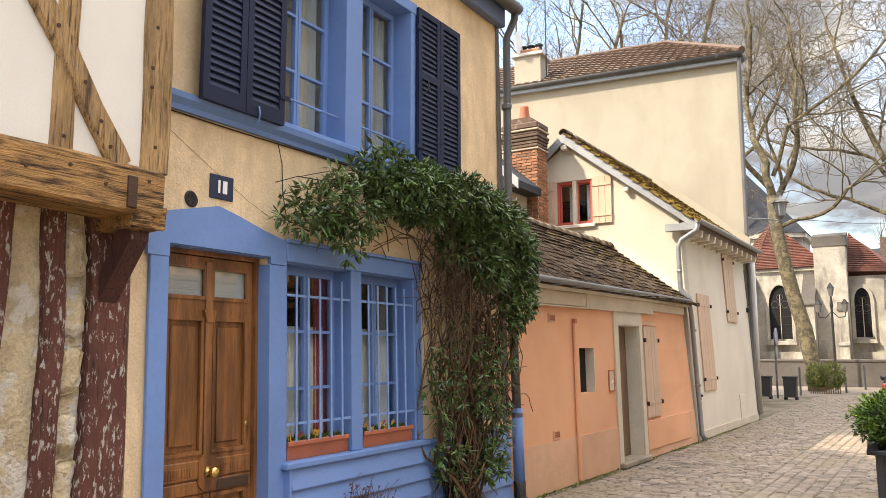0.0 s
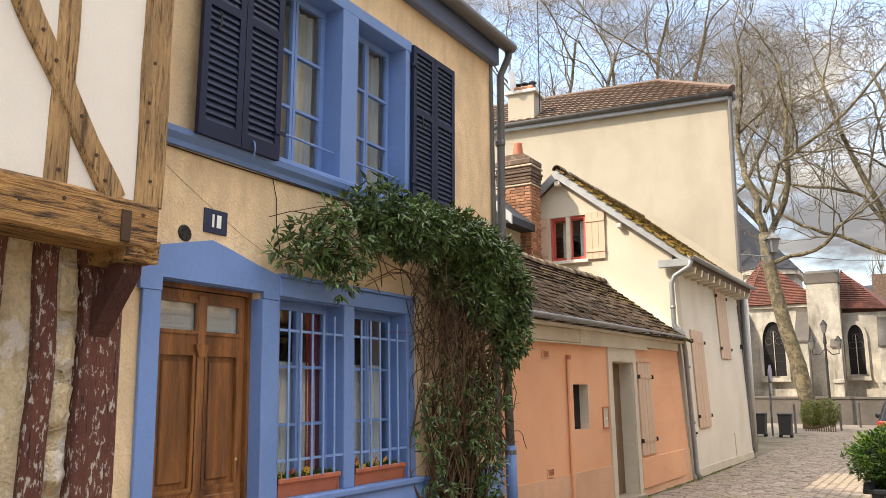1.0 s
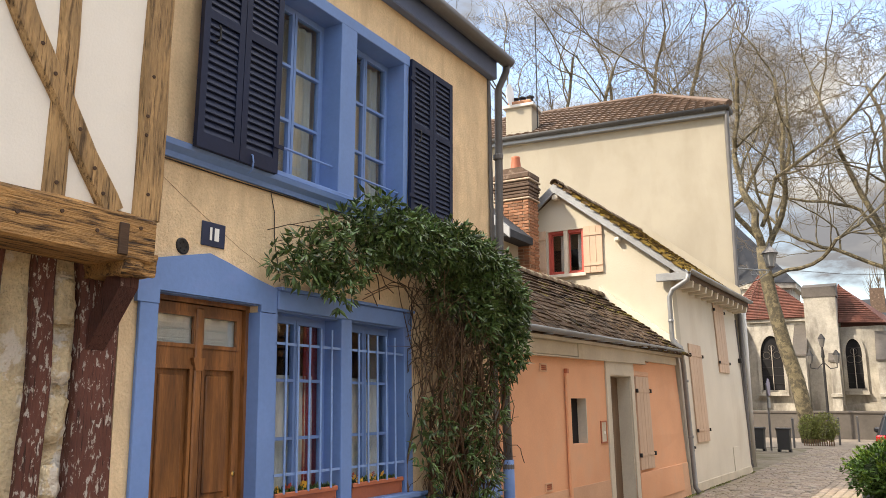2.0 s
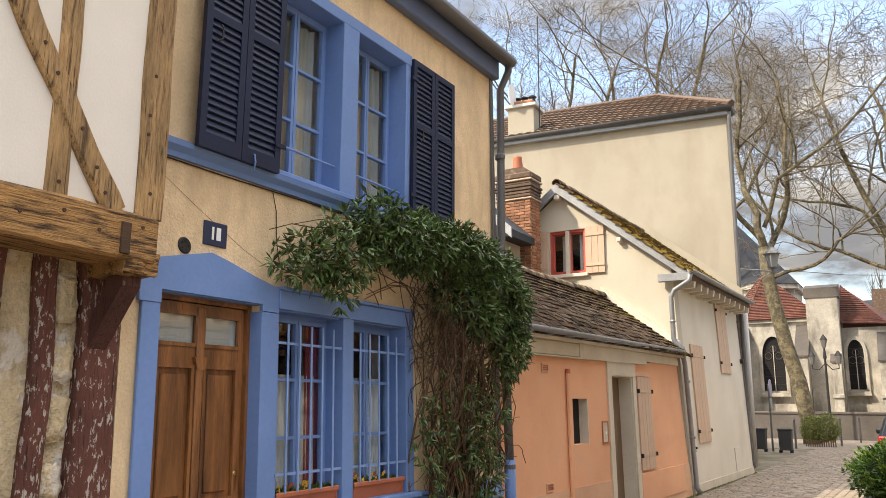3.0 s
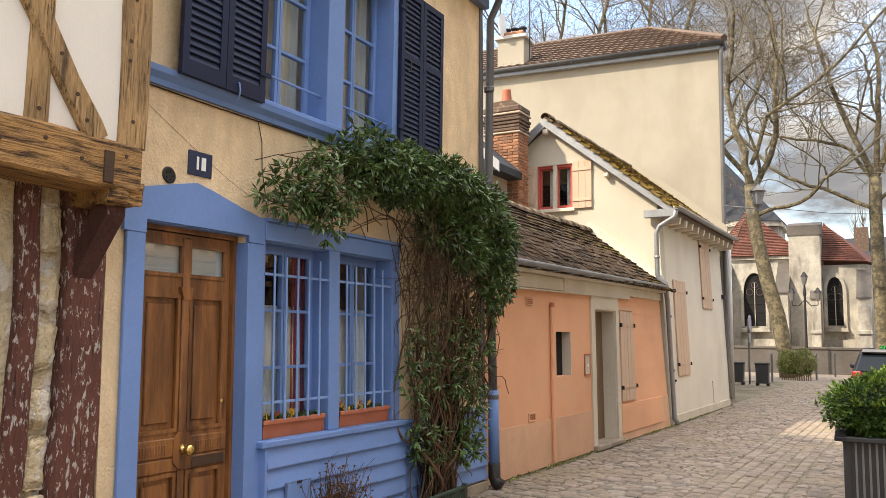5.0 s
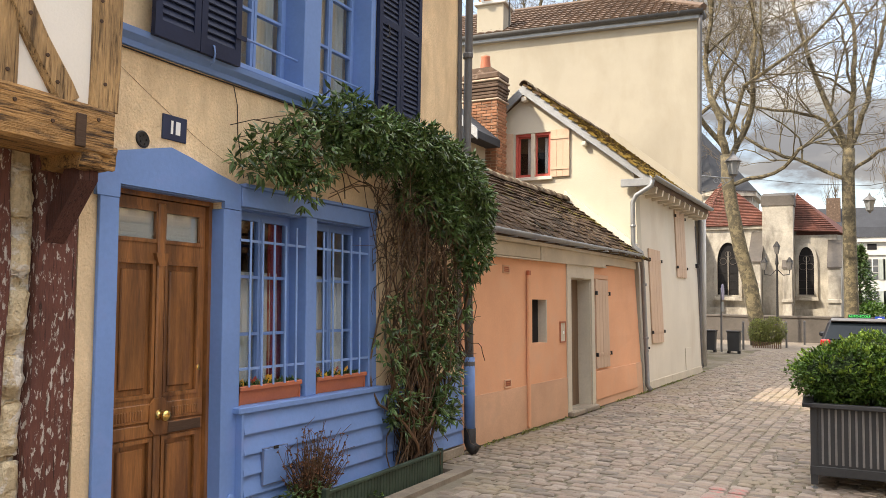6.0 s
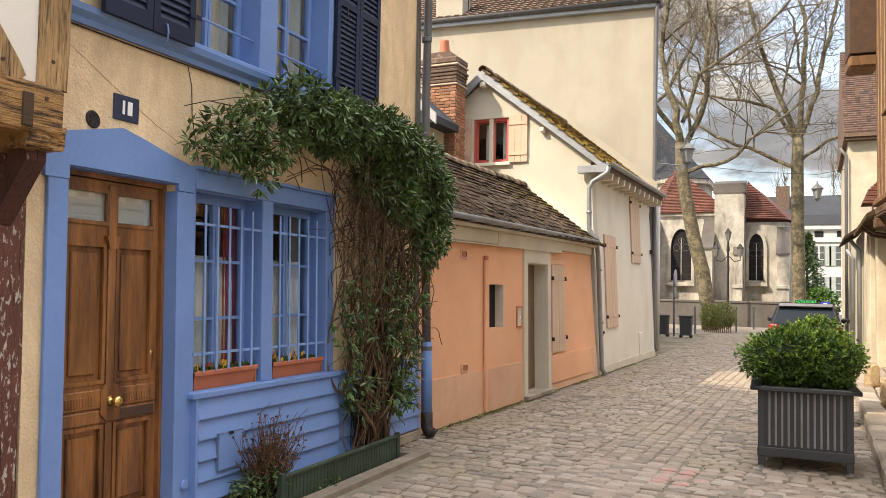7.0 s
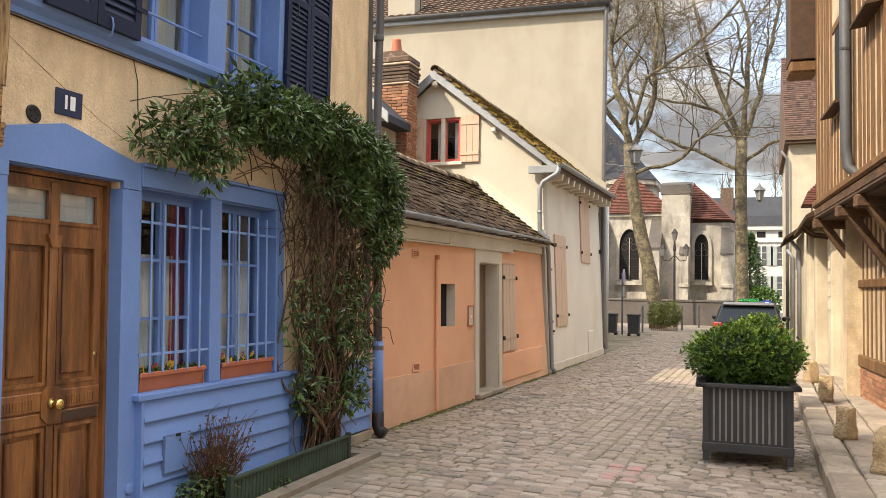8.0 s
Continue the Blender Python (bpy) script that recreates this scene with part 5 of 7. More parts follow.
part("nave_roof", prism([(5.2, 8.2), (5.2, 8.6), (9.5, 13.2), (14.5, 8.6), (14.5, 8.2)], "x", -18, -5.6), SLATE, church, "dark slate nave roof")
bm = bmesh.new()
base = [bm.verts.new(p) for p in ((-5.7, 5.2, 8.55), (-3.9, 4.4, 8.55), (-1.75, 5.6, 8.55), (-1.75, 9.5, 8.55), (-5.7, 14.0, 8.55))]
apex = bm.verts.new((-5.6, 9.5, 13.2))
for i in range(5):
    bm.faces.new((base[i], base[(i + 1) % 5], apex))
bm.faces.new(base[::-1])
part("choir_roof", bm, SLATE, church, "dark slate hipped choir roof")
part("choir_cornice", prism([(-5.7, 5.25), (-3.9, 4.45), (-1.8, 5.65), (-1.8, 9.5), (-5.7, 9.5)], "z", 8.25, 8.54), CHURCH, church)
part("choir_wall", prism([(-5.7, 5.5), (-3.9, 4.7), (-2.05, 5.8), (-2.05, 9.5), (-5.7, 9.5)], "z", 0, 8.24), CHURCH, church)

terrace = thing("terrace_wall", None, "long grey stone terrace wall below the church", "wall", kind="structure")
part("coping", box(-14.0, 4.3, 41.0, 41.5, 1.14, 1.26, 0.02), GREY_STONE, terrace)
part("body", box(-14.0, 4.25, 41.05, 41.6, -0.03, 1.14), GREY_STONE, terrace)
part("terrace_fill", box(-14.0, 4.2, 41.6, 47.5, 0.0, 1.1), JOINT, terrace)

# ---- white house across the square ----
white_house = thing("white_house", None, "white rendered house with slate mansard roof and grey shutters", "house")
part("wall", box(-6.0, 16.0, 75.0, 84.0, 0, 7.6), WHITE_WALL, white_house)
part("cornice", box(-6.2, 16.2, 74.7, 75.0, 7.3, 7.75), WHITE_WALL, white_house)
part("belt_course", box(-6.2, 16.2, 74.85, 75.0, 6.2, 6.4), WHITE_WALL, white_house)
part("roof", prism([(74.6, 7.7), (75.2, 8.6), (78.0, 10.6), (81.5, 10.6), (84.4, 7.7)], "x", -6.3, 16.3), SLATE, white_house)
part("chimney", box(0.9, 2.0, 76.0, 77.2, 7.5, 11.3), SOOTY, white_house)
PANE_GREY = surface("curtained far window", (0.10, 0.105, 0.11), 0.3, 0.3, 20, 2, 0.0)
SHUT_GREY = surface("grey green shutter", (0.33, 0.36, 0.33), 0.7, 0.1, 20, 2, 0.0)
for xx in (2.6, 4.35, 6.1, 7.9, 9.7):
    for z0, z1 in ((1.5, 3.2), (4.15, 5.85)):
        w = new("window")
        w.parent = white_house
        part("pane", box(xx - 0.42, xx + 0.42, 74.96, 74.99, z0, z1), PANE_GREY, w)
        part("sash_bar", box(xx - 0.05, xx + 0.05, 74.92, 74.96, z0, z1), WHITE_WALL, w)
        for q in (0.33, 0.66):
            part("sash_bar", box(xx - 0.42, xx + 0.42, 74.93, 74.957, z0 + (z1 - z0) * q - 0.025, z0 + (z1 - z0) * q + 0.025), WHITE_WALL, w)
        for s in (-1, 1):
            part("shutter", box(xx + s * 0.47, xx + s * 0.95, 74.92, 74.985, z0, z1), SHUT_GREY, w)
    w = new("attic_window")
    w.parent = white_house
    part("pane", box(xx - 0.35, xx + 0.35, 74.96, 74.99, 6.65, 7.15), DARK_ROOM, w)

# ---- street furniture ----
def lantern(name, at, s, label, category="street lamp"):
    l = thing(name, Matrix.Translation(at), label, category)
    bm_ = bmesh.new()
    for k in range(4):
        a = math.tau * k / 4 + math.pi / 4
        c, d = math.cos(a), math.sin(a)
        tube([(0.13 * s * c, 0.13 * s * d, 0), (0.24 * s * c, 0.24 * s * d, 0.42 * s)], 0.014 * s, 4, bm_)
    part("cage", bm_, PIPE_GREY, l)
    part("globe", lathe([(0.12 * s, 0.0), (0.20 * s, 0.36 * s), (0.20 * s, 0.40 * s)], 4), FROST, l, "frosted lantern glass")
    part("hood", lathe([(0.26 * s, 0.40 * s), (0.20 * s, 0.48 * s), (0.10 * s, 0.56 * s), (0.05 * s, 0.62 * s), (0.02 * s, 0.72 * s)], 8), PIPE_GREY, l)
    part("base_cup", lathe([(0.03 * s, -0.12 * s), (0.05 * s, -0.05 * s), (0.14 * s, 0.0)], 8), PIPE_GREY, l)
    return l


FROST = surface("frosted glass", (0.24, 0.245, 0.245), 0.4, 0.05, 30, 5, 0.0)
wall_lamp = lantern("wall_lantern", (0.90, 21.2, 5.02), 0.85, "grey lantern on a scrolled iron wall bracket")
bm = tube([(-0.80, 0, 0.02), (0.0, 0, -0.10)], 0.018, 6)
tube([(-0.80, 0, -0.45), (-0.3, 0, -0.30), (-0.05, 0, -0.12)], 0.014, 6, bm)
for k in range(3):
    c = Vector((-0.42 + k * 0.13, 0, -0.12 - k * 0.01))
    tube([c + Vector((0.06 * math.cos(a), 0, 0.06 * math.sin(a))) for a in (0.5 * i for i in range(12))], 0.009, 5, bm)
part("bracket", bm, ZINC, wall_lamp)
hang = lantern("hanging_lantern", (4.02, 30.0, 4.95), 0.85, "grey lantern hanging from a wire over the street")
part("suspension_wire", tube([(-4.0, 0, 1.35), (-2.0, 0, 1.02), (0, 0, 0.85), (0.95, 0, 1.0)], 0.012, 4), IRON, hang)
post = thing("lamp_post", Matrix.Translation((0.18, 40.0, 0.0)), "black cast-iron three-arm lamp post before the church", "street lamp")
part("column", lathe([(0.16, 0.0), (0.16, 0.4), (0.09, 0.5), (0.06, 1.2), (0.05, 3.6), (0.08, 3.7), (0.03, 4.2)], 10), IRON, post)
LAMP_GLASS = surface("smoky lantern glass", (0.16, 0.15, 0.14), 0.3, 0.1, 30, 5, 0.0)
for k, (dx, dz) in enumerate(((-0.55, 3.40), (0.55, 3.40), (0.0, 4.15))):
    if dx:
        part("arm", tube([(0, 0, 3.45), (dx * 0.5, 0, 3.15), (dx, 0, 3.2), (dx, 0, 3.4)], 0.025, 6), IRON, post)
    part("lantern_glass", lathe([(0.08, dz), (0.15, dz + 0.33), (0.15, dz + 0.36)], 6, (dx, 0, 0)), LAMP_GLASS, post)
    part("lantern_hood", lathe([(0.17, dz + 0.36), (0.11, dz + 0.46), (0.03, dz + 0.60)], 6, (dx, 0, 0)), IRON, post)


def bin_box(at, label):
    b = thing("litter_bin", Matrix.Translation(at) @ Matrix.Diagonal((0.78, 0.78, 0.95, 1)), label, "bin", "litter bins")
    part("body", prism([(-0.24, 0.08), (0.24, 0.08), (0.27, 0.76), (-0.27, 0.76)], "y", -0.24, 0.24), PLANTER, b)
    part("lid", box(-0.30, 0.30, -0.27, 0.27, 0.76, 0.83, 0.02), PLANTER, b)
    for s in (-1, 1):
        part("foot", box(s * 0.22 - 0.05, s * 0.22 + 0.05, -0.2, 0.2, 0.0, 0.09), RUBBER, b)


bin_box((-0.25, 29.3, 0), "dark grey metal litter bin on the cobbles")
bin_box((-1.10, 29.5, 0), "dark grey metal litter bin on the cobbles")
sign = thing("road_sign", Matrix.Translation((-0.75, 29.8, 0)), "round road sign seen from the side on a grey pole", "sign")
part("pole", tube([(0, 0, 0), (0, 0, 2.3)], 0.035, 8), PIPE_GREY, sign)
part("disc", lathe([(0.30, -0.012), (0.30, 0.012)], 20, (0.06, -0.05, 2.15), axis="x"), surface("faded violet sign face", (0.30, 0.27, 0.38), 0.5, 0.1, 20, 3, 0.0), sign)
part("sub_plate", box(0.03, 0.06, -0.2, 0.15, 1.45, 1.8), ZINC, sign)
for bx, by in ((-0.32, 32.2), (0.97, 35.0), (1.43, 38.4), (2.6, 38.6)):
    b = thing("bollard", Matrix.Translation((bx, by, 0)), "slim grey metal bollard", "bollard", "bollards")
    part("shaft", tube([(0, 0, 0), (0, 0, 1.0)], 0.04, 8), PIPE_GREY, b)
    part("cap", lathe([(0.045, 1.0), (0.05, 1.03), (0.02, 1.07)], 8), PIPE_GREY, b)
psign = thing("parking_sign", Matrix.Translation((4.33, 36.0, 0)), "blue square parking sign on a pole", "sign")
part("pole", tube([(0, 0, 0), (0, 0, 1.4)], 0.03, 8), PIPE_GREY, psign)
part("panel", box(-0.17, 0.17, -0.05, -0.03, 0.98, 1.34), surface("parking blue", (0.02, 0.06, 0.42), 0.4, 0.05, 20, 2, 0.0), psign)
part("symbol_bar", box(-0.07, -0.02, -0.054, -0.05, 1.05, 1.28), SIGN_WHITE, psign)
part("symbol_bar", box(-0.02, 0.07, -0.054, -0.05, 1.15, 1.28), SIGN_WHITE, psign)

# ---- car ----
CAR = Matrix.Translation((3.70, 20.9, 0)) @ Matrix.Rotation(-0.02, 4, "Z") @ Matrix.Diagonal((1, 1, 0.95, 1))
car = thing("parked_car", CAR, "dark grey hatchback with driving school roof sign", "car")
prof = [(0.0, 0.32), (0.0, 0.78), (0.10, 0.92), (0.42, 1.36), (0.75, 1.44), (1.9, 1.45), (2.75, 0.98), (3.7, 0.86), (3.95, 0.62), (3.95, 0.30)]
bm = bmesh.new()
rings = []
for s, wdt in ((-1, 1.0), (-0.92, 1.0), (0.92, 1.0), (1, 1.0)):
    ring = []
    for py, pz in prof:
        taper = 0.82 - 0.17 * max(0.0, (pz - 0.9) / 0.55)
        ring.append(bm.verts.new((s * taper, py + (0.04 if abs(s) == 1 else 0), pz - (0.03 if abs(s) == 1 else 0))))
    rings.append(ring)
for a, b in zip(rings, rings[1:]):
    for i in range(len(prof)):
        bm.faces.new((a[i], a[(i + 1) % len(prof)], b[(i + 1) % len(prof)], b[i]))
bm.faces.new(rings[0][::-1])
bm.faces.new(rings[-1])
part("body", bm, CAR_PAINT, car)
CAR_GLASS = surface("tinted car glass", (0.008, 0.012, 0.016), 0.08, 0.05, 20, 2, 0.0, spec=0.18)
bm = bmesh.new()
q = [(-0.72, 0.095, 0.93), (0.72, 0.095, 0.93), (0.60, 0.395, 1.345), (-0.60, 0.395, 1.345)]
lo = [bm.verts.new((x, y - 0.012, z + 0.008)) for x, y, z in q]
hi = [bm.verts.new((x, y + 0.03, z - 0.02)) for x, y, z in q]
bm.faces.new(lo)
bm.faces.new(hi[::-1])
for i in range(4):
    bm.faces.new((lo[i], lo[(i + 1) % 4], hi[(i + 1) % 4], hi[i]))
part("rear_window", bm, CAR_GLASS, car, "tinted rear window")
for s in (-1, 1):
    part("tail_lamp", box(min(s * 0.60, s * 0.81), max(s * 0.60, s * 0.81), -0.012, 0.16, 0.70, 0.93, 0.03), TAIL_RED, car, "red tail lamp")
    part("mirror", box(min(s * 0.80, s * 1.0), max(s * 0.80, s * 1.0), 2.3, 2.42, 0.92, 1.06, 0.04), CAR_PAINT, car)
    for yy in (0.75, 3.2):
        wh = new("wheel")
        wh.parent = car
        part("tyre", lathe([(0.20, -0.1), (0.31, -0.1), (0.32, 0.0), (0.31, 0.1), (0.20, 0.1)], 20, (s * 0.72, yy, 0.315), axis="x"), RUBBER, wh)
        part("rim", lathe([(0.19, -0.105), (0.05, -0.07), (0.05, 0.07), (0.19, 0.105)], 12, (s * 0.72, yy, 0.315), axis="x"), ZINC, wh)
part("roof_spoiler", prism([(0.30, 1.40), (0.72, 1.465), (0.72, 1.44), (0.34, 1.37)], "x", -0.60, 0.60), PIPE_GREY, car, "grey roof edge")
part("bumper", box(-0.80, 0.80, -0.07, 0.1, 0.34, 0.62, 0.05), CAR_PAINT, car)
part("number_plate_blank", box(-0.26, 0.26, -0.078, -0.068, 0.62, 0.73), SIGN_WHITE, car)
part("brake_light", box(-0.16, 0.16, 0.36, 0.40, 1.37, 1.40), TAIL_RED, car)
rs = new("roof_sign")
rs.parent = car
part("sign_board", box(-0.25, 0.25, 0.95, 1.02, 1.46, 1.56, 0.01), GREEN_SIGN, rs)
cu = bpy.data.curves.new("sign_text", "FONT")
cu.body, cu.size, cu.align_x, cu.align_y, cu.extrude = "AUTO-ÉCOLE", 0.078, "CENTER", "CENTER", 0.002
tmp = bpy.data.objects.new("tmp_text", cu)
me = bpy.data.meshes.new_from_object(tmp)
bpy.data.objects.remove(tmp)
me.transform(Matrix.Translation((0, 0.946, 1.51)) @ Matrix.Rotation(math.pi / 2, 4, "X"))
me.materials.append(SIGN_GREEN_TXT)
txt = new("lettering", me)
txt.parent = rs

# ---- plants ----
def leaf_cloud(name, spots, material, parent, rnd, length, width, label="", droop=0.3, fold=0.25, count_cluster=1, spread=0.5):
    """Many small folded leaves; spots are (place, outward)."""
    verts, faces = [], []
    for p, out in spots:
        for _ in range(count_cluster):
            d = (Vector(out) + Vector((rnd.gauss(0, spread), rnd.gauss(0, spread), rnd.gauss(0, spread) - droop))).normalized()
            side = d.cross(Vector((rnd.gauss(0, 0.5), rnd.gauss(0, 0.5), 1.0))).normalized()
            up = side.cross(d)
            L, W = length * rnd.uniform(0.65, 1.3), width * rnd.uniform(0.75, 1.25)
            b = Vector(p)
            n = len(verts)
            verts += [b, b + d * L * 0.45 + side * W - up * W * fold, b + d * L - up * L * 0.12, b + d * L * 0.45 - side * W - up * W * fold, b + d * L * 0.5 + up * W * fold]
            faces += [(n, n + 1, n + 4), (n + 1, n + 2, n + 4), (n + 2, n + 3, n + 4), (n + 3, n, n + 4)]
    ob = stuff_mesh(name, [tuple(v) for v in verts], faces, material, parent, label)
    return ob


def in_blob(rnd, c, r, shell=0.55):
    while True:
        v = Vector((rnd.uniform(-1, 1), rnd.uniform(-1, 1), rnd.uniform(-1, 1)))
        if shell < v.length < 1:
            return Vector((c[0] + v.x * r[0], c[1] + v.y * r[1], c[2] + v.z * r[2])), v


# climbing creeper on the blue house
rnd = random.Random(21)
creeper = thing("climbing_creeper", Matrix.Translation((0.1, 6.1, 0.08)), "evergreen creeper with tangled brown stems and dark leaves on the wall", "plant")
CO = Vector((0.1, 6.1, 0.08))
bm_list = [bmesh.new() for _ in range(3)]
for k in range(92):
    y0, y1 = rnd.gauss(6.28, 0.14), rnd.uniform(5.8, 7.15)
    if rnd.random() < 0.45:
        y1 = rnd.gauss(6.3, 0.35)
    x0, x1 = rnd.uniform(0.10, 0.26), rnd.uniform(0.06, 0.38)
    ztop = rnd.uniform(1.3, 3.0)
    path, n = [], 15
    a, b, c, e = (rnd.uniform(0, 6.28) for _ in range(4))
    amp, f1, f2 = rnd.uniform(0.03, 0.20), rnd.uniform(5, 12), rnd.uniform(16, 30)
    for i in range(n + 1):
        s = i / n
        z = 0.08 + (ztop - 0.08) * s
        sw = min(1.0, s * 1.8)
        y = y0 + (y1 - y0) * sw ** 1.4 + amp * math.sin(s * f1 + a) * min(1.0, s * 3) + 0.04 * math.sin(s * f2 + b)
        y = max(5.75 - 0.25 * max(0.0, z - 2.2), y)
        x = max(0.10 - 0.026 * z, x0 + (x1 - x0) * s + amp * 0.5 * math.sin(s * 8 + c) + 0.02 * math.sin(s * 20 + e))
        path.append(Vector((x, y, z)) - CO)
    r = 0.018 if k < 6 else 0.011 if k < 22 else rnd.choice((0.0026, 0.0032, 0.004, 0.005, 0.0065))
    tube(path, [r * (1.25 - 0.6 * i / n) for i in range(n + 1)], 4, bm_list[k % 3], False)
# loose loops that wander sideways through the tangle
for k in range(330):
    p = Vector((rnd.uniform(0.12, 0.38), rnd.uniform(5.85, 7.1), rnd.uniform(0.5, 2.6))) if k < 75 else Vector((rnd.uniform(0.08, 0.36), rnd.gauss(6.25, 0.28), rnd.gauss(2.3, 0.3)))
    d = Vector((rnd.gauss(0, 0.2), rnd.gauss(0, 1.0), rnd.gauss(0, 0.8))).normalized()
    path = [p - CO]
    for i in range(9):
        d = (d + Vector((rnd.gauss(0, 0.25), rnd.gauss(0, 0.35), rnd.gauss(-0.05, 0.35)))).normalized()
        p = p + d * 0.075
        p.x, p.y = min(0.46, max(0.09, p.x)), min(7.3, max(5.72, p.y))
        path.append(p - CO)
    tube(path, rnd.choice((0.0022, 0.003, 0.004)), 4, bm_list[k % 3], False)
for k in range(16):
    y0, z0 = rnd.uniform(5.2, 6.2), rnd.uniform(2.3, 2.8)
    y1 = rnd.uniform(3.9, 5.2)
    path = []
    for i in range(9):
        s = i / 8
        path.append(Vector((rnd.uniform(0.05, 0.09) + 0.15 * math.sin(s * 3.1), y0 + (y1 - y0) * s, z0 + 0.25 * math.sin(s * 2.6) + rnd.uniform(-0.03, 0.03))) - CO)
    tube(path, 0.0045, 4, bm_list[0], False)
for b_ in bm_list:
    tagged(part("stem_tangle", b_, STEM, creeper, "tangled dry brown stems", True), kind="stuff")
BLOBS = [((0.20, 4.22, 2.60), (0.14, 0.36, 0.19), 190), ((0.24, 4.66, 2.76), (0.18, 0.40, 0.28), 330), ((0.28, 4.98, 3.02), (0.18, 0.30, 0.26), 260), ((0.26, 4.52, 2.42), (0.12, 0.20, 0.14), 60),
         ((0.34, 5.42, 2.92), (0.26, 0.48, 0.26), 560), ((0.38, 6.02, 2.98), (0.28, 0.52, 0.22), 600), ((0.38, 6.58, 2.86), (0.28, 0.48, 0.24), 560), ((0.36, 7.02, 2.58), (0.26, 0.34, 0.36), 520),
         ((0.36, 7.12, 2.16), (0.20, 0.26, 0.34), 300), ((0.38, 6.50, 2.46), (0.16, 0.34, 0.28), 380), ((0.28, 6.12, 2.58), (0.18, 0.26, 0.22), 170), ((0.26, 6.9, 1.65), (0.20, 0.32, 0.45), 130), ((0.26, 6.3, 1.45), (0.18, 0.45, 0.50), 120),
         ((0.28, 6.66, 0.95), (0.20, 0.26, 0.40), 150), ((0.30, 6.65, 0.55), (0.16, 0.26, 0.16), 70), ((0.24, 6.05, 0.65), (0.14, 0.28, 0.20), 60), ((0.24, 5.85, 1.2), (0.1, 0.2, 0.5), 45)]
spots = []
for c, r, n in BLOBS:
    for _ in range(int(n * (0.50 if c[1] < 5.3 else 0.80 if c[2] > 2.0 else 0.8))):
        p, o = in_blob(rnd, c, r, 0.2)
        p.x = max(0.03, p.x)
        spots.append((p - CO, (max(o.x, 0.15), o.y * 0.7, o.z * 0.6)))
leaf_cloud("foliage", spots, LEAF_IVY, creeper, rnd, 0.094, 0.0155, "dark glossy narrow leaves", 0.25, 0.3, 4, 0.8)

# twiggy shrub by the door
shrub = thing("twiggy_shrub", Matrix.Translation((0.27, 4.72, 0.0)), "half-dry reddish shrub with bare twigs at the wall foot", "shrub")
bm = bmesh.new()
tips = []
for k in range(170):
    a, lean = rnd.uniform(0, 6.28), rnd.uniform(0.1, 0.95)
    h = rnd.uniform(0.30, 0.70)
    path = [Vector((0, 0, 0))]
    for i in range(1, 6):
        s = i / 5
        path.append(Vector((max(-0.18, math.cos(a) * lean * s * 0.45 * h) + rnd.uniform(-0.02, 0.02), math.sin(a) * lean * s * 0.75 * h + rnd.uniform(-0.02, 0.02), h * s * (1 - 0.25 * lean))))
        if s > 0.3:
            tips.append(path[-1])
    tube(path, [0.005, 0.0045, 0.004, 0.003, 0.0025, 0.0015], 4, bm, False)
    for j in range(2):
        b0 = path[rnd.randint(2, 5)]
        tube([b0, b0 + Vector((rnd.uniform(-0.06, 0.08), rnd.uniform(-0.08, 0.08), rnd.uniform(0.0, 0.10)))], 0.002, 3, bm, False)
part("twig_mass", bm, STEM, shrub)
leaf_cloud("dry_foliage", [(t_, (rnd.gauss(0, 1), rnd.gauss(0, 1), rnd.gauss(0, 1))) for t_ in tips if t_.z > 0.22 and rnd.random() < 0.9], LEAF_DRY, shrub, rnd, 0.022, 0.007, "small rusty leaves", 0.1, 0.2, 4, 0.9)
sp = []
for _ in range(170):
    p, o = in_blob(rnd, (0.03, -0.12, 0.16), (0.14, 0.28, 0.15), 0.2)
    sp.append((p, o))
leaf_cloud("green_foliage", sp, LEAF_IVY, shrub, rnd, 0.055, 0.014, "green leaves near the ground", 0.1, 0.2, 2, 0.8)
weed = thing("weed_tuft", Matrix.Translation((0.36, 5.25, 0.02)), "bright green weed tuft by the trough", "plant")
leaf_cloud("leaf_tuft", [(Vector((rnd.gauss(0, 0.05), rnd.gauss(0, 0.10), abs(rnd.gauss(0.02, 0.03)))), (rnd.gauss(0, 1), rnd.gauss(0, 1), 0.8)) for _ in range(110)], LEAF, weed, rnd, 0.035, 0.012, "", 0.0, 0.2, 2, 0.6)

# planting bed with low green palisade, a little askew to the wall
TRM = Matrix.Translation((0.435, 4.66, 0)) @ Matrix.Rotation(0.033, 4, "Z")
trough = thing("palisade_edging", TRM, "low dark green wooden palisade edging round the creeper", "edging")
k = 0
y = 0.04
while y < 1.78:
    part("pale", box(-0.01, 0.012, y, y + 0.042, 0.0, 0.205 + 0.004 * math.sin(k * 2.1), 0.004), GREEN_WOOD, trough)
    y += 0.048
    k += 1
part("rail", box(-0.016, 0.024, 0.0, 1.84, 0.207, 0.232, 0.004), GREEN_WOOD, trough)
part("end_post", box(-0.02, 0.026, -0.02, 0.025, 0.0, 0.25, 0.004), GREEN_WOOD, trough)
part("end_post", box(-0.02, 0.026, 1.82, 1.86, 0.0, 0.25, 0.004), GREEN_WOOD, trough)
part("end_panel", box(-0.30, -0.02, 1.83, 1.85, 0.0, 0.21, 0.004), GREEN_WOOD, trough)
bed = thing("planting_bed", None, "bare soil bed with flat stone edge along the wall", "flower bed")
part("soil", prism([(0.12, 4.4), (0.42, 4.4), (0.41, 4.7), (0.36, 6.5), (0.12, 6.5)], "z", -0.03, 0.07), SOIL, bed)
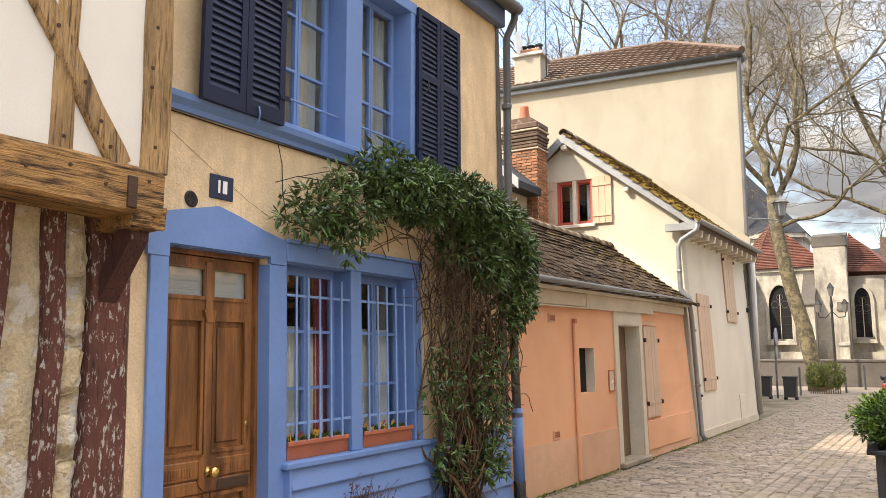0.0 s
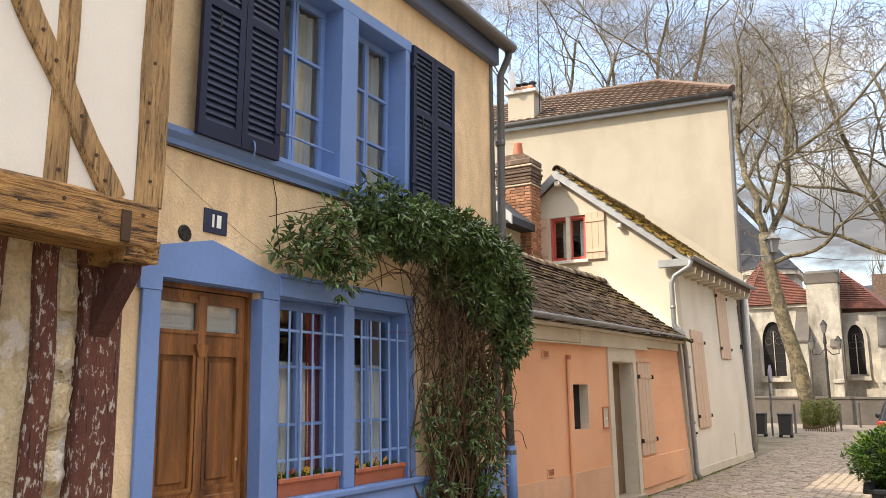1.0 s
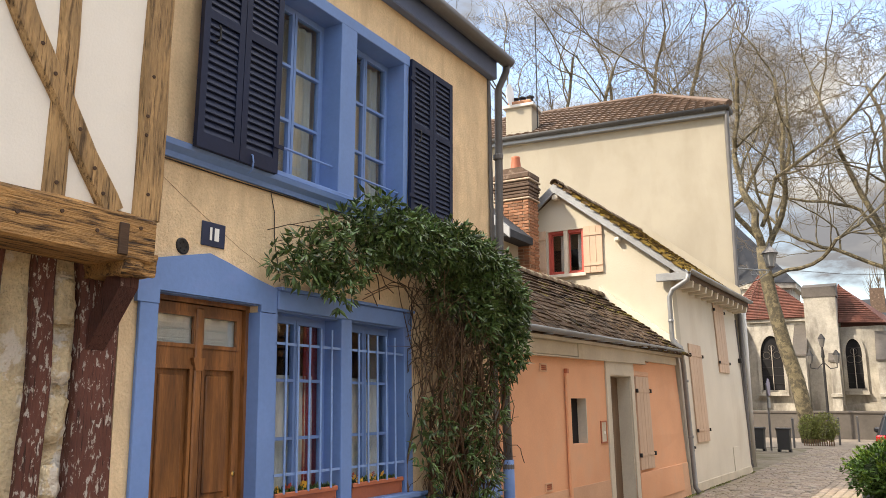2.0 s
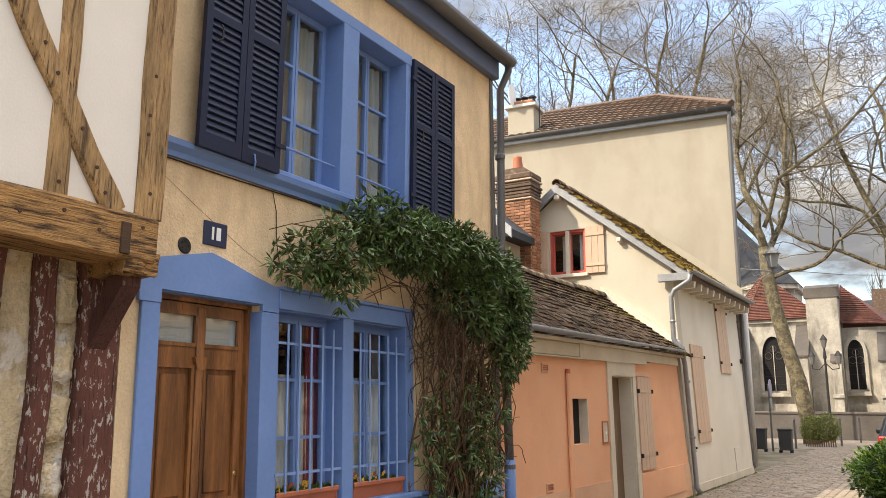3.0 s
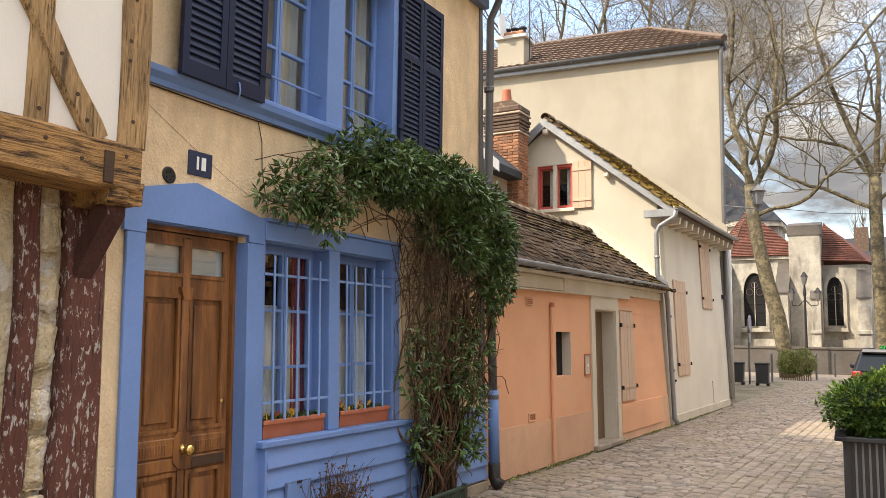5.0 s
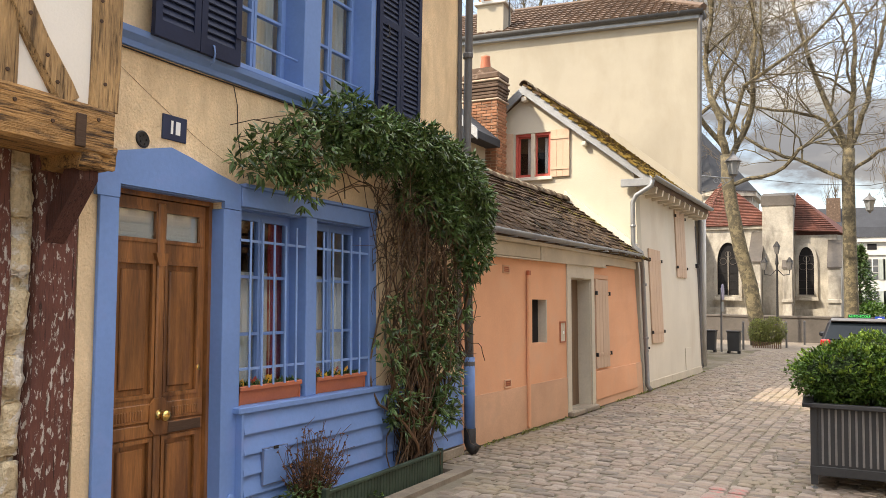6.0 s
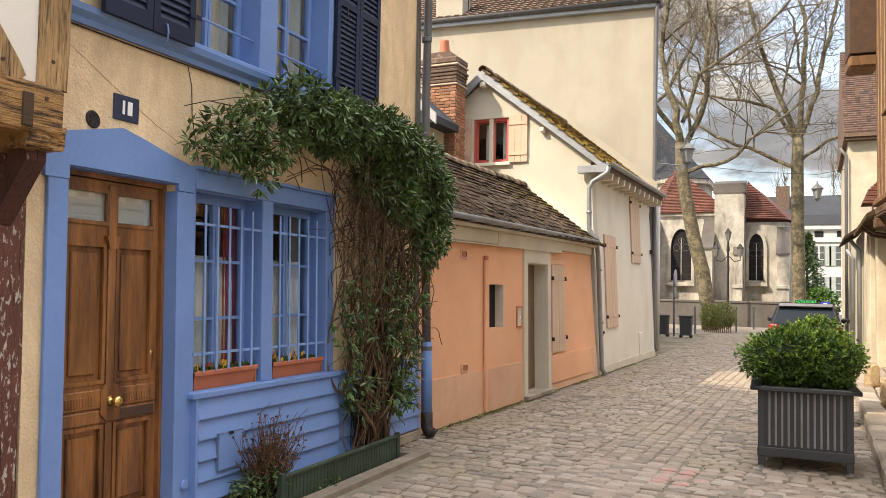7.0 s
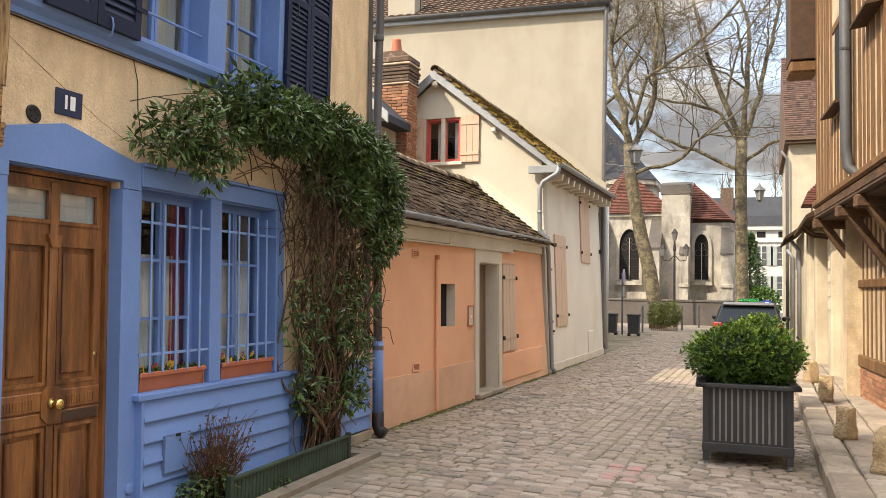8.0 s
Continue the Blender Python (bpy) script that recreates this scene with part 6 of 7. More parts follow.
part("stone_edge", prism([(0.47, 4.3), (0.60, 4.3), (0.55, 6.84), (0.42, 6.68)], "z", -0.03, 0.03), KERB, bed)
part("stone_edge", prism([(0.12, 6.64), (0.42, 6.68), (0.55, 6.84), (0.12, 6.80)], "z", -0.03, 0.03), KERB, bed)

# flower boxes in the lower windows
FLOWER_Y = surface("yellow flower", (0.75, 0.42, 0.05), 0.7, 0.1, 40, 4, 0.0)
FLOWER_R = surface("rust red flower", (0.45, 0.06, 0.03), 0.7, 0.1, 40, 4, 0.0)
for y0, y1 in ((4.15, 4.81), (5.01, 5.69)):
    fb = thing("flower_box", Matrix.Translation((-0.015, (y0 + y1) / 2, 0.864)), "terracotta window box with sparse winter pansies", "flower box", "window boxes")
    h = (y1 - y0) / 2
    bm = bmesh.new()
    prism([(-0.065, 0.0), (0.065, 0.0), (0.085, 0.125), (0.07, 0.125), (0.055, 0.02), (-0.055, 0.02), (-0.07, 0.125), (-0.085, 0.125)], "y", -h, h, bm)
    box(-0.08, 0.08, -h, -h + 0.012, 0.0, 0.12, 0, bm)
    box(-0.08, 0.08, h - 0.012, h, 0.0, 0.12, 0, bm)
    part("trough", bm, TERRACOTTA, fb)
    part("rim", box(0.075, 0.097, -h - 0.005, h + 0.005, 0.095, 0.13, 0.006), TERRACOTTA, fb)
    part("soil", box(-0.065, 0.065, -h + 0.013, h - 0.013, 0.02, 0.112), SOIL, fb)
    leaf_cloud("leaf_tuft", [(Vector((rnd.uniform(-0.06, 0.06), rnd.uniform(-h, h), 0.11)), (rnd.gauss(0, 0.6), rnd.gauss(0, 0.6), 1)) for _ in range(150)], LEAF_IVY, fb, rnd, 0.05, 0.012, "", -0.1, 0.2, 2, 0.5)
    for _ in range(16):
        c = Vector((rnd.uniform(-0.04, 0.07), rnd.uniform(-h, h * 0.4), rnd.uniform(0.13, 0.175)))
        bm = bmesh.new()
        for q in range(5):
            a = math.tau * q / 5
            vs = [bm.verts.new(c + Vector((0.006 * math.sin(q), 0.020 * math.cos(a + d_) * r_, 0.020 * math.sin(a + d_) * r_))) for d_, r_ in ((0, 0.15), (-0.5, 0.9), (0, 1.15), (0.5, 0.9))]
            bm.faces.new(vs)
        part("blossom", bm, rnd.choice((FLOWER_Y, FLOWER_Y, FLOWER_R)), fb)


# metal street planters with clipped box
def street_planter(m, w, h, blobs, seed, leaf):
    r_ = random.Random(seed)
    pl = thing("street_planter", m, "square charcoal metal street planter with leafy green box shrub", "planter", "street planters")
    d = w / 2
    for sx, sy in ((-1, -1), (1, -1), (-1, 1), (1, 1)):
        part("leg", box(sx * (d - 0.06) - 0.03, sx * (d - 0.06) + 0.03, sy * (d - 0.06) - 0.03, sy * (d - 0.06) + 0.03, 0.035, h, 0.004), PLANTER, pl)
        part("foot", lathe([(0.03, 0.0), (0.03, 0.012), (0.012, 0.016), (0.012, 0.04)], 10, (sx * (d - 0.06), sy * (d - 0.06), 0)), ZINC, pl)
    for k in range(4):
        rot = Matrix.Rotation(k * math.pi / 2, 4, "Z")
        part("side_panel", box(-d + 0.035, d - 0.035, -d + 0.045, -d + 0.06, 0.20, h - 0.02, 0, None, rot), PLANTER, pl)
        part("lower_rail", box(-d + 0.03, d - 0.03, -d + 0.025, -d + 0.06, 0.12, 0.20, 0.004, None, rot), PLANTER, pl)
        part("rim", box(-d - 0.035, d + 0.035, -d - 0.035, -d + 0.06, h - 0.02, h + 0.02, 0.006, None, rot), PLANTER, pl)
        n = 14
        for i in range(n):
            x = -d + 0.075 + (w - 0.15) * i / (n - 1)
            part("rib", box(x - 0.009, x + 0.009, -d + 0.032, -d + 0.045, 0.22, h - 0.03, 0.003, None, rot), PLANTER_RIB, pl)
    part("soil", box(-d + 0.06, d - 0.06, -d + 0.06, d - 0.06, h - 0.14, h - 0.06), SOIL, pl)
    pts = []
    for c, r, n in blobs:
        for _ in range(n):
            p, o = in_blob(r_, c, r, 0.72)
            wob = 1 + 0.26 * noise.noise(p * 5) + 0.16 * noise.noise(p * 14)
            p = Vector(c) + (p - Vector(c)) * wob
            pts.append((p, o))
    leaf_cloud("shrub_foliage", pts, leaf, pl, r_, 0.042, 0.012, "dense small bright green leaves", -0.15, 0.2, 3, 0.6)
    tips = [(p + o * 0.035, o + Vector((0, 0, 0.6))) for p, o in pts if o.z > -0.2 and noise.noise(p * 11) > 0.12]
    leaf_cloud("young_growth", tips, LEAF_TIP, pl, r_, 0.045, 0.011, "fresh light green shoots", -0.3, 0.2, 2, 0.5)
    # dark solid cores paint the shade deep inside the foliage
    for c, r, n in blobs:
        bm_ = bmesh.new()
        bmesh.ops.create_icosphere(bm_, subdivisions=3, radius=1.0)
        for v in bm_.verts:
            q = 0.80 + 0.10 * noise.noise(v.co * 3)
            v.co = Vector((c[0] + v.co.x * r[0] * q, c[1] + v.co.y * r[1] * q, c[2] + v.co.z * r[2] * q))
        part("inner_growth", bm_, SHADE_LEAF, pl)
    for _ in range(24):
        a = r_.uniform(0, 6.28)
        part("twig", tube([(0.05 * math.cos(a), 0.05 * math.sin(a), h - 0.08), (0.22 * math.cos(a), 0.22 * math.sin(a), h + 0.25)], [0.008, 0.003], 4), STEM, pl)
    return pl


# leaf green darkened to stand for shade inside the bush
SHADE_LEAF = surface("shaded inner leaf green", (0.030, 0.055, 0.014), 0.9, 0.5, 40, 9, 0.8, bump_dist=0.05)
PM = Matrix.Translation((3.79, 8.28, 0)) @ Matrix.Rotation(0.05, 4, "Z")
street_planter(PM, 0.85, 0.74, [((-0.12, -0.08, 1.00), (0.40, 0.40, 0.27), 1900), ((0.20, 0.02, 0.98), (0.32, 0.38, 0.27), 1500), ((0.02, 0.12, 1.03), (0.34, 0.34, 0.22), 1300), ((-0.22, 0.05, 0.95), (0.28, 0.36, 0.24), 900)], 3, LEAF)
street_planter(Matrix.Translation((3.90, 11.2, 0)) @ Matrix.Rotation(0.05, 4, "Z"), 0.70, 0.70, [((-0.05, 0.0, 0.98), (0.36, 0.40, 0.32), 1500), ((0.1, -0.1, 1.02), (0.28, 0.30, 0.30), 800)], 4, LEAF)

# hedge at the end of the street
hedge = thing("round_hedge", Matrix.Translation((0.33, 34.3, 0)) @ Matrix.Diagonal((0.66, 0.66, 0.78, 1)), "low yellow-green hedge in a slatted box by the square", "hedge")
pts = []
for c, r, n in (((-0.5, 0, 0.85), (0.6, 0.5, 0.65), 700), ((0.35, 0, 0.9), (0.75, 0.5, 0.7), 900), ((0.0, -0.1, 0.75), (0.9, 0.5, 0.5), 500)):
    for _ in range(n):
        pts.append(in_blob(rnd, c, r, 0.6))
leaf_cloud("hedge_foliage", pts, LEAF_HEDGE, hedge, rnd, 0.11, 0.035, "", 0.0, 0.2, 2, 0.7)
for k in range(14):
    part("slat", box(-0.8 + k * 0.12, -0.74 + k * 0.12, -0.55, -0.52, 0.0, 0.32), STEM, hedge)
conifer = thing("conifer", Matrix.Translation((3.5, 60.0, 0.0)), "dark green conifer before the white house", "tree")
part("trunk", tube([(0, 0, 0), (0, 0, 5.2)], [0.14, 0.03], 6), BARK, conifer)
pts = []
for _ in range(2600):
    z = rnd.uniform(0.8, 5.9)
    r = min(0.95, (6.2 - z) * 0.28) * rnd.uniform(0.3, 1.15)
    a = rnd.uniform(0, 6.28)
    pts.append((Vector((r * math.cos(a), r * math.sin(a), z)), (math.cos(a), math.sin(a), 0.1)))
leaf_cloud("crown", pts, LEAF_IVY, conifer, rnd, 0.34, 0.07, "", 0.1, 0.2, 1, 0.5)
bush = thing("far_bush", Matrix.Translation((4.35, 58.0, 0.0)), "green bush before the white house", "shrub")
pts = [in_blob(rnd, (0, 0, 1.0), (1.15, 1.0, 1.05), 0.4) for _ in range(1300)]
leaf_cloud("shrub_foliage", pts, LEAF, bush, rnd, 0.28, 0.08, "", 0.0, 0.2, 1, 0.6)


# ---- bare plane trees ----
def plane_tree(m, trunk, radius, limbs, seed, label, twigs=1.0):
    """trunk: list of points; limbs: guide lines (x, z) of the main limbs and their girth beside the trunk's."""
    r_ = random.Random(seed)
    tree = thing("plane_tree", m, label, "tree", "bare plane trees")
    bm_ = tube(trunk, [radius * (1.25 if i == 0 else 1 - 0.25 * i / len(trunk)) for i in range(len(trunk))], 10)
    part("trunk", bm_, BARK, tree, "mottled grey-brown trunk", True)
    verts, faces = [], []
    fine_v, fine_f = [], []

    def sweep(path, r0, r1, sides, vs, fs):
        side, prev = None, None
        n = len(path)
        for i, p in enumerate(path):
            d = (path[min(i + 1, n - 1)] - path[max(i - 1, 0)]).normalized()
            side = (side - d * side.dot(d)).normalized() if side is not None else d.orthogonal().normalized()
            up = d.cross(side)
            r = r0 + (r1 - r0) * i / (n - 1)
            b = len(vs)
            for k in range(sides):
                a = math.tau * k / sides
                q = p + side * (r * math.cos(a)) + up * (r * math.sin(a))
                vs.append((q.x, q.y, q.z))
            if prev is not None:
                for k in range(sides):
                    fs.append((prev + k, prev + (k + 1) % sides, b + (k + 1) % sides, b + k))
            prev = b

    def grow(p, d, length, r, level):
        n = 8 if level < 2 else 6 if level < 3 else 5
        path, q, v = [p.copy()], p.copy(), d.copy()
        kink = 0.20 if level < 2 else 0.30
        for i in range(n):
            v = (v + Vector((r_.gauss(0, kink), r_.gauss(0, kink), r_.gauss(0.04, kink)))).normalized()
            q = q + v * (length / n)
            path.append(q.copy())
        bear(path, length, r, level)

    def bear(path, length, r, level):
        """Sweep one branch and let the next order of branches spring from it."""
        n = len(path) - 1
        r1 = max(0.0085, r * 0.5)
        sweep(path, r, r1, 7 if level < 2 else 5 if level < 3 else 3, verts if level < 3 else fine_v, faces if level < 3 else fine_f)
        if level >= 4:
            return
        kids = max(2, round((6, 5, 5, 4)[level] * (twigs if level >= 2 else 1)))
        for k in range(kids):
            s = 1.0 if k == 0 else r_.uniform(0.22, 1.0)
            j = min(n - 1, int(s * n))
            base_ = path[j].lerp(path[j + 1], s * n - j) if s < 1 else path[-1]
            dv = (path[j + 1] - path[j]).normalized()
            a = r_.uniform(0, 6.28)
            o = dv.orthogonal().normalized()
            o = o * math.cos(a) + dv.cross(o) * math.sin(a)
            nd = (dv + o * (0.35 if k == 0 else r_.uniform(0.6, 1.15)) + Vector((0, 0, 0.25 if level < 2 else 0.02))).normalized()
            grow(base_, nd, length * r_.uniform(0.46, 0.68), max(0.0085, (r + (r1 - r) * s) * r_.uniform(0.38, 0.6)), level + 1)

    for guide, rr in limbs:
        g = [Vector((x, 0, z)) for x, z in guide]
        path, off = [], Vector((0, 0, 0))
        for a, b in zip(g, g[1:]):
            for i in range(3):
                path.append(a.lerp(b, i / 3) + off)
                off = off + Vector((r_.gauss(0, 0.05), r_.gauss(0.0, 0.22), r_.gauss(0, 0.05)))
        path.append(g[-1] + off)
        d = (path[-1] - path[-3]).normalized()
        for i in range(3):
            d = (d + Vector((r_.gauss(0, 0.12), r_.gauss(0, 0.15), 0.10))).normalized()
            path.append(path[-1] + d * 0.9)
        bear(path, sum((b - a).length for a, b in zip(path, path[1:])) * 0.8, radius * rr * 0.82, 0)
    stuff_mesh("limb", verts, faces, BARK, tree, "large bare limbs")
    stuff_mesh("twig_crown", fine_v, fine_f, TWIG, tree, "fine leafless twigs")
    return tree


TL = "tall bare plane tree with mottled bark behind the houses"
plane_tree(Matrix.Translation((0, 36.0, 0)), [(-0.12, 0, 0), (-0.26, 0, 0.9), (-0.51, 0, 2.54), (-0.89, 0, 4.06), (-1.23, 0, 5.86), (-1.41, 0, 7.16), (-1.45, 0, 8.3)], 0.33,
           [([(-1.45, 8.2), (-1.48, 9.75), (-1.93, 11.1), (-2.1, 12.4), (-2.25, 13.5)], 0.66), ([(-1.42, 7.6), (-1.17, 8.57), (-0.63, 9.7), (-0.51, 11.0), (-0.33, 13.3)], 0.60),
            ([(-1.40, 6.9), (-0.6, 7.25), (0.68, 7.58), (1.64, 8.54), (2.34, 9.13)], 0.36), ([(-1.4, 9.2), (-0.56, 10.98), (1.03, 11.62), (2.1, 12.54)], 0.36), ([(-1.45, 8.5), (-2.6, 10.0), (-3.6, 11.8), (-4.2, 13.5)], 0.45)], 5, TL)
plane_tree(Matrix.Translation((0, 40.0, 0)), [(3.26, 0, 0), (3.28, 0, 1.35), (3.25, 0, 4.31), (3.23, 0, 7.57), (3.28, 0, 8.94)], 0.32,
           [([(3.2, 7.5), (2.95, 7.64), (1.13, 8.63), (-0.22, 9.26), (-1.32, 10.2)], 0.42), ([(3.2, 8.9), (2.56, 10.9), (2.11, 12.6), (1.77, 14.3)], 0.55), ([(3.28, 8.8), (3.5, 11.67), (3.58, 14.14)], 0.55),
            ([(3.3, 8.9), (4.08, 11.07), (4.46, 12.96), (4.71, 14.0)], 0.50), ([(3.28, 7.8), (4.45, 8.47), (5.19, 8.62), (6.3, 9.2)], 0.33), ([(3.25, 8.8), (2.17, 10.38), (0.72, 11.04), (-0.5, 11.4)], 0.38)], 9, TL)
for px, seed in ((-8.5, 13), (-14.5, 17)):
    plane_tree(Matrix.Translation((px, 46.0, 0)), [(0, 0, 0), (0.1, 0, 3), (0, 0, 6), (0.1, 0, 9.0)], 0.40,
               [([(0.1, 8.8), (-1.5, 12.5), (-2.6, 16.5), (-3.0, 19.5)], 0.60), ([(0.1, 8.9), (1.2, 12.6), (1.9, 16.0), (2.5, 20.0)], 0.60), ([(0.1, 8.5), (2.4, 10.8), (4.6, 13.0), (6.0, 15.6)], 0.45),
                ([(0.1, 8.4), (-2.4, 10.5), (-4.4, 12.8), (-5.4, 15.4)], 0.45), ([(0.1, 8.8), (0.2, 13.0), (-0.4, 17.0), (0.3, 21.5)], 0.5)], seed, TL)


# ---- leafless poplars far beyond the white house ----
for k, (px, ph) in enumerate(((0.3, 15.5), (1.0, 16.5), (6.0, 17.5), (6.9, 16.6), (7.7, 17.0))):
    pop = thing("poplar_tree", Matrix.Translation((px, 96.0 + k, 0)), "bare upright poplar beyond the white house roof", "tree", "far poplars")
    part("trunk", tube([(0, 0, 0), (0.05, 0, ph * 0.6), (0, 0, ph)], [0.2, 0.1, 0.02], 6), TWIG, pop)
    rp = random.Random(60 + k)
    bm = bmesh.new()
    for _ in range(70):
        z = rp.uniform(0.45, 0.92) * ph
        a, sp = rp.uniform(0, 6.28), rp.uniform(0.25, 0.8)
        tube([(0, 0, z), (sp * 0.6 * math.cos(a), sp * 0.6 * math.sin(a), z + 0.7), (sp * math.cos(a), sp * math.sin(a), z + rp.uniform(1.4, 2.2))], [0.035, 0.02, 0.008], 3, bm)
    part("branches", bm, TWIG, pop)

# ---- pieces: bricks of the chimney, roof tiles, setts, kerbs ----
def shared_piece(name, me, m, parent):
    ob = new(name, me)
    ob.parent = parent
    ob.matrix_basis = m
    return ob


rnd = random.Random(77)
me_long = to_mesh("brick", box(-0.1, 0.1, -0.012, 0.012, -0.026, 0.026, 0.004), BRICK)
me_short = to_mesh("brick", box(-0.055, 0.055, -0.012, 0.012, -0.026, 0.026, 0.004), BRICK)
row = 0
z = 3.45
while z < 5.64:
    for k in range(4):
        x = -0.285 + k * 0.215 - (0.105 if row % 2 else 0.0)
        if x < -0.30:
            x = -0.325
            shared_piece("brick", me_short, pose(x, -0.230, z), chimney)
            continue
        if x > 0.29:
            shared_piece("brick", me_short, pose(0.32, -0.230, z), chimney)
            continue
        shared_piece("brick", me_long, pose(x, -0.230 + rnd.uniform(-0.004, 0.004), z, 0, 0, rnd.uniform(-0.8, 0.8)), chimney)
    if row % 2:
        shared_piece("brick", me_short, pose(0.325, -0.230, z), chimney)
    for k in range(2):
        y = -0.115 + k * 0.215 + (0.03 if row % 2 else -0.01)
        shared_piece("brick", me_long, pose(0.380 + rnd.uniform(-0.003, 0.003), y, z, 0, 0, 90), chimney)
    z += 0.064
    row += 1


def tile_field(parent, lower, upper, y0, y1, width, gauge, thick, seed, nearest, mat_piece, mat_rest, name="roof_tile"):
    """Plain tiles from the eave (x, z) to the ridge (x, z), along local y. The nearest ones are pieces of their own."""
    r_ = random.Random(seed)
    run = Vector((upper[0] - lower[0], 0, upper[1] - lower[1]))
    n = int(run.length / gauge)
    d = run.normalized()
    nrm = Vector((-d.z, 0, d.x)) if d.x < 0 else Vector((d.z, 0, -d.x))
    if nrm.z < 0:
        nrm = -nrm
    me_t = None
    verts, faces = [], []
    made = 0
    length = gauge * 1.7
    for i in range(n):
        y = y0 - (width / 2 if i % 2 else 0)
        while y < y1:
            w = width * 0.97
            lift = thick * 1.0 + r_.uniform(0, 0.02)
            o = Vector((lower[0], y + width / 2, lower[1])) + d * (i * gauge + r_.uniform(-0.012, 0.012)) + nrm * lift
            tilt = r_.gauss(0, 0.02)
            dd = (d - nrm * (lift * 0.75 / length) + Vector((0, tilt, 0))).normalized()
            s = Vector((0, 1, 0)) * (w / 2)
            c = [o - s, o + s, o + s + dd * length, o - s + dd * length]
            if i < nearest[0] and y < nearest[1] and made < 300:
                if me_t is None:
                    bmt = bmesh.new()
                    box(-length, 0, -w / 2, w / 2, -thick, 0, 0.003, bmt)
                    me_t = to_mesh(name, bmt, mat_piece)
                m_ = Matrix.Translation(o) @ Matrix(((-dd.x, 0, nrm.x), (-dd.y, 1, nrm.y), (-dd.z, 0, nrm.z))).to_4x4()
                shared_piece(name, me_t, m_, parent)
                made += 1
            else:
                b = len(verts)
                lo = [q - nrm * thick for q in c]
                verts += [tuple(q) for q in c + lo]
                faces += [(b, b + 1, b + 2, b + 3), (b + 4, b + 5, b + 1, b), (b + 5, b + 6, b + 2, b + 1), (b + 7, b + 4, b, b + 3)]
            y += width
    stuff_mesh("roof_tiles", verts, faces, mat_rest, parent, "courses of old clay tiles")


tile_field(orange_house, (0.10, 2.44), (-1.52, 3.62), -0.05, 7.0, 0.17, 0.142, 0.042, 1, (9, 6.0), TILE, TILE_STUFF)
tile_field(cream_house, (0.20, 3.98), (-2.42, 6.08), -0.14, 5.36, 0.17, 0.125, 0.040, 2, (9, 5.0), TILE_MOSS, TILE_MOSS_STUFF)
tile_field(timber_house, (0.75, 6.5), (-2.1, 9.3), -2.0, 2.95, 0.2, 0.14, 0.016, 3, (0, 0), TILE, TILE_STUFF)
# ridge tiles
def ridge_run(parent, x, z, y0, y1, step, r, seed):
    r_ = random.Random(seed)
    bmr = bmesh.new()
    n = 6
    prof = [(r * math.cos(a), r * math.sin(a)) for a in (math.pi * k / n for k in range(n + 1))]
    prof += [((r - 0.015) * math.cos(a), (r - 0.015) * math.sin(a)) for a in (math.pi - math.pi * k / n for k in range(n + 1))]
    prism(prof, "y", 0, step * 1.05, bmr)
    me_r = to_mesh("ridge_tile", bmr, RIDGE)
    y = y0
    while y < y1:
        shared_piece("ridge_tile", me_r, pose(x, y, z + r_.uniform(-0.008, 0.012), r_.uniform(-1.5, 1.5), 0, 0), parent)
        y += step


ridge_run(orange_house, -1.54, 3.64, -0.05, 6.95, 0.30, 0.11, 1)
ridge_run(cream_house, -2.44, 6.08, -0.14, 5.3, 0.30, 0.10, 2)
# mortar flashing of the low roof against the gable
part("verge_flashing", prism([(-0.08, 2.58), (-0.08, 2.74), (-1.56, 3.86), (-1.56, 3.68)], "y", 6.93, 7.05), GREYCREAM, orange_house, "pale mortar flashing")
part("verge_flashing", prism([(0.05, 4.14), (0.05, 4.36), (-2.3, 6.26), (-2.3, 6.04)], "y", 5.24, 5.36), CREAM, cream_house, "pale mortar flashing")

# interlocking tiles on the tall roof, facing slope
verts, faces = [], []
lo_, hi_ = Vector((0, -0.26, 9.11)), Vector((0, 3.2, 11.02))
d = (hi_ - lo_).normalized()
nrm = Vector((0, -d.z, d.y))
rows_ = 14
gauge = (hi_ - lo_).length / rows_
for i in range(rows_):
    x1 = 0.16 - 2.36 * i / rows_
    x = -9.2
    while x < x1:
        w = min(0.24, x1 - x)
        b = len(verts)
        o = lo_ + d * (gauge * i)
        c = [o + Vector((x, 0, 0)) + nrm * 0.05, o + Vector((x + w * 0.45, 0, 0)) + nrm * 0.085, o + Vector((x + w * 0.96, 0, 0)) + nrm * 0.05]
        c2 = [q + d * gauge * 1.08 - nrm * 0.045 for q in c]
        c3 = [q - nrm * 0.05 for q in c]
        verts += [tuple(q) for q in c + c2 + c3]
        faces += [(b, b + 1, b + 4, b + 3), (b + 1, b + 2, b + 5, b + 4), (b + 6, b + 7, b + 1, b), (b + 7, b + 8, b + 2, b + 1)]
        x += 0.25
stuff_mesh("roof_tiles", verts, faces, TILE_DARK, tall_house, "brown interlocking tiles")
part("ridge_cap", tube([(-9.3, 3.2, 11.02), (-2.2, 3.2, 11.02), (0.18, -0.26, 9.16)], 0.10, 6), TILE_DARK, tall_house)

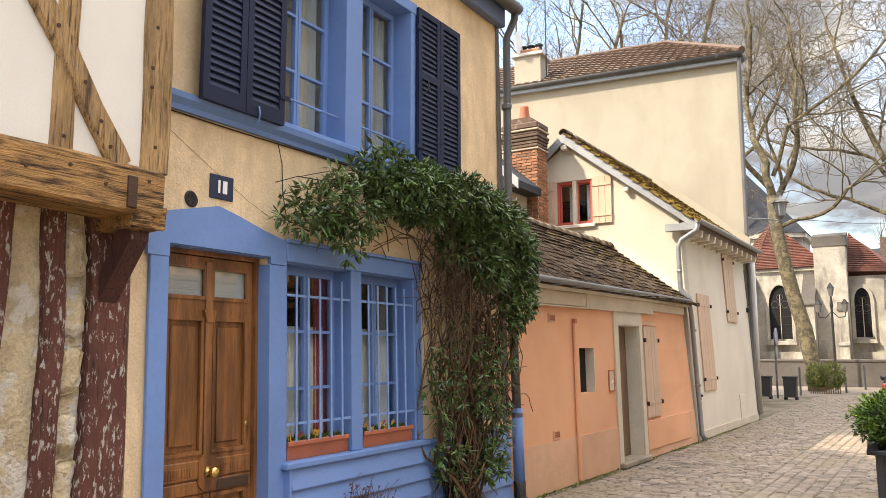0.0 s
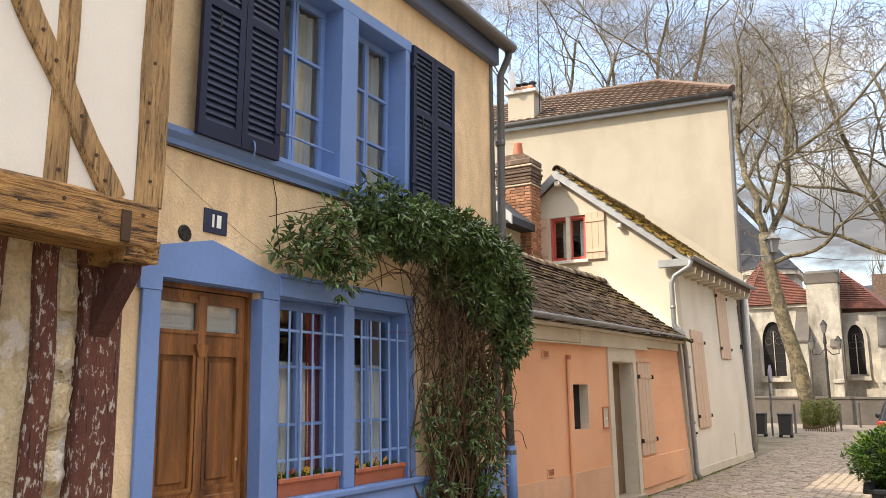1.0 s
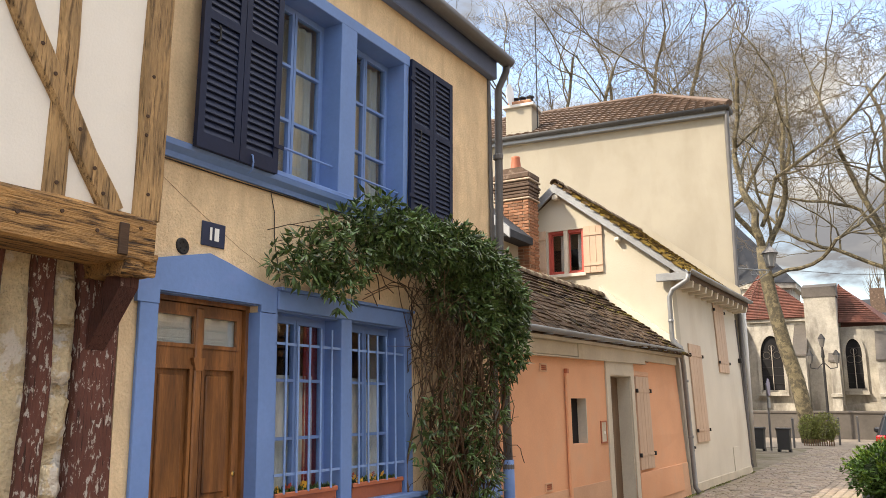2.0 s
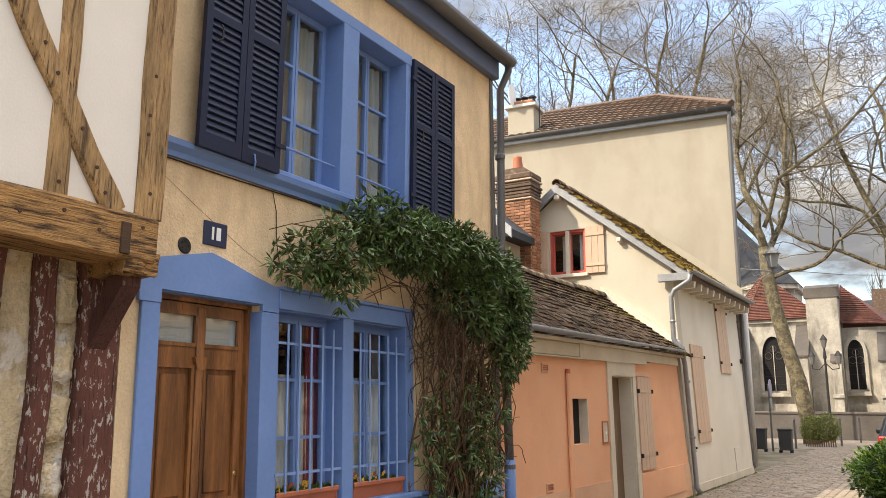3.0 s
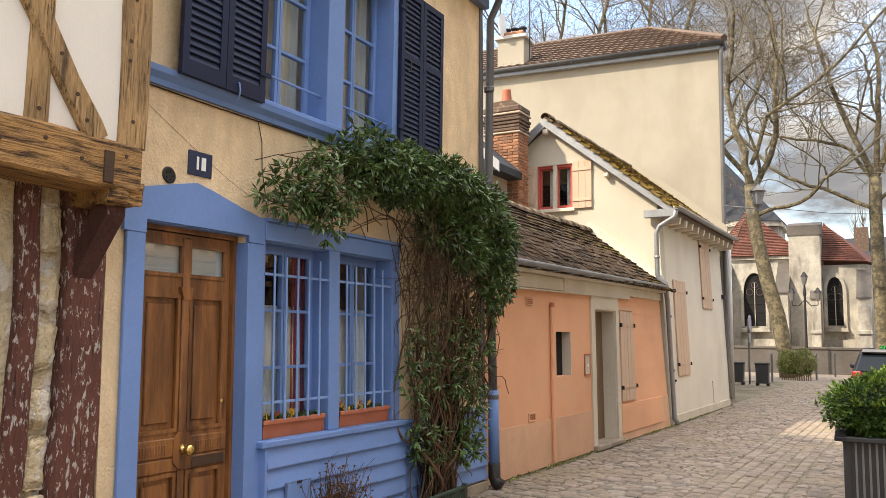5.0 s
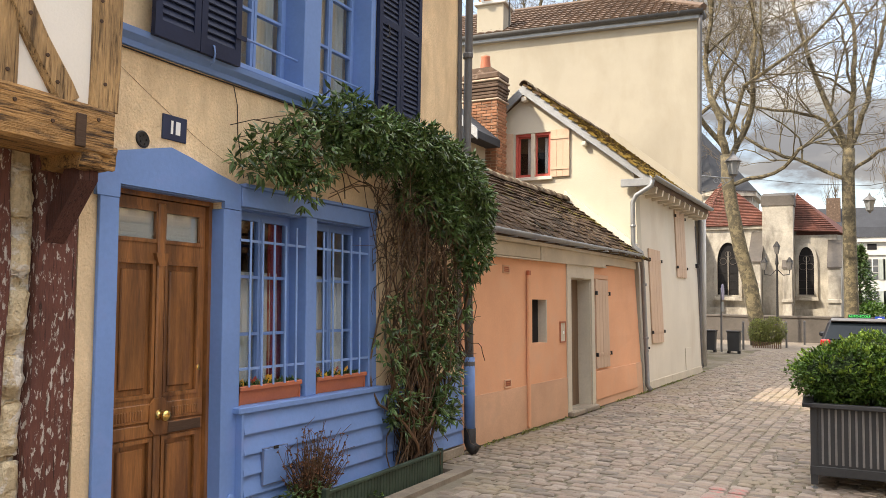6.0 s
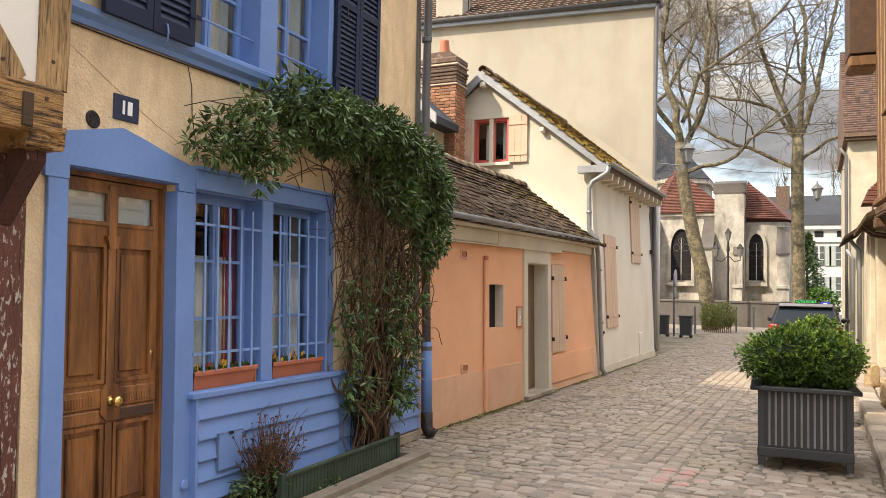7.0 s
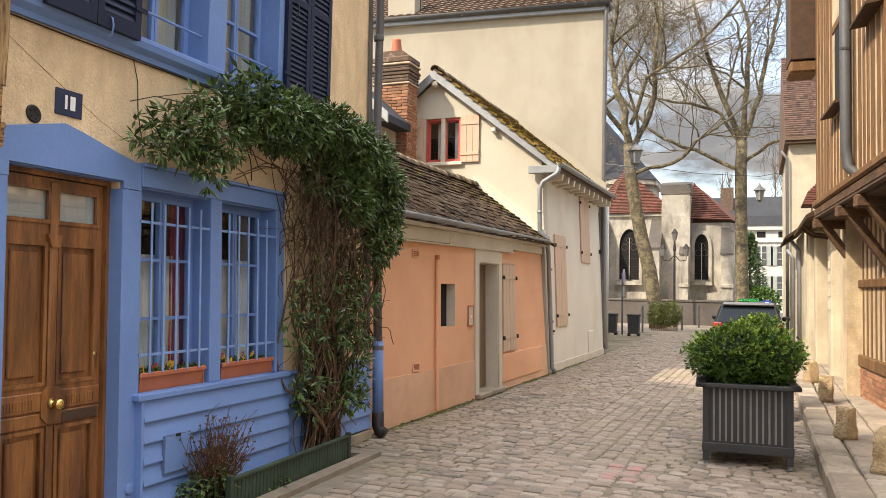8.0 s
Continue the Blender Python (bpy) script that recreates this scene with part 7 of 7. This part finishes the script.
# clay tile courses on the two church roofs
def slope_courses(parent, a, b, apex_, n, material):
    a, b, apex_ = Vector(a), Vector(b), Vector(apex_)
    nm = (b - a).cross(apex_ - a).normalized()
    if nm.z < 0:
        nm = -nm
    vs, fs = [], []
    for i in range(n):
        s0, s1 = i / n, (i + 1.1) / n
        s1 = min(1.0, s1)
        l0, r0_ = a.lerp(apex_, s0) + nm * 0.06, b.lerp(apex_, s0) + nm * 0.06
        l1, r1_ = a.lerp(apex_, s1) + nm * 0.015, b.lerp(apex_, s1) + nm * 0.015
        cols = max(1, int((r0_ - l0).length / 0.2))
        for k in range(cols):
            q0, q1 = k / cols, (k + 0.97) / cols
            p = [l0.lerp(r0_, q0), l0.lerp(r0_, q1), l1.lerp(r1_, q1), l1.lerp(r1_, q0)]
            p += [p[0] - nm * 0.05, p[1] - nm * 0.05]
            bb = len(vs)
            vs += [tuple(q) for q in p]
            fs += [(bb, bb + 1, bb + 2, bb + 3), (bb + 4, bb + 5, bb + 1, bb)]
    stuff_mesh("roof_tiles", vs, fs, material, parent, "red clay tile courses")
    part("hip_ridge", tube([a + nm * 0.05, apex_ + nm * 0.05], 0.04, 5), TILE_RED, parent)


slope_courses(church, (-3.8, -0.3, 5.92), (-0.1, -0.2, 5.92), (-3.15, 2.2, 8.67), 30, TILE_RED)
slope_courses(church, (0.2, -0.25, 5.60), (2.75, -0.25, 5.47), (0.74, 1.2, 7.64), 20, TILE_RED)
slope_courses(church, (-4.9, 0.5, 5.92), (-3.8, -0.3, 5.92), (-3.15, 2.2, 8.67), 20, TILE_RED)

vs, fs = [], []
for k in range(40):
    s0, s1 = k / 40, (k + 1.15) / 40
    for c in range(36):
        xa, xb = 4.80 + c * 0.133, 4.80 + c * 0.133 + 0.125
        b = len(vs)
        y0, z0, y1, z1 = 28.15 + 4.05 * s0, 6.84 + 3.76 * s0, 28.15 + 4.05 * s1, 6.84 + 3.76 * s1
        vs += [(xa, y0, z0 + 0.07), (xb, y0, z0 + 0.07), (xb, y1, z1 + 0.02), (xa, y1, z1 + 0.02), (xa, y0, z0 + 0.02), (xb, y0, z0 + 0.02)]
        fs += [(b, b + 1, b + 2, b + 3), (b + 4, b + 5, b + 1, b)]
stuff_mesh("roof_tiles", vs, fs, TILE_FAR, cream_right, "brown clay tile courses")

# bricks of the base under the right-hand house
me_b = to_mesh("brick", box(-0.01, 0.012, -0.105, 0.105, -0.03, 0.03, 0.004), BRICK)
for i in range(6):
    for k in range(18):
        yy = 0.2 + k * 0.228 + (0.114 if i % 2 else 0)
        if yy < 4.15:
            shared_piece("brick", me_b, pose(0.534, yy, 0.14 + i * 0.074), brick_base)

# kerb stones and pavement slabs
y = -5.8
i = 0
while y < 28:
    l = rnd.uniform(0.85, 1.35)
    xk = 4.42 + 0.012 * max(0.0, y - 8)
    top = 0.15 + rnd.uniform(-0.015, 0.02)
    b = box(xk, xk + 0.27, y + 0.008, y + l - 0.008, -0.03, top, 0.025)
    part("kerb_stone", b, KERB, pavement)
    part("slab", box(xk + 0.285, xk + 0.62, y + 0.01, y + l - 0.01, 0.02, 0.145 + rnd.uniform(-0.008, 0.008), 0.012), PAVE, pavement)
    part("slab", box(xk + 0.635, 5.70, y + 0.01, y + l - 0.01, 0.02, 0.15 + rnd.uniform(-0.008, 0.008), 0.012), PAVE, pavement)
    y += l
    i += 1


# rough guard stones on the pavement edge
def guard_stone(at, w, h, seed, d=None):
    bmg = bmesh.new()
    bmesh.ops.create_cube(bmg, size=1.0)
    bmesh.ops.subdivide_edges(bmg, edges=list(bmg.edges), cuts=5, use_grid_fill=True)
    for v in bmg.verts:
        c = v.co.copy()
        t_ = 1.0 - 0.16 * (c.z + 0.5)
        rnd_ = 1.0 - 0.10 * (abs(c.x) * 2) ** 4 * (abs(c.y) * 2) ** 4
        q = Vector((c.x * w * t_ * rnd_, c.y * (d or w) * t_ * rnd_, (c.z + 0.5) * h))
        nz = noise.noise_vector(q * 9 + Vector((seed * 7.1, 0, 0))) * 0.032 + noise.noise_vector(q * 24 + Vector((seed, 3, 0))) * 0.012
        if c.z > -0.49:
            q += nz
        v.co = q
    g = solid("guard_stone", bmg, ROUGH_STONE, "rough weathered yellow limestone guard stone on the pavement", "guard stone", "guard stones", smooth=True)
    g.matrix_world = Matrix.Translation(at) @ Matrix.Rotation(seed * 0.7, 4, "Z")


guard_stone((4.74, 9.05, 0.14), 0.165, 0.32, 1)
guard_stone((4.78, 12.05, 0.14), 0.19, 0.36, 2)
guard_stone((4.74, 14.5, 0.14), 0.18, 0.36, 3)
guard_stone((4.98, 7.55, 0.14), 0.36, 0.34, 4, 0.5)

# setts of the street
road = thing("road", None, "street of worn granite setts with pale sandy joints", "road", kind="structure")


def sett(cx, cy, lx, ly, z, tilt, r_):
    b = 0.014
    x0, x1, y0, y1 = cx - lx / 2, cx + lx / 2, cy - ly / 2, cy + ly / 2
    j = [r_.uniform(-0.006, 0.006) for _ in range(8)]
    lo = [(x0 + j[0], y0 + j[1], -0.02), (x1 + j[2], y0 + j[3], -0.02), (x1 + j[4], y1 + j[5], -0.02), (x0 + j[6], y1 + j[7], -0.02)]
    mid = [(p[0], p[1], z - 0.010) for p in lo]
    c = 0.018
    ov = [(x0 + b + c, y0 + b), (x1 - b - c, y0 + b), (x1 - b, y0 + b + c), (x1 - b, y1 - b - c), (x1 - b - c, y1 - b), (x0 + b + c, y1 - b), (x0 + b, y1 - b - c), (x0 + b, y0 + b + c)]
    top = [(px, py, z + tilt[0] * (px - cx) + tilt[1] * (py - cy)) for px, py in ov]
    vs = lo + mid + top + [(cx, cy, z + 0.005)]
    fs = [(k, (k + 1) % 4, 4 + (k + 1) % 4, 4 + k) for k in range(4)]
    for k in range(4):
        fs.append((4 + k, 4 + (k + 1) % 4, 8 + 2 * k + 1, 8 + 2 * k))
        fs.append((4 + (k + 1) % 4, 8 + (2 * k + 2) % 8, 8 + 2 * k + 1))
    for k in range(8):
        fs.append((8 + k, 8 + (k + 1) % 8, 16))
    return vs, fs


rnd = random.Random(99)
sv, sf = [], []
near = 0
variants = []
for k in range(12):
    vs, fs = sett(0, 0, 0.145 + 0.012 * (k % 4), 0.086 + 0.006 * (k % 3), 0.0, (rnd.gauss(0, 0.02), rnd.gauss(0, 0.03)), rnd)
    mv = bpy.data.meshes.new("sett")
    mv.from_pydata(vs, [], fs)
    mv.materials.append(COBBLE)
    variants.append(mv)
sprayed = variants[0].copy()
sprayed.materials[0] = surface("sett with red spray paint", (0.30, 0.225, 0.19), 0.75, 0.2, 50, 5, 0.35, stain=(0.42, 0.17, 0.145), stain_at=(0.50, 0.62), stain_scale=7)
BAND_X = (1.88, 2.76)


def lay(cx, cy, lx, ly, z):
    global near
    if 5.9 < cy < 7.6 and 1.2 < cx < 4.0 and near < 300:
        me_ = rnd.choice(variants)
        if 2.6 < cx < 3.1 and 6.9 < cy < 7.5 and rnd.random() < 0.6:
            me_ = sprayed
        shared_piece("sett", me_, pose(cx, cy, z, rnd.gauss(0, 1.0), rnd.gauss(0, 1.0), rnd.gauss(0, 1.2) + (90 if ly > lx else 0)), road)
        near += 1
        return
    vs, fs = sett(cx, cy, lx, ly, z, (rnd.gauss(0, 0.02), rnd.gauss(0, 0.03)), rnd)
    b = len(sv)
    sv.extend(vs)
    sf.extend([tuple(b + q for q in f) for f in fs])


y = -4.0
while y < 32:
    pitch = rnd.uniform(0.105, 0.128)
    lean = -0.05
    sh = 0.02 * (y - 7)
    for xa, xb in ((0.06 + 0.027 * min(7.2, max(0, y - 7.75)), BAND_X[0] + sh), (BAND_X[1] + sh, 4.42 + 0.012 * max(0, y - 8))):
        x = xa + rnd.uniform(0, 0.06)
        while x < xb - 0.06:
            l = min(rnd.uniform(0.13, 0.24), xb - x)
            if not (x < 0.62 and 4.2 < y < 6.85):
                lay(x + l / 2, y + lean * (x - xa) + rnd.uniform(-0.006, 0.006), l - 0.026, pitch - 0.024, rnd.uniform(-0.008, 0.006))
            x += l
    y += pitch
for c in range(6):
    y = -4.0 + rnd.uniform(0, 0.1)
    wcol = (BAND_X[1] - BAND_X[0]) / 6
    while y < 32:
        l = rnd.uniform(0.085, 0.12)
        lay(BAND_X[0] + 0.02 * (y - 7) + (c + 0.5) * wcol, y + l / 2, wcol - 0.020, l - 0.018, rnd.uniform(-0.010, 0.004))
        y += l
stuff_mesh("sett_field", sv, sf, COBBLE_STUFF, road, "many worn granite setts")

# pale gravel square before the church
square = solid("square_paving", box(-12, 14, 32.0, 41.0, -0.03, 0.0), PAVE, "pale paved square before the church", "pavement", kind="structure")
far_road = solid("far_road", box(4.3, 30, 41.0, 74.0, -0.03, 0.0), GREY_STONE, "grey asphalt road beyond the square", "road", kind="structure")

# moss and small weeds in the angle between wall and road
rnd = random.Random(31)
moss = thing("wall_foot_weeds", None, "moss and small weeds along the wall foot", "weeds", kind="stuff")
pts = []
for _ in range(900):
    y = rnd.uniform(7.8, 20.4) if rnd.random() < 0.85 else rnd.uniform(6.8, 7.6)
    x = (0.03 + 0.027 * min(7.0, max(0.0, y - 7.75)) + 0.01 * max(0.0, y - 14.8)) + abs(rnd.gauss(0.02, 0.03))
    if noise.noise(Vector((0, y * 1.3, 0))) > -0.1:
        pts.append((Vector((x, y, 0.0)), (rnd.gauss(0.4, 0.6), rnd.gauss(0, 0.6), 0.7)))
leaf_cloud("moss_tufts", pts, LEAF_HEDGE, moss, rnd, 0.03, 0.010, "", 0.0, 0.2, 2, 0.6)
